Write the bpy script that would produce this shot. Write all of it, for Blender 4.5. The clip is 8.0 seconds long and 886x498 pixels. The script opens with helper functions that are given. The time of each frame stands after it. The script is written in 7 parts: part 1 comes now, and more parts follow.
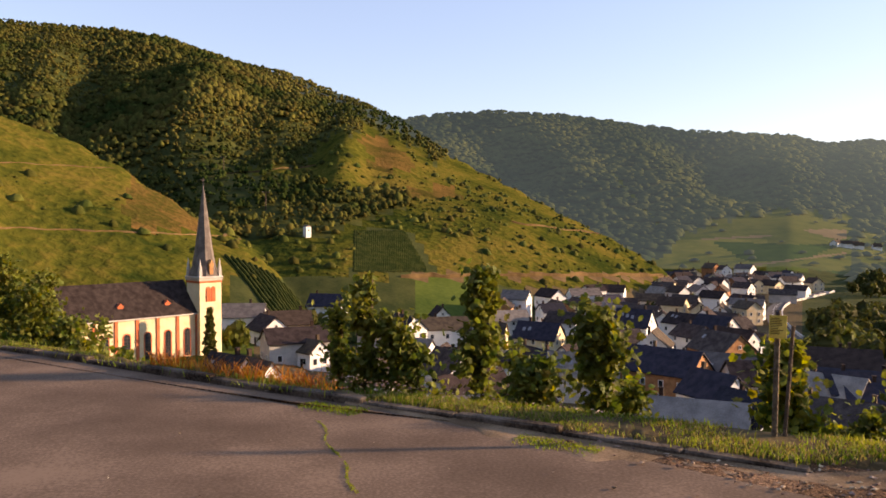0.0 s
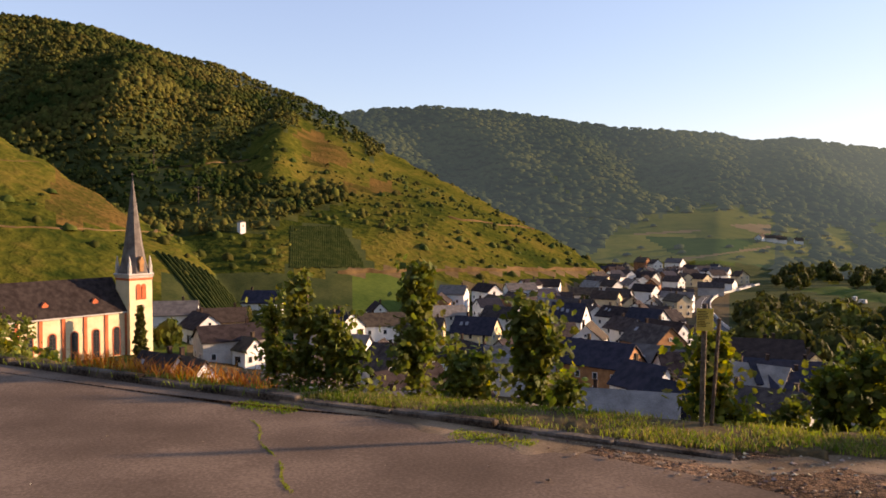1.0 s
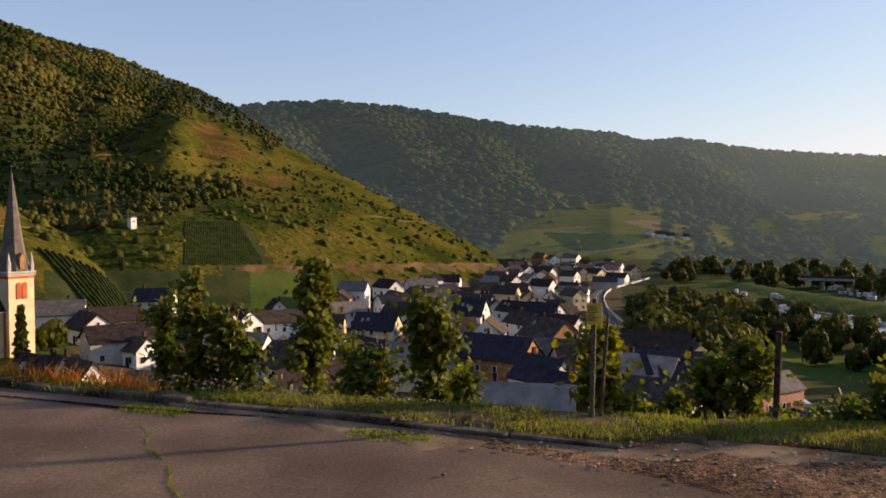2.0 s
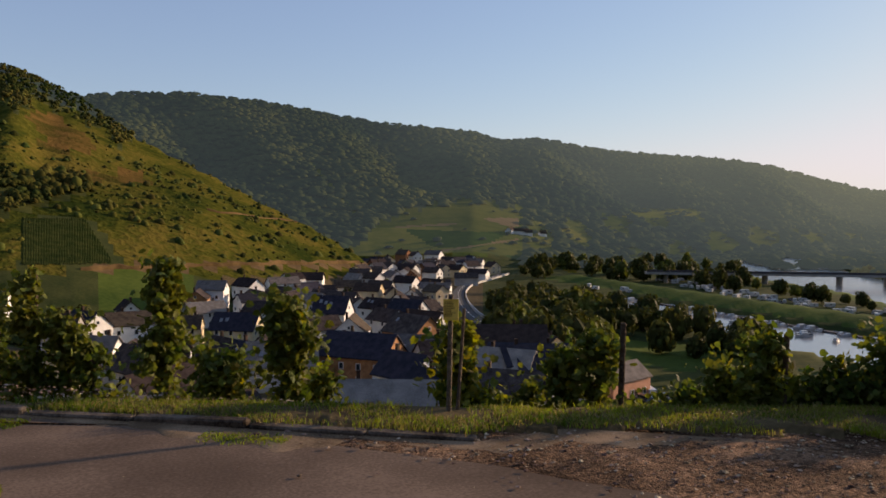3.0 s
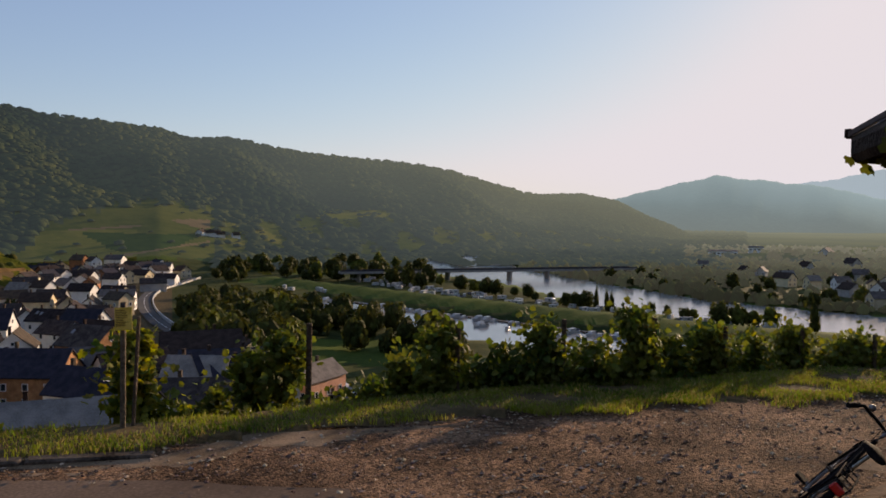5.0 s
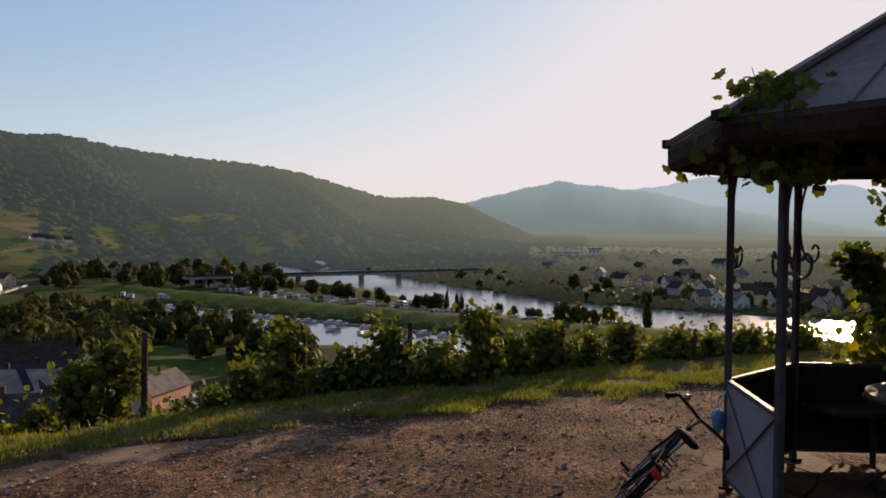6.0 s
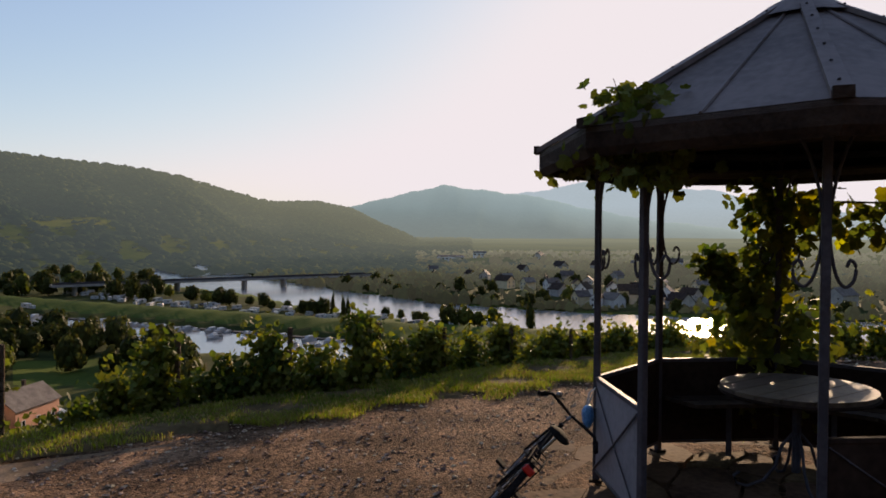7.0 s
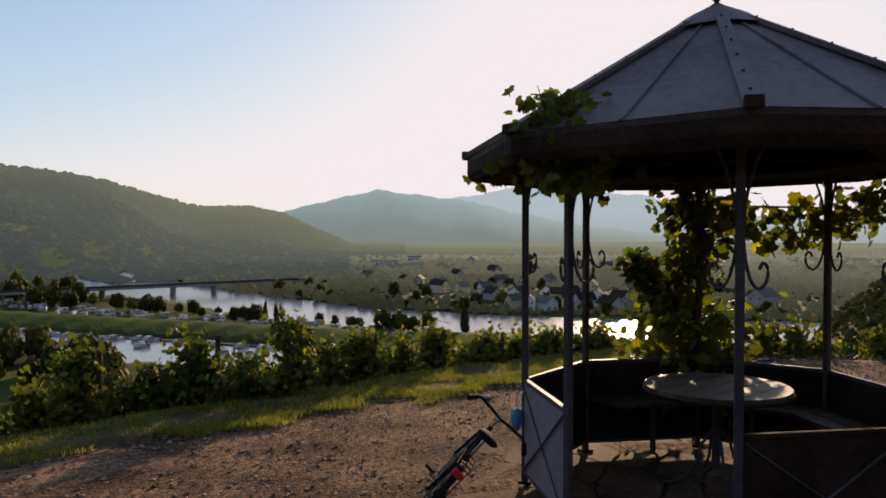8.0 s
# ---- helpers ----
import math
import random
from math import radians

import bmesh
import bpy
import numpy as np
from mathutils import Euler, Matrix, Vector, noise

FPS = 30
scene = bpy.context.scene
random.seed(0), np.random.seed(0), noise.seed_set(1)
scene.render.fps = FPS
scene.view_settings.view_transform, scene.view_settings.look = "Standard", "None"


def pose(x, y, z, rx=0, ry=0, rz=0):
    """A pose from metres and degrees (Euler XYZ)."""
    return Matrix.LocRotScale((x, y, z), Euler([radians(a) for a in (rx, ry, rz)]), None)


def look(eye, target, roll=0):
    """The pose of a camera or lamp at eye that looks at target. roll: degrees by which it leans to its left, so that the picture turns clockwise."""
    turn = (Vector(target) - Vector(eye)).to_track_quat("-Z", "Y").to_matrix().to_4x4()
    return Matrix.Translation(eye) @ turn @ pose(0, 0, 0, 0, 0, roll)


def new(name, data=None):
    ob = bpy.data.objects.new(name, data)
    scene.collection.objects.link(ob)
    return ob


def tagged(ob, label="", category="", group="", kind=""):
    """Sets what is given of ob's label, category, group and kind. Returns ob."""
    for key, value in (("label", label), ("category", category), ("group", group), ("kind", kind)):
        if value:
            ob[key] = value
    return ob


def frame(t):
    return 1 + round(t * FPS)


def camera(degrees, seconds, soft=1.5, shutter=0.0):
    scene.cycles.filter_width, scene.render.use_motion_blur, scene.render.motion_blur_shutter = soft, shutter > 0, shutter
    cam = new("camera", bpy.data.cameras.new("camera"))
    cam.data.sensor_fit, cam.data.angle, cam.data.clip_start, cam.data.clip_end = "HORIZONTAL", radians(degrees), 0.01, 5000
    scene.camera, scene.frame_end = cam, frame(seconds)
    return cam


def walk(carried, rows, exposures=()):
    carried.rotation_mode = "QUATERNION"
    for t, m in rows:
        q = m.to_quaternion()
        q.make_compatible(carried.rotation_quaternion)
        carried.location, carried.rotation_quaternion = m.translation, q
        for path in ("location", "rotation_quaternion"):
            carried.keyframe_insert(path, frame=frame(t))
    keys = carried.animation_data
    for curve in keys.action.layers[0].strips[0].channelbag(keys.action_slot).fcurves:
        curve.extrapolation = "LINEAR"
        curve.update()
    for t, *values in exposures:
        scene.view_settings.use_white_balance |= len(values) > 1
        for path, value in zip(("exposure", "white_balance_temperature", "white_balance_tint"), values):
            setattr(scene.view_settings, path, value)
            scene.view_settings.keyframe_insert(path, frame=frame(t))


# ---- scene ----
cam = camera(58.6, 8.0, soft=1.7)
PATH = [
    (0.0, 0.292, -0.070, 1.682, -1.77, -0.06, -1.56),
    (0.5, 0.296, -0.066, 1.684, -1.92, 0.02, -3.44),
    (1.0, 0.307, -0.068, 1.688, -2.10, 0.00, -6.11),
    (2.5, 0.371, -0.088, 1.702, -2.50, -0.24, -17.91),
    (3.0, 0.397, -0.093, 1.700, -2.56, -0.29, -23.16),
    (3.5, 0.420, -0.098, 1.699, -2.55, -0.34, -28.30),
    (4.0, 0.447, -0.114, 1.701, -2.52, -0.29, -34.00),
    (5.5, 0.496, -0.175, 1.705, -2.23, -0.28, -50.48),
    (6.0, 0.508, -0.211, 1.708, -2.07, -0.31, -55.78),
    (6.5, 0.516, -0.242, 1.710, -1.94, -0.22, -60.18),
    (7.0, 0.526, -0.273, 1.710, -1.76, -0.19, -64.02),
    (7.5, 0.531, -0.296, 1.713, -1.62, -0.06, -66.76),
    (8.0, 0.535, -0.311, 1.713, -1.42, 0.02, -68.79),
]
walk(cam, [(t, pose(x, y, z, 90 + p, ro, w)) for t, x, y, z, p, ro, w in PATH],
     exposures=[(0.0, 1.12, 8150, 26), (1.0, 0.95, 8000, 25), (2.5, 0.34, 7400, 21), (3.5, 0.15, 7300, 20), (4.0, 0.13, 7300, 20), (5.5, 0.18, 7300, 20), (8.0, 0.32, 7400, 20)])

# ---- light ----
SUN_AZ, SUN_EL = 82.7, 12.0          # degrees clockwise from +y, and above the horizon
sky = bpy.data.worlds.new("sky")
sky.use_nodes = True
scene.world = sky
_n = sky.node_tree.nodes
_tex = _n.new("ShaderNodeTexSky")
_tex.sky_type = 'NISHITA'
_tex.sun_disc = False
_tex.sun_elevation, _tex.sun_rotation = radians(SUN_EL), radians(SUN_AZ)
_tex.air_density, _tex.dust_density, _tex.ozone_density = 1.0, 0.4, 2.6
# thin high haze lifts the deep blue and evens out the glare round the sun
_veil = _n.new("ShaderNodeVectorMath")
_veil.operation = 'MULTIPLY_ADD'
_veil.inputs[1].default_value, _veil.inputs[2].default_value = (0.84, 0.83, 0.85), (0.66, 0.97, 1.70)
_sep, _com = _n.new("ShaderNodeSeparateXYZ"), _n.new("ShaderNodeCombineXYZ")
sky.node_tree.links.new(_tex.outputs[0], _veil.inputs[0])
sky.node_tree.links.new(_veil.outputs[0], _sep.inputs[0])
for _k, _top in enumerate((5.35, 5.55, 6.1)):
    _sm = _n.new("ShaderNodeMath")
    _sm.operation = 'SMOOTH_MIN'
    _sm.inputs[1].default_value, _sm.inputs[2].default_value = _top, 3.0
    sky.node_tree.links.new(_sep.outputs[_k], _sm.inputs[0])
    sky.node_tree.links.new(_sm.outputs[0], _com.inputs[_k])
sky.node_tree.links.new(_com.outputs[0], _n["Background"].inputs[0])
_n["Background"].inputs[1].default_value = 0.122
_lamp = bpy.data.lights.new("sun", 'SUN')
_lamp.energy, _lamp.angle, _lamp.color = 5.0, radians(1.5), (1.0, 0.79, 0.55)
_sx = math.cos(radians(SUN_EL)) * math.sin(radians(SUN_AZ))
_sy = math.cos(radians(SUN_EL)) * math.cos(radians(SUN_AZ))
new("sun", _lamp).matrix_world = look((_sx * 300, _sy * 300, 300 * math.sin(radians(SUN_EL))), (0, 0, 0))

# ---- materials ----
def surf(name, c1, c2, scale=1.0, rough=0.85, bump=0.3, fine=8.0, metal=0.0, rand=0.0, island=0.0, spec=0.3, c3=None, dist=0.05):
    """A surface that varies between two colours at a broad and a fine scale, with relief."""
    m = bpy.data.materials.new(name)
    m.use_nodes = True
    t = m.node_tree
    n, l = t.nodes, t.links
    b = n["Principled BSDF"]
    b.inputs["Roughness"].default_value, b.inputs["Metallic"].default_value = rough, metal
    b.inputs["Specular IOR Level"].default_value = spec
    geo = n.new("ShaderNodeNewGeometry")
    big, small = n.new("ShaderNodeTexNoise"), n.new("ShaderNodeTexNoise")
    for k, s, d in ((big, scale, 3.0), (small, scale * fine, 4.0)):
        k.inputs["Scale"].default_value, k.inputs["Detail"].default_value = s, d
        l.new(geo.outputs["Position"], k.inputs["Vector"])
    add = n.new("ShaderNodeMath")
    add.operation = 'MULTIPLY_ADD'
    l.new(small.outputs[0], add.inputs[0])
    add.inputs[1].default_value = 0.6
    l.new(big.outputs[0], add.inputs[2])
    rampn = n.new("ShaderNodeValToRGB")
    e = rampn.color_ramp.elements
    e[0].position, e[1].position = 0.62, 0.98
    e[0].color, e[1].color = (*c1, 1), (*c2, 1)
    if c3:
        k = e.new(0.80)
        k.color = (*c3, 1)
    l.new(add.outputs[0], rampn.inputs[0])
    out = rampn.outputs[0]
    if rand or island:
        hsv = n.new("ShaderNodeHueSaturation")
        src = n.new("ShaderNodeObjectInfo").outputs["Random"] if rand else geo.outputs["Random Per Island"]
        rng = n.new("ShaderNodeMapRange")
        k = rand or island
        rng.inputs["To Min"].default_value, rng.inputs["To Max"].default_value = 1 - k, 1 + k
        l.new(src, rng.inputs["Value"])
        l.new(rng.outputs[0], hsv.inputs["Value"])
        rng2 = n.new("ShaderNodeMapRange")
        rng2.inputs["To Min"].default_value, rng2.inputs["To Max"].default_value = 0.5 - k * 0.06, 0.5 + k * 0.06
        l.new(src, rng2.inputs["Value"])
        l.new(rng2.outputs[0], hsv.inputs["Hue"])
        l.new(out, hsv.inputs["Color"])
        out = hsv.outputs[0]
    l.new(out, b.inputs["Base Color"])
    if bump:
        bp = n.new("ShaderNodeBump")
        bp.inputs["Strength"].default_value, bp.inputs["Distance"].default_value = bump, dist
        l.new(small.outputs[0], bp.inputs["Height"])
        l.new(bp.outputs[0], b.inputs["Normal"])
    return m


def leafy(name, c1, c2, back=0.45, scale=0.5, spec=0.2):
    """Leaves: light passes through them, and each differs a little."""
    m = surf(name, c1, c2, scale, 0.6, 0.0, 6.0, island=0.35, spec=spec)
    t = m.node_tree
    n, l = t.nodes, t.links
    b = n["Principled BSDF"]
    tr, mix = n.new("ShaderNodeBsdfTranslucent"), n.new("ShaderNodeMixShader")
    gain = n.new("ShaderNodeHueSaturation")
    gain.inputs["Saturation"].default_value, gain.inputs["Value"].default_value = 1.15, 1.7
    l.new(b.inputs["Base Color"].links[0].from_socket, gain.inputs["Color"])
    l.new(gain.outputs[0], tr.inputs[0])
    mix.inputs[0].default_value = back
    l.new(b.outputs[0], mix.inputs[1])
    l.new(tr.outputs[0], mix.inputs[2])
    l.new(mix.outputs[0], n["Material Output"].inputs[0])
    return m


def glassy(name, c, rough=0.08):
    m = bpy.data.materials.new(name)
    m.use_nodes = True
    b = m.node_tree.nodes["Principled BSDF"]
    b.inputs["Base Color"].default_value = (*c, 1)
    b.inputs["Roughness"].default_value = rough
    b.inputs["Specular IOR Level"].default_value = 0.6
    return m


ASPHALT = surf("asphalt", (0.095, 0.066, 0.047), (0.205, 0.145, 0.104), 0.7, 0.92, 0.12, 60, dist=0.004, c3=(0.138, 0.097, 0.070), spec=0.04)
GRAVEL = surf("gravel_bed", (0.054, 0.031, 0.018), (0.215, 0.128, 0.075), 1.4, 0.95, 1.0, 42, dist=0.022, c3=(0.120, 0.071, 0.041), spec=0.04)
PEBBLE = surf("pebble", (0.10, 0.070, 0.050), (0.46, 0.34, 0.25), 3, 0.9, 0.2, 8, island=0.6, spec=0.04)
def stony(m, scale, weight):
    """Breaks a bed into single stones, each with its own tone and rounded top."""
    n, l = m.node_tree.nodes, m.node_tree.links
    b = n["Principled BSDF"]
    geo, vor, hsv, rng, bp = (n.new("ShaderNode" + k) for k in ("NewGeometry", "TexVoronoi", "HueSaturation", "MapRange", "Bump"))
    vor.inputs["Scale"].default_value = scale
    l.new(geo.outputs["Position"], vor.inputs["Vector"])
    sepc = n.new("ShaderNodeSeparateColor")
    l.new(vor.outputs["Color"], sepc.inputs[0])
    l.new(sepc.outputs[0], rng.inputs["Value"])
    rng.inputs["To Min"].default_value, rng.inputs["To Max"].default_value = 1 - weight * 0.7, 1 + weight
    l.new(rng.outputs[0], hsv.inputs["Value"])
    l.new(b.inputs["Base Color"].links[0].from_socket, hsv.inputs["Color"])
    l.new(hsv.outputs[0], b.inputs["Base Color"])
    bp.inputs["Strength"].default_value, bp.inputs["Distance"].default_value = 0.9, 0.35 / scale
    bp.invert = True
    l.new(vor.outputs["Distance"], bp.inputs["Height"])
    l.new(b.inputs["Normal"].links[0].from_socket, bp.inputs["Normal"])
    l.new(bp.outputs[0], b.inputs["Normal"])


stony(GRAVEL, 30, 0.75)
SAND = surf("washed_sand", (0.125, 0.083, 0.050), (0.29, 0.20, 0.125), 2.2, 0.95, 0.6, 24, dist=0.008, c3=(0.19, 0.132, 0.080), spec=0.04)
KERB = surf("kerb_concrete", (0.028, 0.020, 0.014), (0.15, 0.118, 0.09), 3, 0.9, 0.6, 12, dist=0.01, spec=0.04)
VERGE = surf("verge_soil", (0.058, 0.042, 0.020), (0.135, 0.098, 0.048), 1.2, 0.95, 0.6, 10, spec=0.04)
GRASS = leafy("grass_blade", (0.070, 0.110, 0.016), (0.195, 0.215, 0.036), 0.45, 0.7)
STRAW = leafy("straw_blade", (0.16, 0.13, 0.05), (0.30, 0.23, 0.09), 0.3, 2.0)
DRY = leafy("dry_weed", (0.22, 0.085, 0.025), (0.38, 0.17, 0.05), 0.4, 2.0)
VINE = leafy("vine_leaf", (0.046, 0.071, 0.014), (0.140, 0.148, 0.030), 0.30, 1.2, 0.12)
VINEGOLD = leafy("vine_leaf_yellowing", (0.12, 0.13, 0.018), (0.22, 0.20, 0.032), 0.45, 2.0)
BARK = surf("bark", (0.05, 0.035, 0.025), (0.13, 0.10, 0.07), 4, 0.95, 0.8, 6, spec=0.04)
# dark brown that paints shade onto pavilion panels; also colours feet and hoop
SHADEBROWN = surf("dark_brown_shade", (0.018, 0.011, 0.008), (0.04, 0.026, 0.02), 2, 0.85, 0.3, 10, dist=0.005, spec=0.04)
STAKE = surf("weathered_stake", (0.060, 0.044, 0.030), (0.15, 0.112, 0.078), 5, 0.9, 0.5, 8, rand=0.2)
CROWN = leafy("tree_leaf", (0.033, 0.041, 0.012), (0.085, 0.086, 0.023), 0.22, 0.12, 0.04)
CROWN2 = leafy("tree_leaf_olive", (0.06, 0.075, 0.016), (0.13, 0.135, 0.028), 0.25, 0.12, 0.04)
WOODS = leafy("far_woods", (0.024, 0.038, 0.010), (0.115, 0.100, 0.026), 0.22, 0.011, 0.0)
SCRUB = surf("scrub", (0.025, 0.038, 0.008), (0.09, 0.085, 0.018), 0.02, 0.9, 0.8, 20, island=0.4, dist=0.6, spec=0.04)
MEADOW = surf("hill_grass", (0.026, 0.038, 0.008), (0.122, 0.096, 0.020), 0.022, 0.95, 1.0, 13, dist=1.4, c3=(0.068, 0.070, 0.012), spec=0.0)
RUST = surf("rusty_hill_grass", (0.055, 0.050, 0.012), (0.145, 0.082, 0.026), 0.05, 0.95, 1.0, 9, dist=1.0, c3=(0.105, 0.068, 0.020), spec=0.0)
FIELD = surf("mown_grass", (0.040, 0.068, 0.012), (0.080, 0.108, 0.020), 0.03, 0.95, 0.4, 20, dist=0.2, spec=0.04)
SOIL = surf("vineyard_soil", (0.030, 0.042, 0.012), (0.058, 0.064, 0.020), 0.1, 0.95, 0.5, 10, dist=0.2, spec=0.04)
EARTH = surf("red_earth", (0.085, 0.056, 0.026), (0.165, 0.108, 0.052), 0.05, 0.95, 0.6, 10, dist=0.3, spec=0.04)
FLOORW = surf("wood_floor", (0.026, 0.038, 0.011), (0.07, 0.074, 0.020), 0.05, 0.95, 0.5, 10, dist=0.5, spec=0.04)
SLATE = surf("slate", (0.028, 0.021, 0.020), (0.070, 0.054, 0.050), 0.8, 0.9, 0.5, 8, rand=0.4, dist=0.03, spec=0.05)
NAVESLATE = surf("nave_slate", (0.022, 0.016, 0.015), (0.052, 0.040, 0.036), 0.9, 0.9, 0.5, 8, dist=0.03, spec=0.05)
SLATEB = surf("slate_blue", (0.012, 0.012, 0.020), (0.028, 0.027, 0.040), 0.8, 0.75, 0.5, 8, rand=0.3, dist=0.03, spec=0.15)
SLATEG = surf("slate_worn", (0.11, 0.094, 0.084), (0.20, 0.172, 0.152), 0.7, 0.85, 0.4, 8, rand=0.3, dist=0.03, spec=0.15)
PALEROOF = surf("pale_sheet_roof", (0.155, 0.14, 0.125), (0.27, 0.245, 0.215), 0.5, 0.8, 0.3, 10, rand=0.1, dist=0.02, spec=0.2)
TILEB = surf("brown_tile", (0.036, 0.024, 0.018), (0.078, 0.053, 0.038), 0.8, 0.85, 0.5, 8, rand=0.35, dist=0.03, spec=0.15)
WHITE = surf("white_render", (0.70, 0.69, 0.66), (0.82, 0.81, 0.78), 0.5, 0.9, 0.15, 10, rand=0.08)
CREAM = surf("cream_render", (0.62, 0.50, 0.30), (0.76, 0.64, 0.42), 0.4, 0.9, 0.15, 10, rand=0.1)
GREYW = surf("grey_render", (0.34, 0.33, 0.31), (0.50, 0.48, 0.44), 0.4, 0.9, 0.15, 10, rand=0.2)
BRICK = surf("brick", (0.25, 0.11, 0.05), (0.42, 0.20, 0.09), 1.0, 0.9, 0.4, 10, rand=0.15)
PINK = surf("pink_render", (0.55, 0.27, 0.17), (0.68, 0.36, 0.24), 0.5, 0.9, 0.15, 10)
REDTRIM = surf("red_sandstone", (0.42, 0.10, 0.04), (0.58, 0.16, 0.07), 1.0, 0.85, 0.2, 10)
PALE = surf("pale_stone", (0.40, 0.37, 0.34), (0.56, 0.52, 0.48), 1.0, 0.85, 0.3, 10)
DARKWOOD = surf("dark_wood", (0.020, 0.013, 0.010), (0.050, 0.033, 0.024), 3, 0.85, 0.4, 10, spec=0.08)
PANE = glassy("window_pane", (0.02, 0.024, 0.03))
FRAMEW = surf("window_frame_paint", (0.55, 0.54, 0.52), (0.72, 0.71, 0.68), 2, 0.6, 0.0)
CONCRETE = surf("concrete", (0.26, 0.24, 0.22), (0.40, 0.37, 0.34), 0.3, 0.9, 0.3, 12)
TARMAC = surf("tarmac_far", (0.045, 0.042, 0.041), (0.075, 0.070, 0.066), 0.2, 0.9, 0.1, 10)
STEEL = surf("painted_steel", (0.036, 0.032, 0.038), (0.070, 0.064, 0.072), 4, 0.6, 0.2, 10, spec=0.25, dist=0.005)
ZINC = surf("zinc_sheet", (0.095, 0.078, 0.072), (0.185, 0.152, 0.140), 1.4, 0.6, 0.25, 12, metal=0.35, dist=0.01)
PANELM = surf("grey_panel", (0.16, 0.155, 0.17), (0.25, 0.24, 0.26), 1.6, 0.65, 0.2, 14, dist=0.005)
PLANK = surf("worn_plank", (0.034, 0.022, 0.015), (0.105, 0.072, 0.046), 3, 0.55, 0.5, 8, rand=0.2, spec=0.35, dist=0.006)
FLAG = surf("flagstone", (0.074, 0.045, 0.025), (0.19, 0.12, 0.067), 2.0, 0.85, 0.6, 10, rand=0.3, dist=0.01, spec=0.04)
SIGNM = surf("sign_yellow", (0.60, 0.44, 0.07), (0.80, 0.62, 0.14), 12, 0.6, 0.0, 6)
BLACK = surf("black_rubber", (0.009, 0.008, 0.008), (0.022, 0.020, 0.020), 20, 0.8, 0.1, 4, spec=0.03)
CHROME = surf("worn_chrome", (0.16, 0.155, 0.15), (0.30, 0.29, 0.28), 20, 0.35, 0.0, 4, metal=1.0)
REDPL = glassy("red_reflector", (0.55, 0.02, 0.015), 0.2)
BLUEBAG = surf("blue_plastic", (0.05, 0.20, 0.42), (0.12, 0.34, 0.60), 20, 0.35, 0.3, 4)
VANW = surf("white_coachwork", (0.36, 0.35, 0.34), (0.56, 0.55, 0.53), 0.5, 0.35, 0.0, 6, rand=0.15, spec=0.5)
CARD = surf("dark_coachwork", (0.03, 0.035, 0.05), (0.08, 0.085, 0.11), 0.5, 0.3, 0.0, 6, rand=0.5, spec=0.5)


def water_mat():
    m = bpy.data.materials.new("river_water")
    m.use_nodes = True
    t = m.node_tree
    n, l = t.nodes, t.links
    b = n["Principled BSDF"]
    b.inputs["Base Color"].default_value = (0.30, 0.31, 0.31, 1)
    b.inputs["Roughness"].default_value = 0.20
    b.inputs["IOR"].default_value = 1.4
    b.inputs["Metallic"].default_value = 0.3
    geo, tx, bp = n.new("ShaderNodeNewGeometry"), n.new("ShaderNodeTexNoise"), n.new("ShaderNodeBump")
    tx.inputs["Scale"].default_value, tx.inputs["Detail"].default_value = 0.35, 5.0
    bp.inputs["Strength"].default_value, bp.inputs["Distance"].default_value = 0.08, 0.15
    l.new(geo.outputs["Position"], tx.inputs["Vector"])
    l.new(tx.outputs[0], bp.inputs["Height"])
    l.new(bp.outputs[0], b.inputs["Normal"])
    return m


WATER = water_mat()


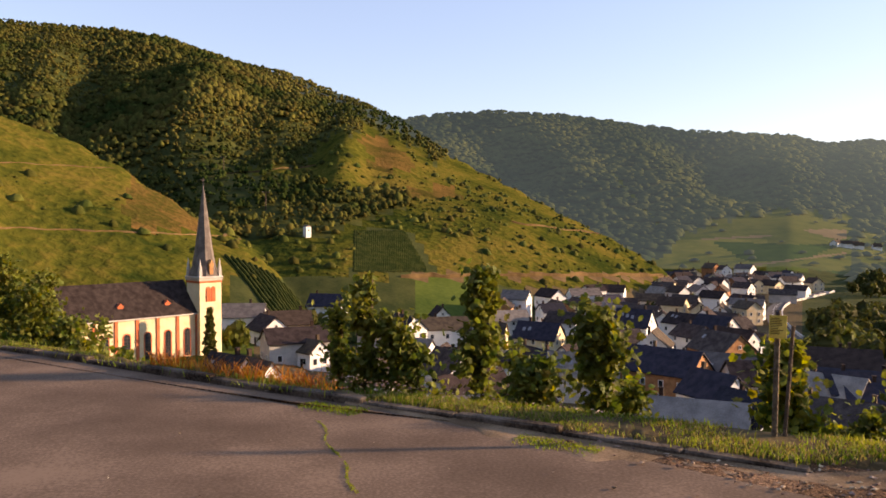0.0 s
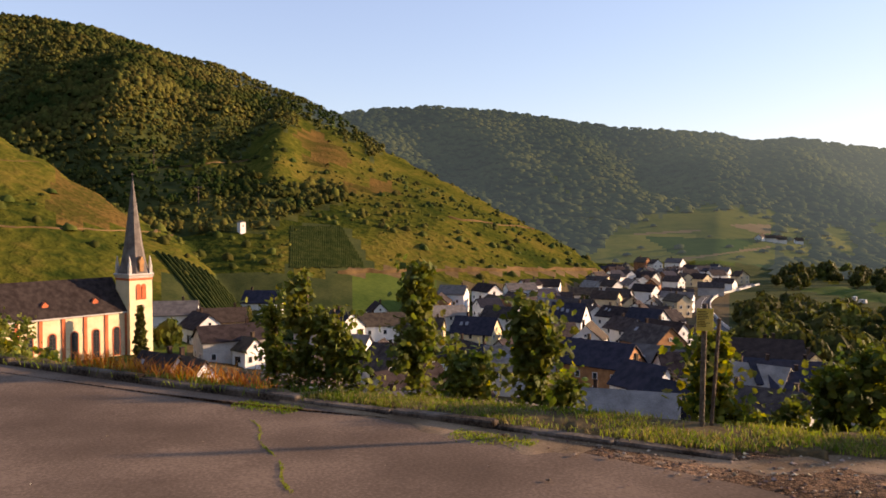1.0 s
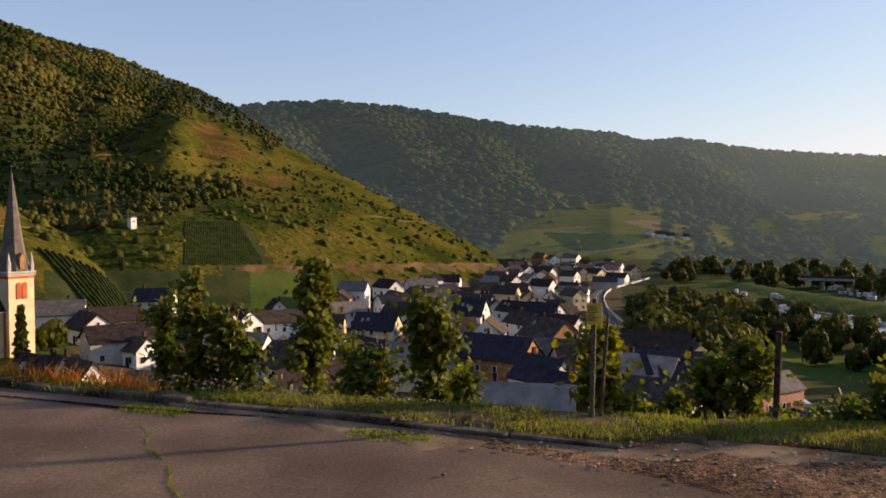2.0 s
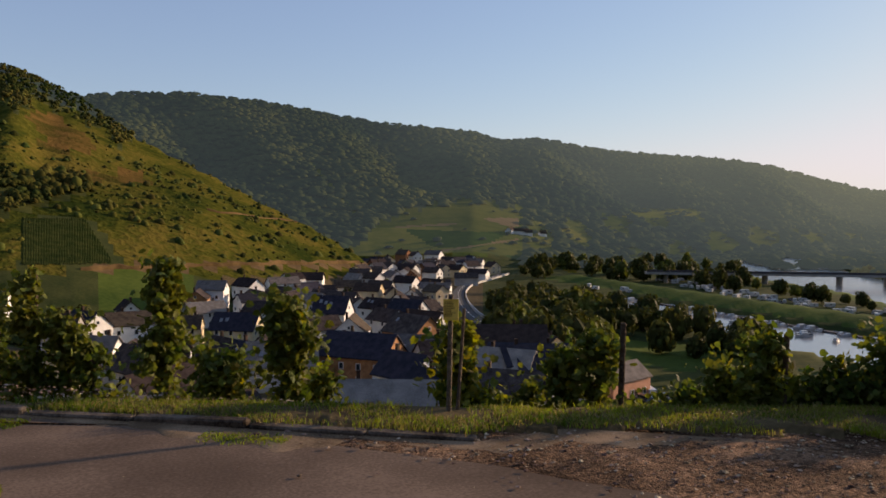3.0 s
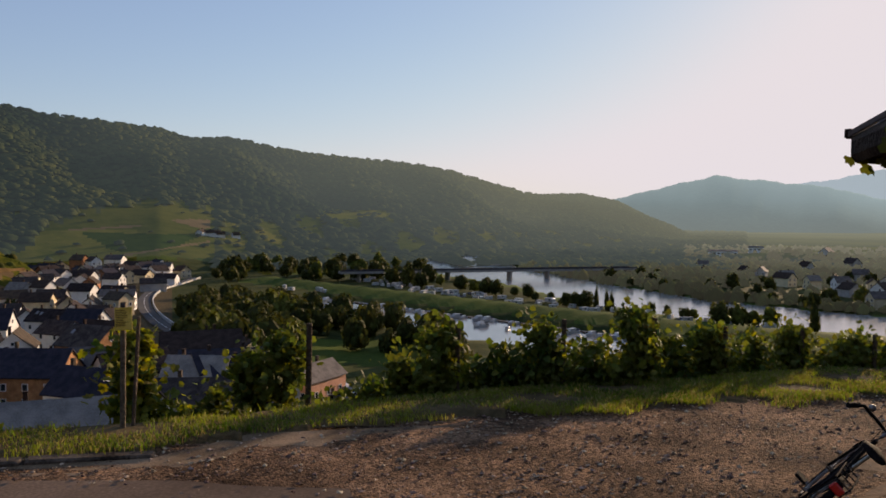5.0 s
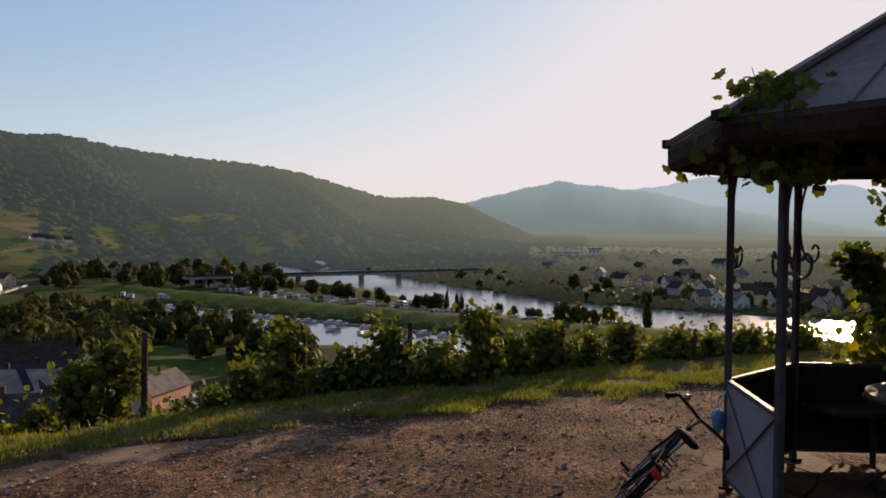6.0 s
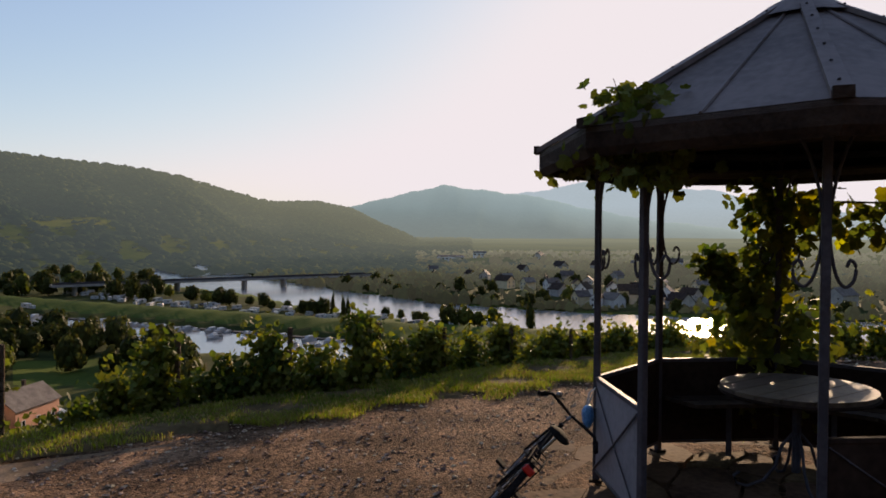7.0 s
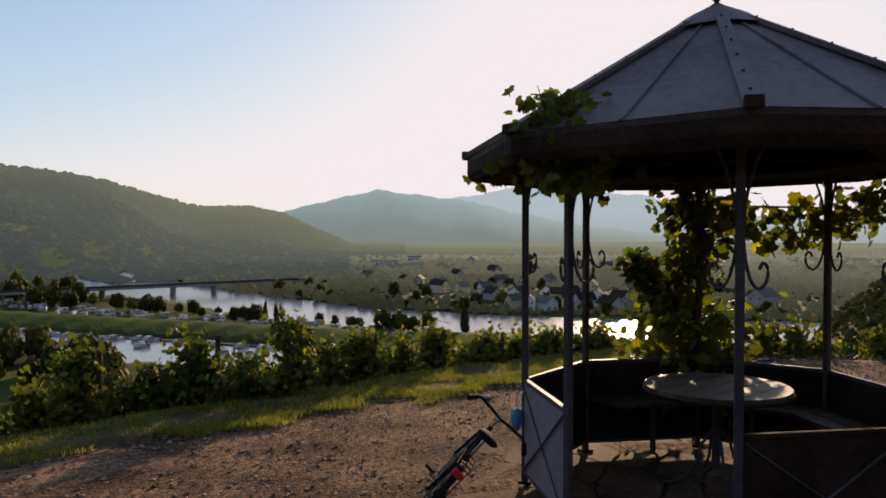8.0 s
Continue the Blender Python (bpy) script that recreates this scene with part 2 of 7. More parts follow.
def haze_glow_mat(name, c1, c2, air, k, glow=0.0, x0=350, x1=2000, low=None, z1=100.0, vary=0.0, warm=None):
    """Far backdrop of hills, fields and trees, its haze painted in as emission."""
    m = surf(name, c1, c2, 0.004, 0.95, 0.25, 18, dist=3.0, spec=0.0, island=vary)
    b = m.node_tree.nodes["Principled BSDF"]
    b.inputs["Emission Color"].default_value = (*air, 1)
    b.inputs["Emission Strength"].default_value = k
    # the haze glow differs per island; a glow set below replaces this
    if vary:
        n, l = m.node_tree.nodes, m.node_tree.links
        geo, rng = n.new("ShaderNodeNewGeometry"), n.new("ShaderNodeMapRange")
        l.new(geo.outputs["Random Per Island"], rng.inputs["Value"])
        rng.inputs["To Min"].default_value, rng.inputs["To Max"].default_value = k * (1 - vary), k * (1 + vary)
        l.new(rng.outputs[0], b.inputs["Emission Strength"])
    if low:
        # the painted haze shifts to a warmer glow down in the valley
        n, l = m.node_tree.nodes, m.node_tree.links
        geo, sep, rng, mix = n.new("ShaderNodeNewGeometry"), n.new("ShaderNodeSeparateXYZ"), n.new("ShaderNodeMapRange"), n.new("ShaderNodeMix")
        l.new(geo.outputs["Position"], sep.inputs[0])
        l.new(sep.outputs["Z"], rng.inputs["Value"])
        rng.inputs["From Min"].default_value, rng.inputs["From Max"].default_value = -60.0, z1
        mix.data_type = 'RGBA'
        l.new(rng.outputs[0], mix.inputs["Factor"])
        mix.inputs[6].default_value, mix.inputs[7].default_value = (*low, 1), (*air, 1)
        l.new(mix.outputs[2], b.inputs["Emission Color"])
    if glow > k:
        # the painted haze glows stronger towards the sun's side of the valley
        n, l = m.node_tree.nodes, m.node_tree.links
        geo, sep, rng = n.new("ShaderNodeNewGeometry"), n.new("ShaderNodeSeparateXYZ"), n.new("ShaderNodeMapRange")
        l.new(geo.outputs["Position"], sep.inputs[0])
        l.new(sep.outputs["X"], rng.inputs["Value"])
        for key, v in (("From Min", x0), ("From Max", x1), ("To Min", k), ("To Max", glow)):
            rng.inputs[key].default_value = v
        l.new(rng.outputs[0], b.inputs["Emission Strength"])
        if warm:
            # and its emission colour turns from air to warm along x
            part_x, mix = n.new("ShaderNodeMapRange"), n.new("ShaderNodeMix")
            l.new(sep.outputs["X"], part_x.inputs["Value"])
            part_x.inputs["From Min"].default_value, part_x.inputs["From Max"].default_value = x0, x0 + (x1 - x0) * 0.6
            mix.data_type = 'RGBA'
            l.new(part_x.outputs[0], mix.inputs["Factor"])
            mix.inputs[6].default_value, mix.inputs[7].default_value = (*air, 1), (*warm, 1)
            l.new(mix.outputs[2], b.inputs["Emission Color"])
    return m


# ridge woods, fields and tracks carry haze as emission, bluish left, warmer right
FARWOOD = haze_glow_mat("far_wood_haze_glow", (0.016, 0.028, 0.011), (0.058, 0.064, 0.020), (0.080, 0.110, 0.130), 0.25, 1.5, warm=(0.108, 0.121, 0.100))
FARFIELD = haze_glow_mat("far_field_haze", (0.046, 0.068, 0.016), (0.095, 0.100, 0.026), (0.085, 0.105, 0.115), 0.18, 1.4, warm=(0.118, 0.121, 0.096))
FARMEADOW = haze_glow_mat("far_meadow_haze", (0.085, 0.098, 0.020), (0.150, 0.138, 0.036), (0.085, 0.105, 0.115), 0.18, 1.4, warm=(0.118, 0.121, 0.096))
FARVINE = haze_glow_mat("far_vineyard_haze", (0.022, 0.050, 0.012), (0.040, 0.068, 0.017), (0.085, 0.105, 0.115), 0.18, 1.4, warm=(0.118, 0.121, 0.096))
FAREARTH = haze_glow_mat("far_earth_haze", (0.12, 0.088, 0.045), (0.17, 0.125, 0.065), (0.085, 0.105, 0.115), 0.18, 1.4, warm=(0.118, 0.121, 0.096))
# shore trees with haze painted as emission, growing along x
SHOREFAR = haze_glow_mat("shore_trees_haze_glow", (0.022, 0.034, 0.010), (0.085, 0.088, 0.026), (0.108, 0.112, 0.092), 0.08, 1.45, 340, 1050, vary=0.4)

# ---- mesh tools ----
class Mesh:
    """Collects vertices and faces of one mesh."""

    def __init__(self):
        self.v, self.f = [], []

    def add(self, verts, faces, m=None):
        o = len(self.v)
        self.v += [tuple(m @ Vector(p)) for p in verts] if m else [tuple(p) for p in verts]
        self.f += [tuple(o + i for i in f) for f in faces]
        return self

    def box(self, c, s, m=None, bevel=0.0):
        x, y, z = (k / 2 for k in s)
        if bevel <= 0:
            vs = [(c[0] + a * x, c[1] + b * y, c[2] + d * z) for d in (-1, 1) for a, b in ((-1, -1), (1, -1), (1, 1), (-1, 1))]
            return self.add(vs, [(3, 2, 1, 0), (4, 5, 6, 7), (0, 1, 5, 4), (1, 2, 6, 5), (2, 3, 7, 6), (3, 0, 4, 7)], m)
        e = bevel
        ring = [(-x + e, -y), (x - e, -y), (x, -y + e), (x, y - e), (x - e, y), (-x + e, y), (-x, y - e), (-x, -y + e)]
        vs = []
        for zz, k in ((-z, e), (-z + e, 0), (z - e, 0), (z, e)):
            for a, b in ring:
                vs.append((c[0] + a - math.copysign(k, a) * (k > 0), c[1] + b - math.copysign(k, b) * (k > 0), c[2] + zz))
        fs = [tuple(range(7, -1, -1)), tuple(range(24, 32))]
        for j in range(3):
            for i in range(8):
                fs.append((j * 8 + i, j * 8 + (i + 1) % 8, j * 8 + 8 + (i + 1) % 8, j * 8 + 8 + i))
        return self.add(vs, fs, m)

    def cyl(self, p, q, r0, r1=None, n=8):
        r1 = r0 if r1 is None else r1
        p, q = Vector(p), Vector(q)
        t = (q - p).to_track_quat('Z', 'Y').to_matrix()
        vs = []
        for c, r in ((p, r0), (q, r1)):
            vs += [c + t @ Vector((r * math.cos(6.2832 * i / n), r * math.sin(6.2832 * i / n), 0)) for i in range(n)]
        fs = [(i, (i + 1) % n, n + (i + 1) % n, n + i) for i in range(n)] + [tuple(range(n - 1, -1, -1)), tuple(range(n, 2 * n))]
        return self.add(vs, fs)

    def tube(self, path, r, n=6, closed=False):
        pts = [Vector(p) for p in path]
        k = len(pts)
        vs, fs = [], []
        for i, p in enumerate(pts):
            a = pts[(i - 1) % k] if closed or i else p
            b = pts[(i + 1) % k] if closed or i < k - 1 else p
            t = (b - a).to_track_quat('Z', 'Y').to_matrix()
            rr = r[i] if isinstance(r, (list, tuple)) else r
            vs += [p + t @ Vector((rr * math.cos(6.2832 * j / n), rr * math.sin(6.2832 * j / n), 0)) for j in range(n)]
        for i in range(k if closed else k - 1):
            i2 = (i + 1) % k
            fs += [(i * n + j, i * n + (j + 1) % n, i2 * n + (j + 1) % n, i2 * n + j) for j in range(n)]
        if not closed:
            fs += [tuple(range(n - 1, -1, -1)), tuple(range((k - 1) * n, k * n))]
        return self.add(vs, fs)

    def prism(self, poly, h, m=None):
        """A flat outline (x, y, z base) raised by the vector h."""
        n = len(poly)
        h = Vector(h)
        vs = [Vector(p) for p in poly] + [Vector(p) + h for p in poly]
        fs = [tuple(range(n - 1, -1, -1)), tuple(range(n, 2 * n))] + [(i, (i + 1) % n, n + (i + 1) % n, n + i) for i in range(n)]
        return self.add(vs, fs, m)

    def mesh(self, name, material, smooth=False):
        me = bpy.data.meshes.new(name)
        me.from_pydata(self.v, [], self.f)
        me.update()
        for m in (material if isinstance(material, (list, tuple)) else [material]):
            me.materials.append(m)
        if smooth:
            me.shade_smooth()
        return me


def np_mesh(name, v, f, material, smooth=False, slots=None):
    """A mesh from arrays of vertices and faces of one size."""
    v, f = np.asarray(v, np.float32), np.asarray(f, np.int32)
    me = bpy.data.meshes.new(name)
    me.vertices.add(len(v))
    me.vertices.foreach_set("co", v.ravel())
    me.loops.add(f.size)
    me.loops.foreach_set("vertex_index", f.ravel())
    me.polygons.add(len(f))
    me.polygons.foreach_set("loop_start", np.arange(len(f), dtype=np.int32) * f.shape[1])
    for m in (material if isinstance(material, (list, tuple)) else [material]):
        me.materials.append(m)
    if slots is not None:
        me.polygons.foreach_set("material_index", np.asarray(slots, np.int32))
    me.polygons.foreach_set("use_smooth", np.full(len(f), smooth))
    me.update(calc_edges=True)
    return me


def part(name, mesh, parent, label=""):
    ob = new(name, mesh)
    ob.parent = parent
    return tagged(ob, label)


def thing(name, at, label, category, group="", kind="", rz=0.0):
    ob = new(name)
    ob.matrix_basis = pose(*at, 0, 0, rz)
    return tagged(ob, label, category, group, kind)


# ---- the lie of the land ----
EX, EY, EZ = 0.45, -0.15, 1.7
UX, UY, NX, NY = 0.862, -0.507, 0.507, 0.862       # along the lane, and across it towards the valley
RIVER_Z = -39.9


def lane(u, n):
    return u * UX + n * NX, u * UY + n * NY


def lane_z(x, y):
    return -0.024 * x - 0.008 * y


def verge_edge(u):
    return np.interp(u, [-30, -4.5, -3, 0, 3, 8, 11, 13, 16, 22], [6.6, 6.65, 6.9, 7.4, 8.1, 8.7, 8.6, 6.6, 3.0, -2.0])


def near_bank(y):
    return np.interp(y, [-500, 0, 150, 230, 300, 370, 480, 640, 900], [342, 310, 299, 322, 366, 389, 430, 510, 690])


def far_bank(y):
    return np.interp(y, [-500, -60, 50, 90, 127, 187, 236, 257, 330, 402, 520, 640, 900], [560, 396, 368, 364, 366, 373, 398, 408, 450, 490, 590, 680, 870])


HILLS = {
    # azimuth, ridge elevation, ridge distance, foot distance, steepness
    "spur": ([-60, -40, -27.5, -24.4, -20.6, -15.9, -12.5, -10.5, -8, -5],
             [13, 11, 7.05, 6.0, 3.9, 0.7, -1.3, -3.2, -6.5, -12],
             [340, 340, 330, 330, 315, 300, 285, 270, 260, 250],
             [60, 120, 200, 205, 205, 205, 205, 205, 205, 205], 0.95),
    "woods": ([-70, -45, -27.5, -21, -17.4, -13.7, -9.9, -5.9, -1.9, 2.2, 6.3, 10.3, 14.3, 17.8, 20, 23],
              [11.7, 12.5, 12.6, 12.6, 12.2, 11.15, 10.45, 8.95, 7.4, 4.95, 2.9, 0.7, -1.3, -3.5, -5.2, -9],
              [900, 900, 900, 880, 870, 850, 800, 750, 690, 620, 580, 545, 515, 480, 470, 470],
              [420, 420, 400, 370, 340, 300, 285, 275, 270, 270, 280, 300, 340, 420, 440, 450], 0.92),
    "ridge": ([-30, -12, -1, 2.2, 5.1, 10.3, 18.1, 25.3, 27.3, 30.5, 34.6, 42.7, 45.9, 48.6, 51.7, 54.9, 57.5, 60, 64, 70],
              [5.8, 6.8, 7.6, 7.9, 8.1, 7.7, 6.5, 5.8, 5.2, 5.3, 4.5, 3.7, 3.2, 2.3, 1.5, 1.6, 1.0, -0.3, -2.2, -4],
              [1500, 1500, 1500, 1500, 1500, 1500, 1500, 1550, 1550, 1600, 1650, 1750, 1800, 1850, 1900, 2000, 2100, 2200, 2300, 2400],
              [900, 700, 640, 640, 640, 620, 600, 560, 580, 640, 720, 800, 850, 900, 950, 1000, 1050, 1100, 1200, 1300], 1.25),
    "far_shore": ([50, 54, 58, 62, 66, 70, 76, 82, 90, 100, 110],
                  [-4.2, -2.9, -2.55, -2.4, -2.25, -2.1, -2.0, -1.9, -1.9, -1.6, -1.2],
                  [900, 950, 1000, 1000, 1000, 1050, 1100, 1150, 1150, 1200, 1200],
                  [640, 620, 560, 480, 430, 410, 405, 405, 420, 450, 450], 1.0),
    "bluff": ([93.2, 95.2, 96, 98.1, 101, 106, 115, 125],
              [-8, -5.8, -4.9, -3.1, -0.9, 3, 8, 12],
              [300, 300, 290, 280, 270, 260, 250, 240],
              [200, 200, 190, 180, 160, 140, 110, 90], 1.0),
}


RIDGE_EL = HILLS["ridge"][1]
WOODS_EL = HILLS["woods"][1]


def valley(a, r):
    mid = np.interp(r, [0, 60, 110, 200, 330, 450, 3000], [-24, -26, -30.5, -33.5, -36.5, -38.5, -38.5])
    left = np.interp(r, [0, 100, 165, 230, 400, 3000], [-20, -23, -24.6, -25.5, -27, -30])
    k = np.clip((a + 14) / 18, 0, 1)
    k = k * k * (3 - 2 * k)
    right = np.interp(r, [0, 60, 120, 180, 240, 3000], [-24, -27, -31, -37.2, -39.3, -39.3])
    q = np.clip((a - 28) / 10, 0, 1)
    z = left * (1 - k) + mid * k
    return z * (1 - q) + right * q


def land(x, y):
    """Height of the ground."""
    x, y = np.asarray(x, float), np.asarray(y, float)
    dx, dy = x - EX, y - EY
    r, a = np.hypot(dx, dy), np.degrees(np.arctan2(dx, dy))
    u, n = x * UX + y * UY, x * NX + y * NY
    z = valley(a, r)
    for az, el, far, foot, steep in HILLS.values():
        e, R, F = np.interp(a, az, el), np.interp(a, az, far), np.interp(a, az, foot)
        top = EZ + R * np.tan(np.radians(e))
        t = np.clip((r - F) / (R - F), 0, 1)
        fold = (4.5 * np.sin(x * 0.021 + 1) * np.sin(y * 0.017) + 2.2 * np.sin(x * 0.047 - y * 0.031)) * np.minimum(1, (R - F) / 300)
        if el is WOODS_EL:
            # gullies running down the wooded hill
            q = a * 0.62 - t * 2.2 + 0.8 * np.sin(a * 0.21)
            fold = fold + (8.5 * np.sin(q) + 4.0 * np.sin(q * 2.3 + 0.7)) * np.clip((-2.0 - a) / 5, 0, 1) * np.clip((t - 0.15) / 0.3, 0, 1)
        if el is RIDGE_EL:
            # spurs and gullies running down the long ridge
            q = a * 0.42 + t * 3.4
            up = np.clip((t - 0.28) / 0.3, 0, 1)
            fold = fold * 0.5 + (13.0 * np.sin(q) + 6.0 * np.sin(q * 2.1 + 1.0)) * np.clip((a + 4) / 6, 0, 1) * up * up * (3 - 2 * up)
        h = z + (top - z) * t ** steep + fold * 4 * t * (1 - t) - np.maximum(r - R, 0) * 0.35
        ok = (a >= az[0]) & (a <= az[-1]) & (r > F)
        z = np.where(ok, np.maximum(z, h), z)
    # river and harbour
    inside = (x > near_bank(y)) & (x < far_bank(y)) & (a > 42) & (r < 655)
    z = np.where(inside, -46.0, z)
    basin = (x > 196) & (x < 243) & (y > 115) & (y < 330)
    z = np.where(basin, -45.0, z)
    # green dike between harbour and river
    dk = np.abs(x - np.interp(y, [60, 171, 347, 420], [276, 268, 270, 272]))
    z = np.where((y > 40) & (y < 440) & (dk < 14), np.maximum(z, -36.5 - 0.3 * np.maximum(dk - 4, 0)), z)
    # the slope on which the lane runs
    s = n - verge_edge(u)
    side = lane_z(x, y) - np.where(s > 0, 0.62 * s + 0.25 * np.minimum(s, 1), 0.0) + np.maximum(-4.5 - n, 0) * 0.45
    z = np.maximum(z, np.where((a > 125) | (a < -70), np.maximum(side, -20), side))
    return z


def on_ground(az, el, r0=15.0):
    """The place where the line at that azimuth and elevation first meets the ground."""
    r = np.geomspace(r0, 4000, 3000)
    x, y = EX + r * math.sin(radians(az)), EY + r * math.cos(radians(az))
    hit = np.nonzero(land(x, y) >= EZ + r * math.tan(radians(el)))[0]
    i = hit[0] if len(hit) else len(r) - 1
    return float(x[i]), float(y[i]), float(land(x[i], y[i]))


ROAD_LINE = [(27.6, -4.35), (26.36, -4.75), (25.07, -5.13), (24.4, -5.6), (24.3, -6.2), (24.7, -6.9), (25.6, -7.7), (27.5, -8.7), (31, -10.3)]


def by_road(a, r, z, tall):
    """Whether something that tall would stand on the curved road or crowd it from the valley side."""
    e0, e1 = (math.degrees(math.atan2(q - EZ, r)) for q in (z - 0.5, z + tall))
    return any(abs(a - p) < 1.0 + 300 / r * 0.4 and e0 - 0.35 < q < e1 + 0.15 for p, q in ROAD_LINE[:7])


def polar(az, r):
    x, y = EX + r * math.sin(radians(az)), EY + r * math.cos(radians(az))
    return x, y, float(land(x, y))


# ---- ground ----
def el_of(x, y, z):
    return np.degrees(np.arctan2(z - EZ, np.hypot(x - EX, y - EY)))


def cover(x, y, z):
    """Kind of land: 0 hill grass, 1 wood floor, 2 field, 3 vineyard soil, 4 bare earth, 5 verge."""
    dx, dy = x - EX, y - EY
    r, a = np.hypot(dx, dy), np.degrees(np.arctan2(dx, dy))
    e = el_of(x, y, z)
    c = np.full(x.shape, 2)
    c = np.where(r < 120, 5, c)
    c = np.where((a > -12) & (a < 29) & (r >= 100) & (r < 600), 5, c)
    lawn = (a > 35.4) & (a < 43.4) & (r > 210 + 4 * np.sin(a * 2)) & (r < 262)
    dike = (np.abs(x - 270) < 17) & (y > 40) & (y < 440)
    c = np.where((a > 26) & (r >= 125) & (r < 560) & ~lawn & ~dike & (x < near_bank(y) - 14), 1, c)
    spur = (a < -6) & (r > 190) & (r < 345)
    c = np.where(spur, 0, c)
    rag = 0.35 * np.sin(a * 3.1 + 1) + 0.25 * np.sin(a * 7.3 + r * 0.02)
    hill = (a < 19) & (r >= 270) & (r < np.interp(a, HILLS["woods"][0], HILLS["woods"][2]) + 60) & ~spur & (e > -4.6)
    wood = hill & (e > np.interp(a, [-28, -17, -14, -8, -7.2, -3, -1.5, 1, 2.6], [-4, -3, 3.6, 4.3, 6.4, 6.9, 6.4, 4.7, 5.4]) + rag)
    gully = hill & (a > -18) & (a < -1) & (e > np.interp(a, [-18, -10, -5, -1], [-3, -2.2, 0, 1.2])) & \
        (e < np.interp(a, [-18, -8, -6, -1], [3.4, 3.3, 2.6, 1.9]) + rag * 0.6)
    c = np.where(hill, 0, c)
    c = np.where(wood | gully, 1, c)
    c = np.where(hill & (a > -5.2 + 0.5 * (e + 3)) & (a < 1.2 - 0.62 * (e + 3.6)) & (e < -0.35) & (e > -3.55), 3, c)
    c = np.where(hill & (e < -3.55) & (e > -3.95) & (a > -1), 4, c)
    wig = 0.25 * np.sin(e * 4.1) + 0.15 * np.sin(e * 9.0 + a)
    c = np.where(hill & (e > 3.9 + wig) & (e < 6.35) & (a > -4.6 + 0.5 * (6.4 - e) + wig) & (a < -2.9 + 1.2 * (6.4 - e) + wig) & (a > -5), 6, c)
    c = np.where(hill & (e > 1.9) & (e < 2.9 + wig) & (a > -1 + wig) & (a < 2.5 + wig), 6, c)
    c = np.where(spur & (e > -0.4) & (e < 3.0 + wig) & (a > -20.5 + wig * 2) & (a < -15.2 - 0.6 * e + wig), 6, c)
    c = np.where((r > 200) & (r < 335) & (a > -14) & (a < 16) & (e < -3.9) & ~spur, 2, c)
    vin = (r > 205) & (r < 330) & (e < -3.9) & (((a > -13.5) & (a < -0.5)) | ((a > 5.5) & (a < 14)))
    c = np.where(vin, 3, c)
    far = (r >= 560) & (a > -20) & (a < 70) & ~hill
    line = np.interp(a, [-20, 13, 17, 19, 21, 25, 29, 33, 38, 44, 50, 58, 70], [-6, -6, -2.2, -0.4, 0.4, 1.1, 0.3, -0.6, 0.7, -0.6, -1.2, -2.4, -3]) + rag * 0.7
    c = np.where(far, np.where(e > line, 1, 2), c)
    c = np.where(far & (a < 24) & (e < -1.0) & (e < line), 0, c)
    c = np.where(far & (a > 20.3 - (e + 1.1) * 1.6) & (a < 28.1 + (e + 1.3) * 1.9) & (e < -1.12 - 0.03 * (a - 20)) & (e > -2.45), 3, c)
    c = np.where(far & (a > 26.2) & (a < 28.6) & (e < -0.28) & (e > -0.40 - 0.30 * (a - 26.2)) & (e > -0.9), 4, c)
    c = np.where(far & (a > 19.6) & (a < 24.2) & (np.abs(e + 1.0 - 0.06 * (a - 19.7)) < 0.07), 4, c)
    c = np.where(far & (a > 22.4) & (a < 28.6) & (np.abs(e + 2.78 - 0.16 * (a - 22.6)) < 0.07), 4, c)
    c = np.where(far & (a > 24) & (a < 33) & (e < -3.0), 3, c)
    c = np.where(far & (a > 29.5) & (a < 35) & (np.sin(a * 2.2 + e * 5) > 0.1) & (e < line - 0.3), 0, c)
    c = np.where(far & (a > 13.6) & (a < 17.6) & (np.abs(e - (3.1 - (a - 14.07) * 1.12)) < 0.14 + 0.1 * np.sin(a * 5)), 0, c)
    c = np.where(far & (a > 29) & (c != 4) & (np.sin(a * 1.9 + r * 0.013) + np.sin(a * 0.7 - r * 0.021) > -0.25), 1, c)
    c = np.where(far & (a > 36) & (a < 41) & (e > -0.2) & (e < 0.45), 0, c)
    c = np.where((r > 2400), 1, c)
    c = np.where((a > 52) & (r > 500) & (r < 1300), np.where((e > -3.0) & (np.sin(a * 2.1 + e * 7) + np.sin(a * 0.9 - e * 4) > 0.3), 2, 1), c)
    c = np.where((a > 60 + 3 * np.sin(e * 9)) & (r > 700) & (r < 1250) & (e > -2.62 + 0.12 * np.sin(a * 1.7) + 0.07 * np.sin(a * 4.1)), 2, c)
    c = np.where((a > 50) & (r >= 1250), 1, c)
    c = np.where((a > 52) & (r <= 650) & (x > far_bank(y) + 4), 1, c)
    c = np.where((a > 90) & (r > 100) & (r < 320), 1, c)
    return c


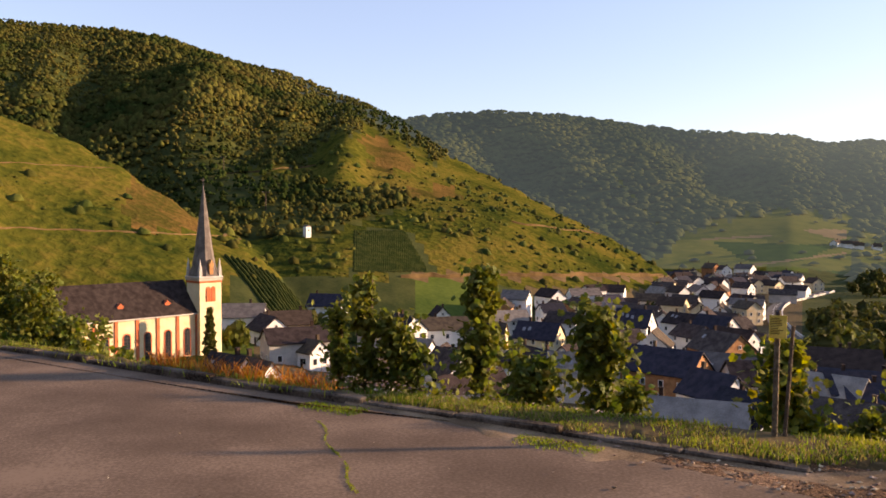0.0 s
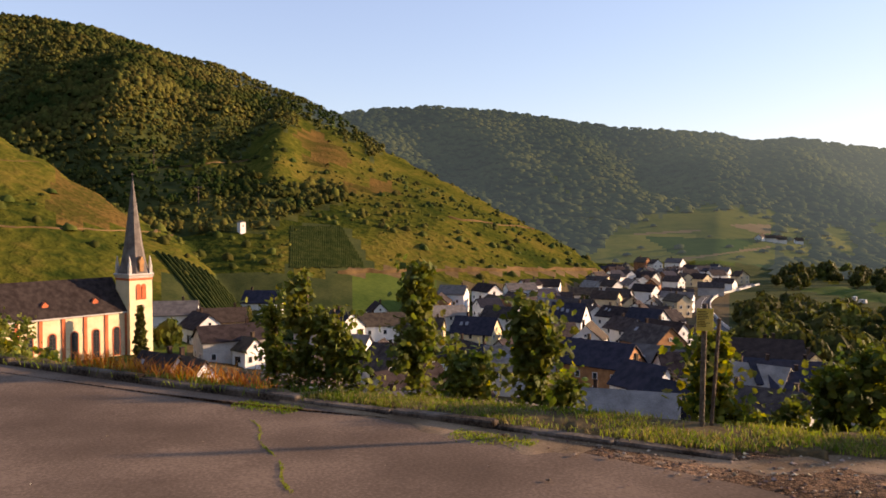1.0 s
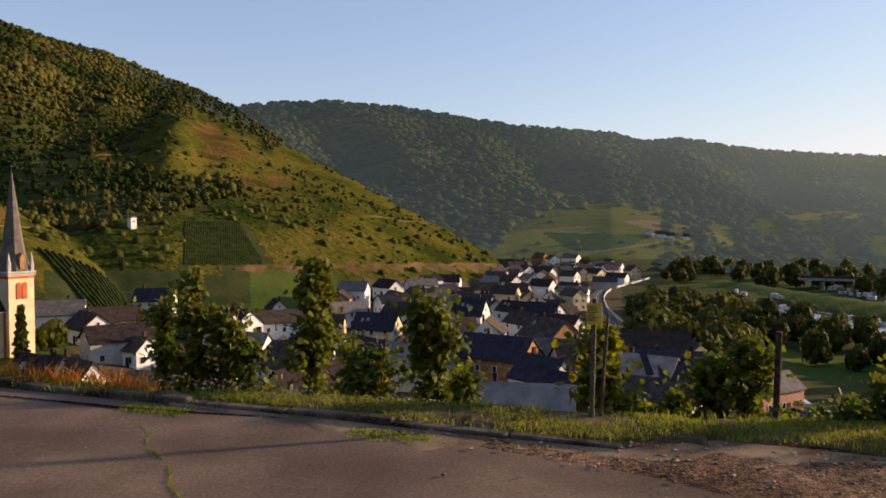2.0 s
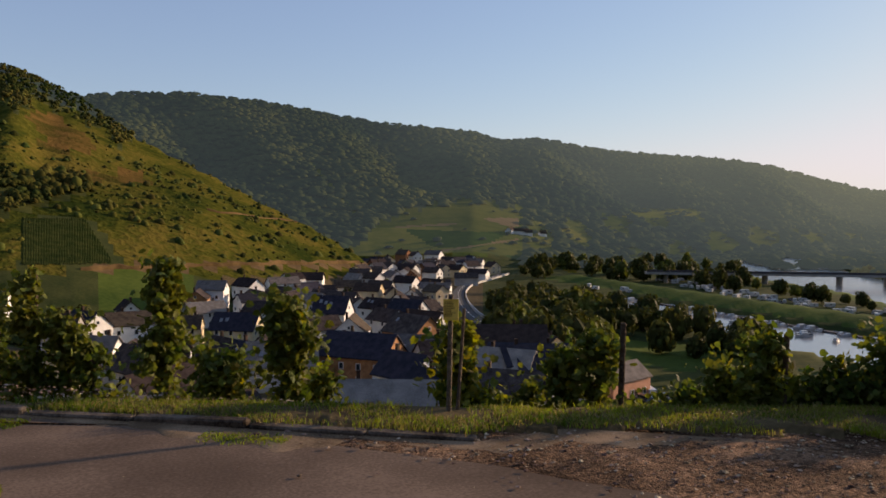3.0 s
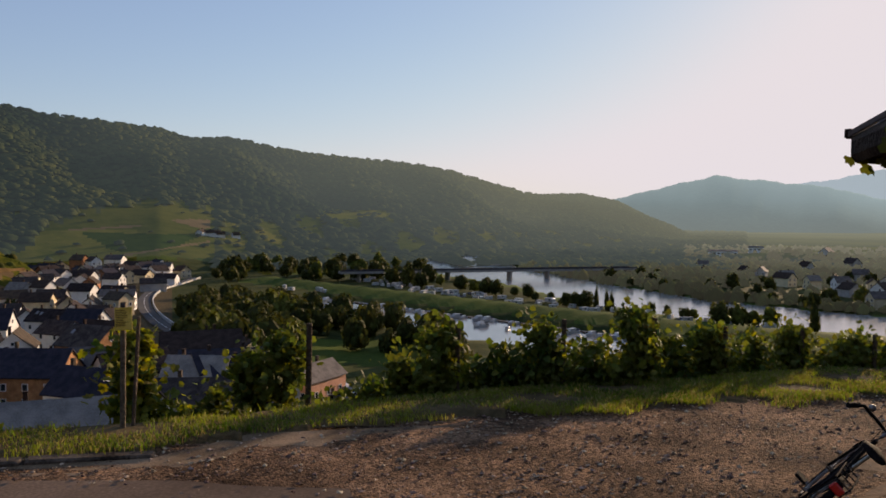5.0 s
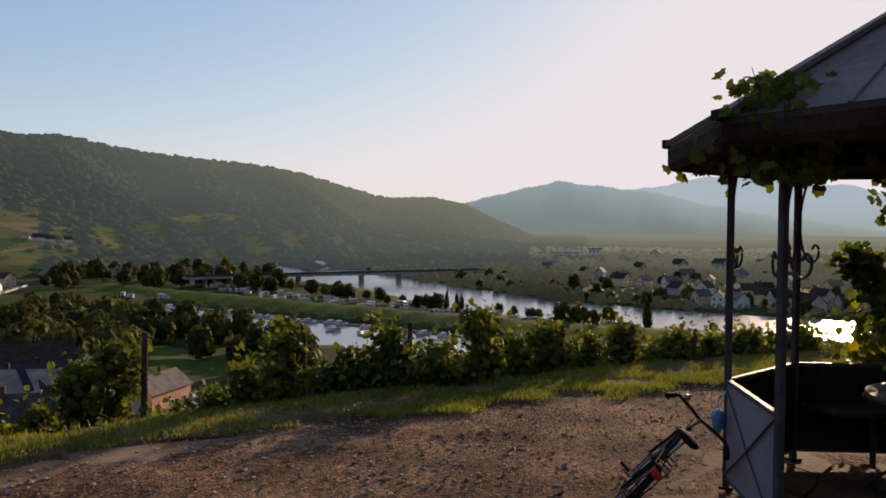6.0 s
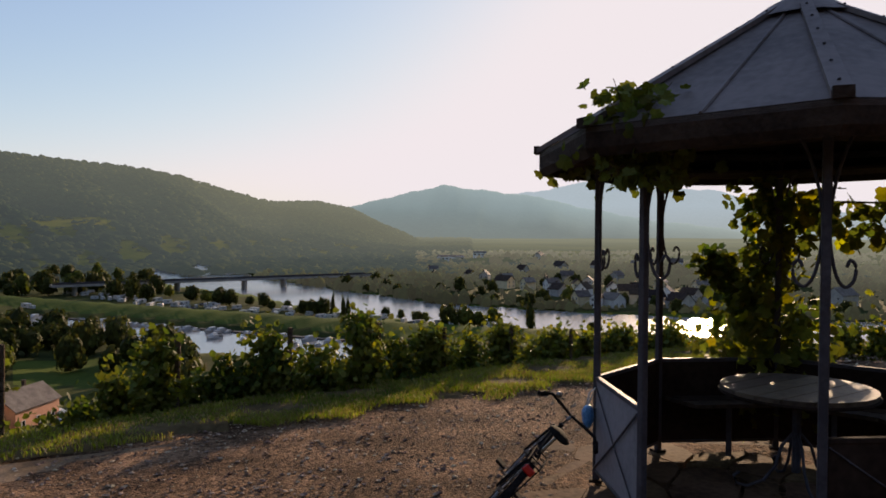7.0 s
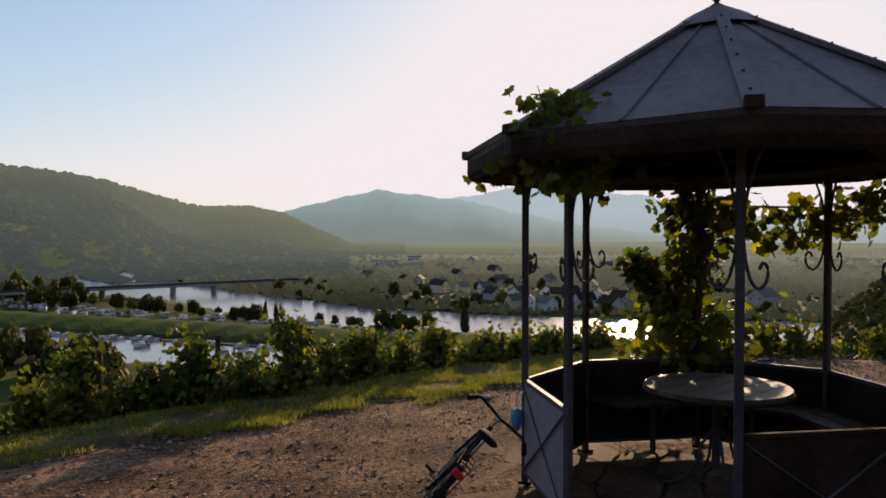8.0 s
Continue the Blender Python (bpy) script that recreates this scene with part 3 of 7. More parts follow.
def build_ground():
    az = np.radians(np.concatenate([np.arange(-180, -36, 2.0), np.arange(-36, 110, 0.32), np.arange(110, 180, 2.0)]))
    rr = np.concatenate([[0.0, 1.5], np.geomspace(3, 4700, 235)])
    A, R = np.meshgrid(az, rr)
    X, Y = EX + R * np.sin(A), EY + R * np.cos(A)
    Z = land(X, Y)
    U, N = X * UX + Y * UY, X * NX + Y * NY
    flat = np.interp(U, [-60, -0.2, 1.0, 3, 60], [6.42, 6.42, 6.85, 7.15, 7.2])
    Z = Z + np.where(R < 60, np.where((N < flat) & (N > -4.5), -0.10, 0.05), 0)
    rough = 0.02 * np.minimum(R, 40) / 40
    Z = Z + rough * np.sin(X * 0.9) * np.cos(Y * 0.8) * 4
    Z = Z - np.maximum(R - 2600, 0) * 0.02
    deg = np.degrees(A)
    Z = Z - np.where((deg > 50) & (deg < 130), np.maximum(R - 1150, 0) * 0.1, 0)
    Z = Z - np.where((deg > -9.5) & (deg < 111), np.clip((R - 650) * 0.3, 0, np.where(Z > -37, 15, 6)), 0)
    m, n = A.shape
    idx = np.arange(m * n).reshape(m, n)
    nxt = np.roll(idx, -1, axis=1)
    F = np.stack([idx[:-1], nxt[:-1], nxt[1:], idx[1:]], -1).reshape(-1, 4)[:, ::-1]
    V = np.stack([X, Y, Z], -1).reshape(-1, 3)
    C = V[F].mean(1)
    me = np_mesh("ground", V, F, [MEADOW, FLOORW, FIELD, SOIL, EARTH, VERGE, RUST], True, cover(C[:, 0], C[:, 1], C[:, 2]))
    tagged(new("ground", me), "grassy valley floor with vineyard slopes and wooded hillsides", "ground", kind="structure")


build_ground()


def build_far_slope():
    """The far ridge, as backdrop."""
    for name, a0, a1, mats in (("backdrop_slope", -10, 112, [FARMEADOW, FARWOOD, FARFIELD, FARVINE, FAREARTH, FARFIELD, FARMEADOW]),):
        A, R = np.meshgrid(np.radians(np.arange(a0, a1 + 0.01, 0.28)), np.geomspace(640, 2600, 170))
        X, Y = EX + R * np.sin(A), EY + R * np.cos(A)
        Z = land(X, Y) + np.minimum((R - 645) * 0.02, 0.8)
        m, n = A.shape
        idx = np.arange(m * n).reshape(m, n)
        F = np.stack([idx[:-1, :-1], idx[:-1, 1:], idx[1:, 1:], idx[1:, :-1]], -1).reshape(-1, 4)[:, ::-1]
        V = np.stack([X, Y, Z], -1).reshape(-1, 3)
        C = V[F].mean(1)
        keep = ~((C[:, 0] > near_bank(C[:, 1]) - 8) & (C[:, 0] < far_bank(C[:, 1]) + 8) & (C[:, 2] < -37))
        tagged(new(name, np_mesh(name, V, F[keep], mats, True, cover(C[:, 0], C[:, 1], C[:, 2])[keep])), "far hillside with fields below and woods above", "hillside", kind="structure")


build_far_slope()


def strip(name, u0, u1, n0, n1, dz, material, nu, nn, label, wave=0.0):
    us, ns = np.linspace(u0, u1, nu), np.linspace(0, 1, nn)
    V = []
    for u in us:
        lo, hi = n0(u), n1(u)
        for k in ns:
            n = lo + (hi - lo) * k
            x, y = lane(u, n)
            V.append((x, y, lane_z(x, y) + dz + 0.008 * math.sin(u * 1.3 + n) * math.sin(n * 1.1)))
    F = [(i * nn + j, (i + 1) * nn + j, (i + 1) * nn + j + 1, i * nn + j + 1) for i in range(nu - 1) for j in range(nn - 1)]
    return tagged(new(name, np_mesh(name, V, F, material, True)), label, name.split("_")[0], kind="structure")


strip("road", -45, 6, lambda u: -4.6, lambda u: 6.26, 0.0, ASPHALT, 120, 30, "worn grey-brown asphalt lane with cracks and patches")


def build_sand():
    """Sand washed along the foot of the kerb."""
    V, F, k = [], [], 90
    for i in range(k):
        u = -4.2 + 6.6 * i / (k - 1)
        w = 0.60 * min(1, (i + 1) / 40) * (0.65 + 0.25 * math.sin(u * 2.3) + 0.16 * math.sin(u * 7.1) + 0.10 * math.sin(u * 19)) * min(1, (k - 1 - i) / 12 + 0.02)
        hi = 6.265 if u < -0.1 else 6.265 + min(0.55, (u + 0.1) * 0.8)
        for j in range(5):
            n = hi - w * j / 4
            x, y = lane(u, n)
            V.append((x, y, lane_z(x, y) + 0.010 - 0.012 * (j == 4) + 0.012 * (j == 0) + 0.008 * math.sin(u * 1.3 + n) * math.sin(n * 1.1)))
    F = [(i * 5 + j, i * 5 + j + 1, i * 5 + j + 6, i * 5 + j + 5) for i in range(k - 1) for j in range(4)]
    tagged(new("sand_strip", np_mesh("sand_strip", V, F, SAND, True)), "pale sand washed along the kerb's foot", "sand", kind="structure")


build_sand()


def gravel_left(n):
    return 1.35 + 0.25 * math.sin(n * 2.1) + 0.12 * math.sin(n * 5.3 + 1) - 4.8 * max(0, n - 5.45) + 0.2 * math.sin(n * 19)


def build_gravel():
    V, nn, nu = [], 60, 90
    for i in range(nn):
        n = -4.6 + 12.2 * i / (nn - 1)
        for j in range(nu):
            u0 = gravel_left(n)
            hi = 40.0
            u = u0 + (hi - u0) * (j / (nu - 1)) ** 2
            x, y = lane(u, min(n, 7.45 + 0.12 * math.sin(u * 2.3) + 0.05 * math.sin(u * 7), float(verge_edge(u)) - 0.7))
            V.append((x, y, lane_z(x, y) - 0.004 + 0.014 * min(j / 12, 1) + 0.008 * math.sin(u * 1.3 + n) * math.sin(n * 1.1)))
    F = [(i * nu + j, i * nu + j + 1, (i + 1) * nu + j + 1, (i + 1) * nu + j) for i in range(nn - 1) for j in range(nu - 1)]
    tagged(new("gravel_path", np_mesh("gravel_path", V, F, GRAVEL, True)), "stony brown gravel path beside the lane", "path", kind="structure")


build_gravel()


def build_kerb():
    k = tagged(new("kerb"), "low weathered concrete kerb edging the lane", "kerb", kind="structure")
    u = -26.0
    rnd = random.Random(4)
    while u < -0.15:
        w = min(0.98, -0.12 - u)
        m = Mesh().box((0, 0, 0.0), (w, 0.13, 0.26), bevel=0.015).mesh("kerb_stone", KERB)
        x, y = lane(u + w / 2, 6.33 + rnd.uniform(-0.012, 0.012))
        o = part("kerb_stone", m, k)
        o.matrix_basis = pose(x, y, lane_z(x, y) + rnd.uniform(-0.085, -0.055), 0, rnd.uniform(-1, 1.5), math.degrees(math.atan2(UY, UX)) + rnd.uniform(-0.6, 0.6))
        u += w + 0.02


build_kerb()


def build_water():
    ys = np.linspace(-480, 880, 120)
    V, F = [], []
    for y in ys:
        a, b = near_bank(y) - 3, far_bank(y) + 3
        V += [(a + (b - a) * k / 6, y, RIVER_Z) for k in range(7)]
    for i in range(len(ys) - 1):
        F += [(i * 7 + j, i * 7 + j + 1, i * 7 + j + 8, i * 7 + j + 7) for j in range(6)]
    tagged(new("river_water", np_mesh("river_water", V, F, WATER, True)), "calm river shining in the low sun", "river", kind="structure")
    V = [(190, 110, -40.6), (248, 110, -40.6), (248, 335, -40.6), (190, 335, -40.6)]
    tagged(new("harbour_water", np_mesh("harbour_water", V, [(0, 1, 2, 3)], WATER)), "still water of the boat harbour", "water", kind="structure")


build_water()


# ---- far hills ----
def far_hills(name, az, el, R, material, label, seed, foot=0.72):
    rnd = np.random.RandomState(seed)
    aa = np.arange(az[0], az[-1], 0.08)
    top = crest = np.interp(aa, az, el)
    for k, amp in ((0.9, 0.06), (2.3, 0.035), (6.1, 0.02), (17.0, 0.012)):
        top = top + amp * np.sin(aa * k + rnd.uniform(0, 6))
    V = []
    steps = 26
    for i in range(steps + 3):
        t = min(i / steps, 1)
        r = R * (foot + (1 - foot) * t) if i <= steps else R * (1 + 0.03 * (i - steps))
        zt = EZ + R * np.tan(np.radians(crest + (top - crest) * t ** 8))
        z = -95 + (zt + 95) * t ** 0.9 * (1 - 0.12 * (1 - t) * np.sin(aa * 1.1 + 3 * t) - 0.06 * (1 - t) * np.sin(aa * 3.7 - 5 * t)) - (60 * (i - steps) if i > steps else 0)
        V.append(np.stack([EX + r * np.sin(np.radians(aa)), EY + r * np.cos(np.radians(aa)), z], -1))
    V = np.array(V)
    m, n = V.shape[:2]
    idx = np.arange(m * n).reshape(m, n)
    F = np.stack([idx[:-1, :-1], idx[:-1, 1:], idx[1:, 1:], idx[1:, :-1]], -1).reshape(-1, 4)[:, ::-1]
    tagged(new(name, np_mesh(name, V.reshape(-1, 3), F, material, True)), label, "hills", kind="structure")


# the blue air of both far hills is emission in their own materials
FAR1 = haze_glow_mat("far_hill_haze", (0.03, 0.045, 0.03), (0.06, 0.08, 0.05), (0.25, 0.35, 0.385), 0.60, 1.0, 2350, 2950, low=(0.235, 0.29, 0.285), z1=60.0)
FAR2 = haze_glow_mat("farthest_hill_haze", (0.03, 0.045, 0.04), (0.06, 0.08, 0.07), (0.37, 0.49, 0.57), 0.80, low=(0.31, 0.385, 0.40), z1=90.0)
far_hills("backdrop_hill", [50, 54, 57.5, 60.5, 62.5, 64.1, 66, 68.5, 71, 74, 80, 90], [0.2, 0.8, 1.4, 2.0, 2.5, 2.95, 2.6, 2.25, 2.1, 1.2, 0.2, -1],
          3000, FAR1, "wooded hill across the river, blue-green haze painted as glow", 3)
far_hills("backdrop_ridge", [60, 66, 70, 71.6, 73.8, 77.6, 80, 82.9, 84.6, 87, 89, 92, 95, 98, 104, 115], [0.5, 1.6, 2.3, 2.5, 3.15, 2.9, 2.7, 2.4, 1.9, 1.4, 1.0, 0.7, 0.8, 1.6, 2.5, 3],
          4000, FAR2, "far pale blue ridge, its haze painted as glow", 5, 0.86)


# ---- woods ----
def ico(sub):
    bm = bmesh.new()
    bmesh.ops.create_icosphere(bm, subdivisions=sub, radius=1)
    v = np.array([p.co for p in bm.verts])
    f = np.array([[q.index for q in p.verts] for p in bm.faces])
    bm.free()
    return v, f


def stamp(shapes, where, size, rnd, squash=(0.8, 1.15), upright=True):
    """Copies of small shapes, turned and scaled, in one pair of arrays."""
    Vs, Fs, o = [], [], 0
    pick = rnd.randint(0, len(shapes), len(where))
    turn = rnd.uniform(0, 6.283, len(where))
    tall = rnd.uniform(*squash, len(where))
    for k, (v, f) in enumerate(shapes):
        i = np.nonzero(pick == k)[0]
        if not len(i):
            continue
        c, s = np.cos(turn[i])[:, None], np.sin(turn[i])[:, None]
        P = np.stack([v[None, :, 0] * c - v[None, :, 1] * s, v[None, :, 0] * s + v[None, :, 1] * c, v[None, :, 2] * tall[i][:, None]], -1)
        P = P * size[i][:, None, None] + where[i][:, None, :]
        Vs.append(P.reshape(-1, 3))
        Fs.append((f[None] + (o + np.arange(len(i)) * len(v))[:, None, None]).reshape(-1, f.shape[1]))
        o += len(i) * len(v)
    return np.concatenate(Vs), np.concatenate(Fs)


def domes(count, seed):
    """Cheap ragged crowns: a tip and two rings."""
    rnd = np.random.RandomState(seed)
    out = []
    for _ in range(count):
        v = [(rnd.normal(0, 0.15), rnd.normal(0, 0.15), 1.0 + rnd.uniform(-0.1, 0.25))]
        for R, z, o in ((0.72, 0.55, 0), (1.0, -0.35, 0.5)):
            v += [(R * rnd.uniform(0.7, 1.25) * math.cos((i + o) * 1.0472), R * rnd.uniform(0.7, 1.25) * math.sin((i + o) * 1.0472), z + rnd.uniform(-0.2, 0.2)) for i in range(6)]
        f = [(0, 1 + i, 1 + (i + 1) % 6) for i in range(6)]
        for i in range(6):
            f += [(1 + i, 7 + i, 1 + (i + 1) % 6), (7 + i, 7 + (i + 1) % 6, 1 + (i + 1) % 6)]
        out.append((np.array(v), np.array(f)))
    return out


DOMES = domes(14, 8)


def scatter(a0, a1, r0, r1, count, rnd):
    a = np.radians(rnd.uniform(a0, a1, count))
    r = np.sqrt(rnd.uniform(r0 ** 2, r1 ** 2, count))
    x, y = EX + r * np.sin(a), EY + r * np.cos(a)
    return x, y, land(x, y), np.degrees(a), r


def build_woods():
    rnd = np.random.RandomState(21)
    x, y, z, a, r = scatter(-31, 20, 275, 925, 27000, rnd)
    ok = (cover(x, y, z) == 1) & (r < np.interp(a, HILLS["woods"][0], HILLS["woods"][2]) + 25)
    # the white hut stands in a small clearing
    ok &= ~((np.abs(a + 8.23) < 0.5) & (np.abs(el_of(x, y, z) + 1.0) < 0.75))
    # each crown is a head of several lobes
    n = 3
    C = np.repeat(np.stack([x, y, z], -1)[ok], n, axis=0)
    R = np.repeat((1.4 + 2.3 * rnd.rand(ok.sum()) ** 1.6) * (0.85 + 0.3 * np.sin(x[ok] * 0.023 + 1.3 * np.sin(y[ok] * 0.017))), n)
    d = rnd.normal(0, 1, (len(C), 3))
    d /= np.linalg.norm(d, axis=1)[:, None]
    d[:, 2] = np.abs(d[:, 2]) * 0.9
    P = C + d * R[:, None] * 0.62 + np.array([0, 0, 1.4])
    V, F = stamp(DOMES, P, R * rnd.uniform(0.55, 0.95, len(P)), rnd, (0.7, 1.25))
    tagged(new("near_woods", np_mesh("near_woods", V, F, WOODS, True)), "dense green broadleaf wood on the hillside", "woods", kind="stuff")
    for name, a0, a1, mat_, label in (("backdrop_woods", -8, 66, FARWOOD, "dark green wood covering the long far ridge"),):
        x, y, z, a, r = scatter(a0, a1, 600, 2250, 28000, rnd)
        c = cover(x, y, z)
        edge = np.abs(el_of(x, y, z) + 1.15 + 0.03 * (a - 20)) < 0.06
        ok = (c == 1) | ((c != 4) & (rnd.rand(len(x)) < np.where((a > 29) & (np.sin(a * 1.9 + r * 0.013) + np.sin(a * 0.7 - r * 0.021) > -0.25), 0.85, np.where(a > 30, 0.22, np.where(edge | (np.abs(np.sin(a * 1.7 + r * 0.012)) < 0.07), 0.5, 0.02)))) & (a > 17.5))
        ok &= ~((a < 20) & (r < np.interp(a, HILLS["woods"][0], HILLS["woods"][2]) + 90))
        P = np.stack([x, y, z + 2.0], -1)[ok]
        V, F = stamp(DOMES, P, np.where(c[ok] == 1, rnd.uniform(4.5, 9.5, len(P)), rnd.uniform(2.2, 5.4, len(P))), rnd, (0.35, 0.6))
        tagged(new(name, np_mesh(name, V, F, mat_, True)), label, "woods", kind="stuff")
    # scrub on the dry slopes
    x, y, z, a, r = scatter(-36, 19, 205, 800, 14000, rnd)
    ok = (cover(x, y, z) == 0) & ~((np.abs(a + 8.23) < 0.5) & (np.abs(el_of(x, y, z) + 1.0) < 0.75)) & (r < np.interp(a, HILLS["woods"][0], HILLS["woods"][2])) & (np.sin(x * 0.031 + 2 * np.sin(y * 0.012)) * np.sin(y * 0.041 + np.sin(x * 0.02)) + rnd.uniform(-0.8, 1.0, len(x)) > 0.35)
    P = np.stack([x, y, z + 0.2], -1)[ok]
    V, F = stamp(DOMES, P, 0.4 + 2.4 * rnd.rand(len(P)) ** 2.2, rnd, (0.6, 1.0))
    tagged(new("hill_scrub", np_mesh("hill_scrub", V, F, SCRUB, True)), "olive-green bushes dotted over the grassy slope", "scrub", kind="stuff")
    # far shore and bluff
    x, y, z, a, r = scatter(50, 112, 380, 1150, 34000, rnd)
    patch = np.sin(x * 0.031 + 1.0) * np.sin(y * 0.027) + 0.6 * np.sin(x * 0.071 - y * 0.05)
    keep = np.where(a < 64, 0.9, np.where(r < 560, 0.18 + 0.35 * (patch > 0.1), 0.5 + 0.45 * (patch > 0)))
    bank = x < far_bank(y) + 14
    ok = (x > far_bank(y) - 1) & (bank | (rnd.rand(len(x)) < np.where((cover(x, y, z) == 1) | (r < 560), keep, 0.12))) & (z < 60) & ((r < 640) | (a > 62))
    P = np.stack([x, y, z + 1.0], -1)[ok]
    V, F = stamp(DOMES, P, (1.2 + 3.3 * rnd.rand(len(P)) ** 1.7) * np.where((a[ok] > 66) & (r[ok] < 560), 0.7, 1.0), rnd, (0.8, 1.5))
    tagged(new("shore_woods", np_mesh("shore_woods", V, F, SHOREFAR, True)), "belt of trees along the far river bank, haze painted as glow", "woods", kind="stuff")
    x, y, z, a, r = scatter(92, 112, 120, 300, 3600, rnd)
    P = np.stack([x, y, z + 0.5], -1)[cover(x, y, z) == 1]
    V, F = stamp(DOMES, P, rnd.uniform(0.6, 1.9, len(P)), rnd, (0.5, 0.9))
    tagged(new("bluff_scrub", np_mesh("bluff_scrub", V, F, WOODS, True)), "bushy green slope of the near bluff", "scrub", kind="stuff")


build_woods()


# ---- trees of the valley ----
def tree_meshes(seed, poplar=False):
    rnd = np.random.RandomState(seed)
    n = 24
    c = rnd.normal(0, 1, (n, 3))
    c = c / np.linalg.norm(c, axis=1)[:, None] * rnd.uniform(0.25, 0.75, n)[:, None]
    c[:, 2] = np.abs(c[:, 2]) * 1.0 - 0.15
    rad = rnd.uniform(0.24, 0.44, n)
    V, F = [], []
    for k in range(n):
        d = rnd.normal(0, 1, (30, 3))
        d /= np.linalg.norm(d, axis=1)[:, None]
        p = c[k] + d * rad[k] * rnd.uniform(0.75, 1.12, 30)[:, None]
        s = rnd.uniform(0.06, 0.12, 30)[:, None]
        t1 = np.cross(d, rnd.normal(0, 1, (30, 3)))
        t1 /= np.linalg.norm(t1, axis=1)[:, None]
        t2 = np.cross(d, t1)
        t2 = t2 + d * rnd.uniform(-0.5, 0.5, (30, 1))
        q = np.stack([p - t1 * s - t2 * s, p + t1 * s - t2 * s, p + t1 * s + t2 * s, p - t1 * s + t2 * s], 1).reshape(-1, 3)
        F.append(np.arange(len(q)).reshape(-1, 4) + sum(len(w) for w in V))
        V.append(q)
    core_v, core_f = ico(1)
    V, F = np.concatenate(V), np.concatenate(F)
    V[:, 2] = V[:, 2] * 1.15 + 0.15
    core = core_v * np.array([0.70, 0.70, 0.66]) + np.array([0, 0, 0.33])
    tri = np.concatenate([F[:, [0, 1, 2]], F[:, [0, 2, 3]], core_f + len(V)])
    V = np.concatenate([V, core])
    if poplar:
        V = V * np.array([0.34, 0.34, 1.5])
    trunk = Mesh().tube([(0, 0, -0.62), (0.02, 0.01, -0.2), (0, 0.02, 0.3)], [0.085, 0.06, 0.03])
    for k in range(5):
        b = c[k] + np.array([0, 0, 0.35])
        trunk.tube([(0, 0.01, -0.1 + 0.06 * k), tuple(b * 0.6), tuple(b)], [0.04, 0.025, 0.01], 5)
    return V, tri, trunk


TREES = []
for k in range(5):
    v, f, tr = tree_meshes(40 + k)
    TREES.append((np_mesh("crown", v, f, CROWN), tr.mesh("trunk", BARK)))
for k in range(2):
    v, f, tr = tree_meshes(50 + k)
    TREES.append((np_mesh("crown", v, f, CROWN2), tr.mesh("trunk", BARK)))
v, f, tr = tree_meshes(60, True)
POPLAR = (np_mesh("crown", v, f, CROWN), tr.mesh("trunk", BARK))


def tree(x, y, radius, rnd, kind=None, label="full-crowned green tree on the valley floor", group="valley trees"):
    z = float(land(x, y))
    meshes = kind or TREES[rnd.choice([0, 1, 2, 3, 4, 0, 1, 2, 5, 6])]
    t = thing("tree", (x, y, z + 0.60 * radius), label, "tree", group, rz=rnd.uniform(0, 360))
    t.scale = (radius * rnd.uniform(0.9, 1.1), radius * rnd.uniform(0.9, 1.1), radius * rnd.uniform(1.05, 1.45))
    part("trunk", meshes[1], t)
    part("crown", meshes[0], t)
    return t


def too_tall(a, r, z, rad):
    """Whether a tree would hide the harbour, the dike or the meadow from the lane."""
    e = np.interp(a, [26, 30, 36, 39, 45.9, 46.3, 57, 58, 66], [-3.9, -4.6, -4.9, -5.5, -6.9, -9.2, -9.2, -8.0, -8.0])
    if 35.2 < a < 43.6 and r < 215:
        e = -10.3
    return z + 2.2 * rad - EZ > r * math.tan(radians(e))


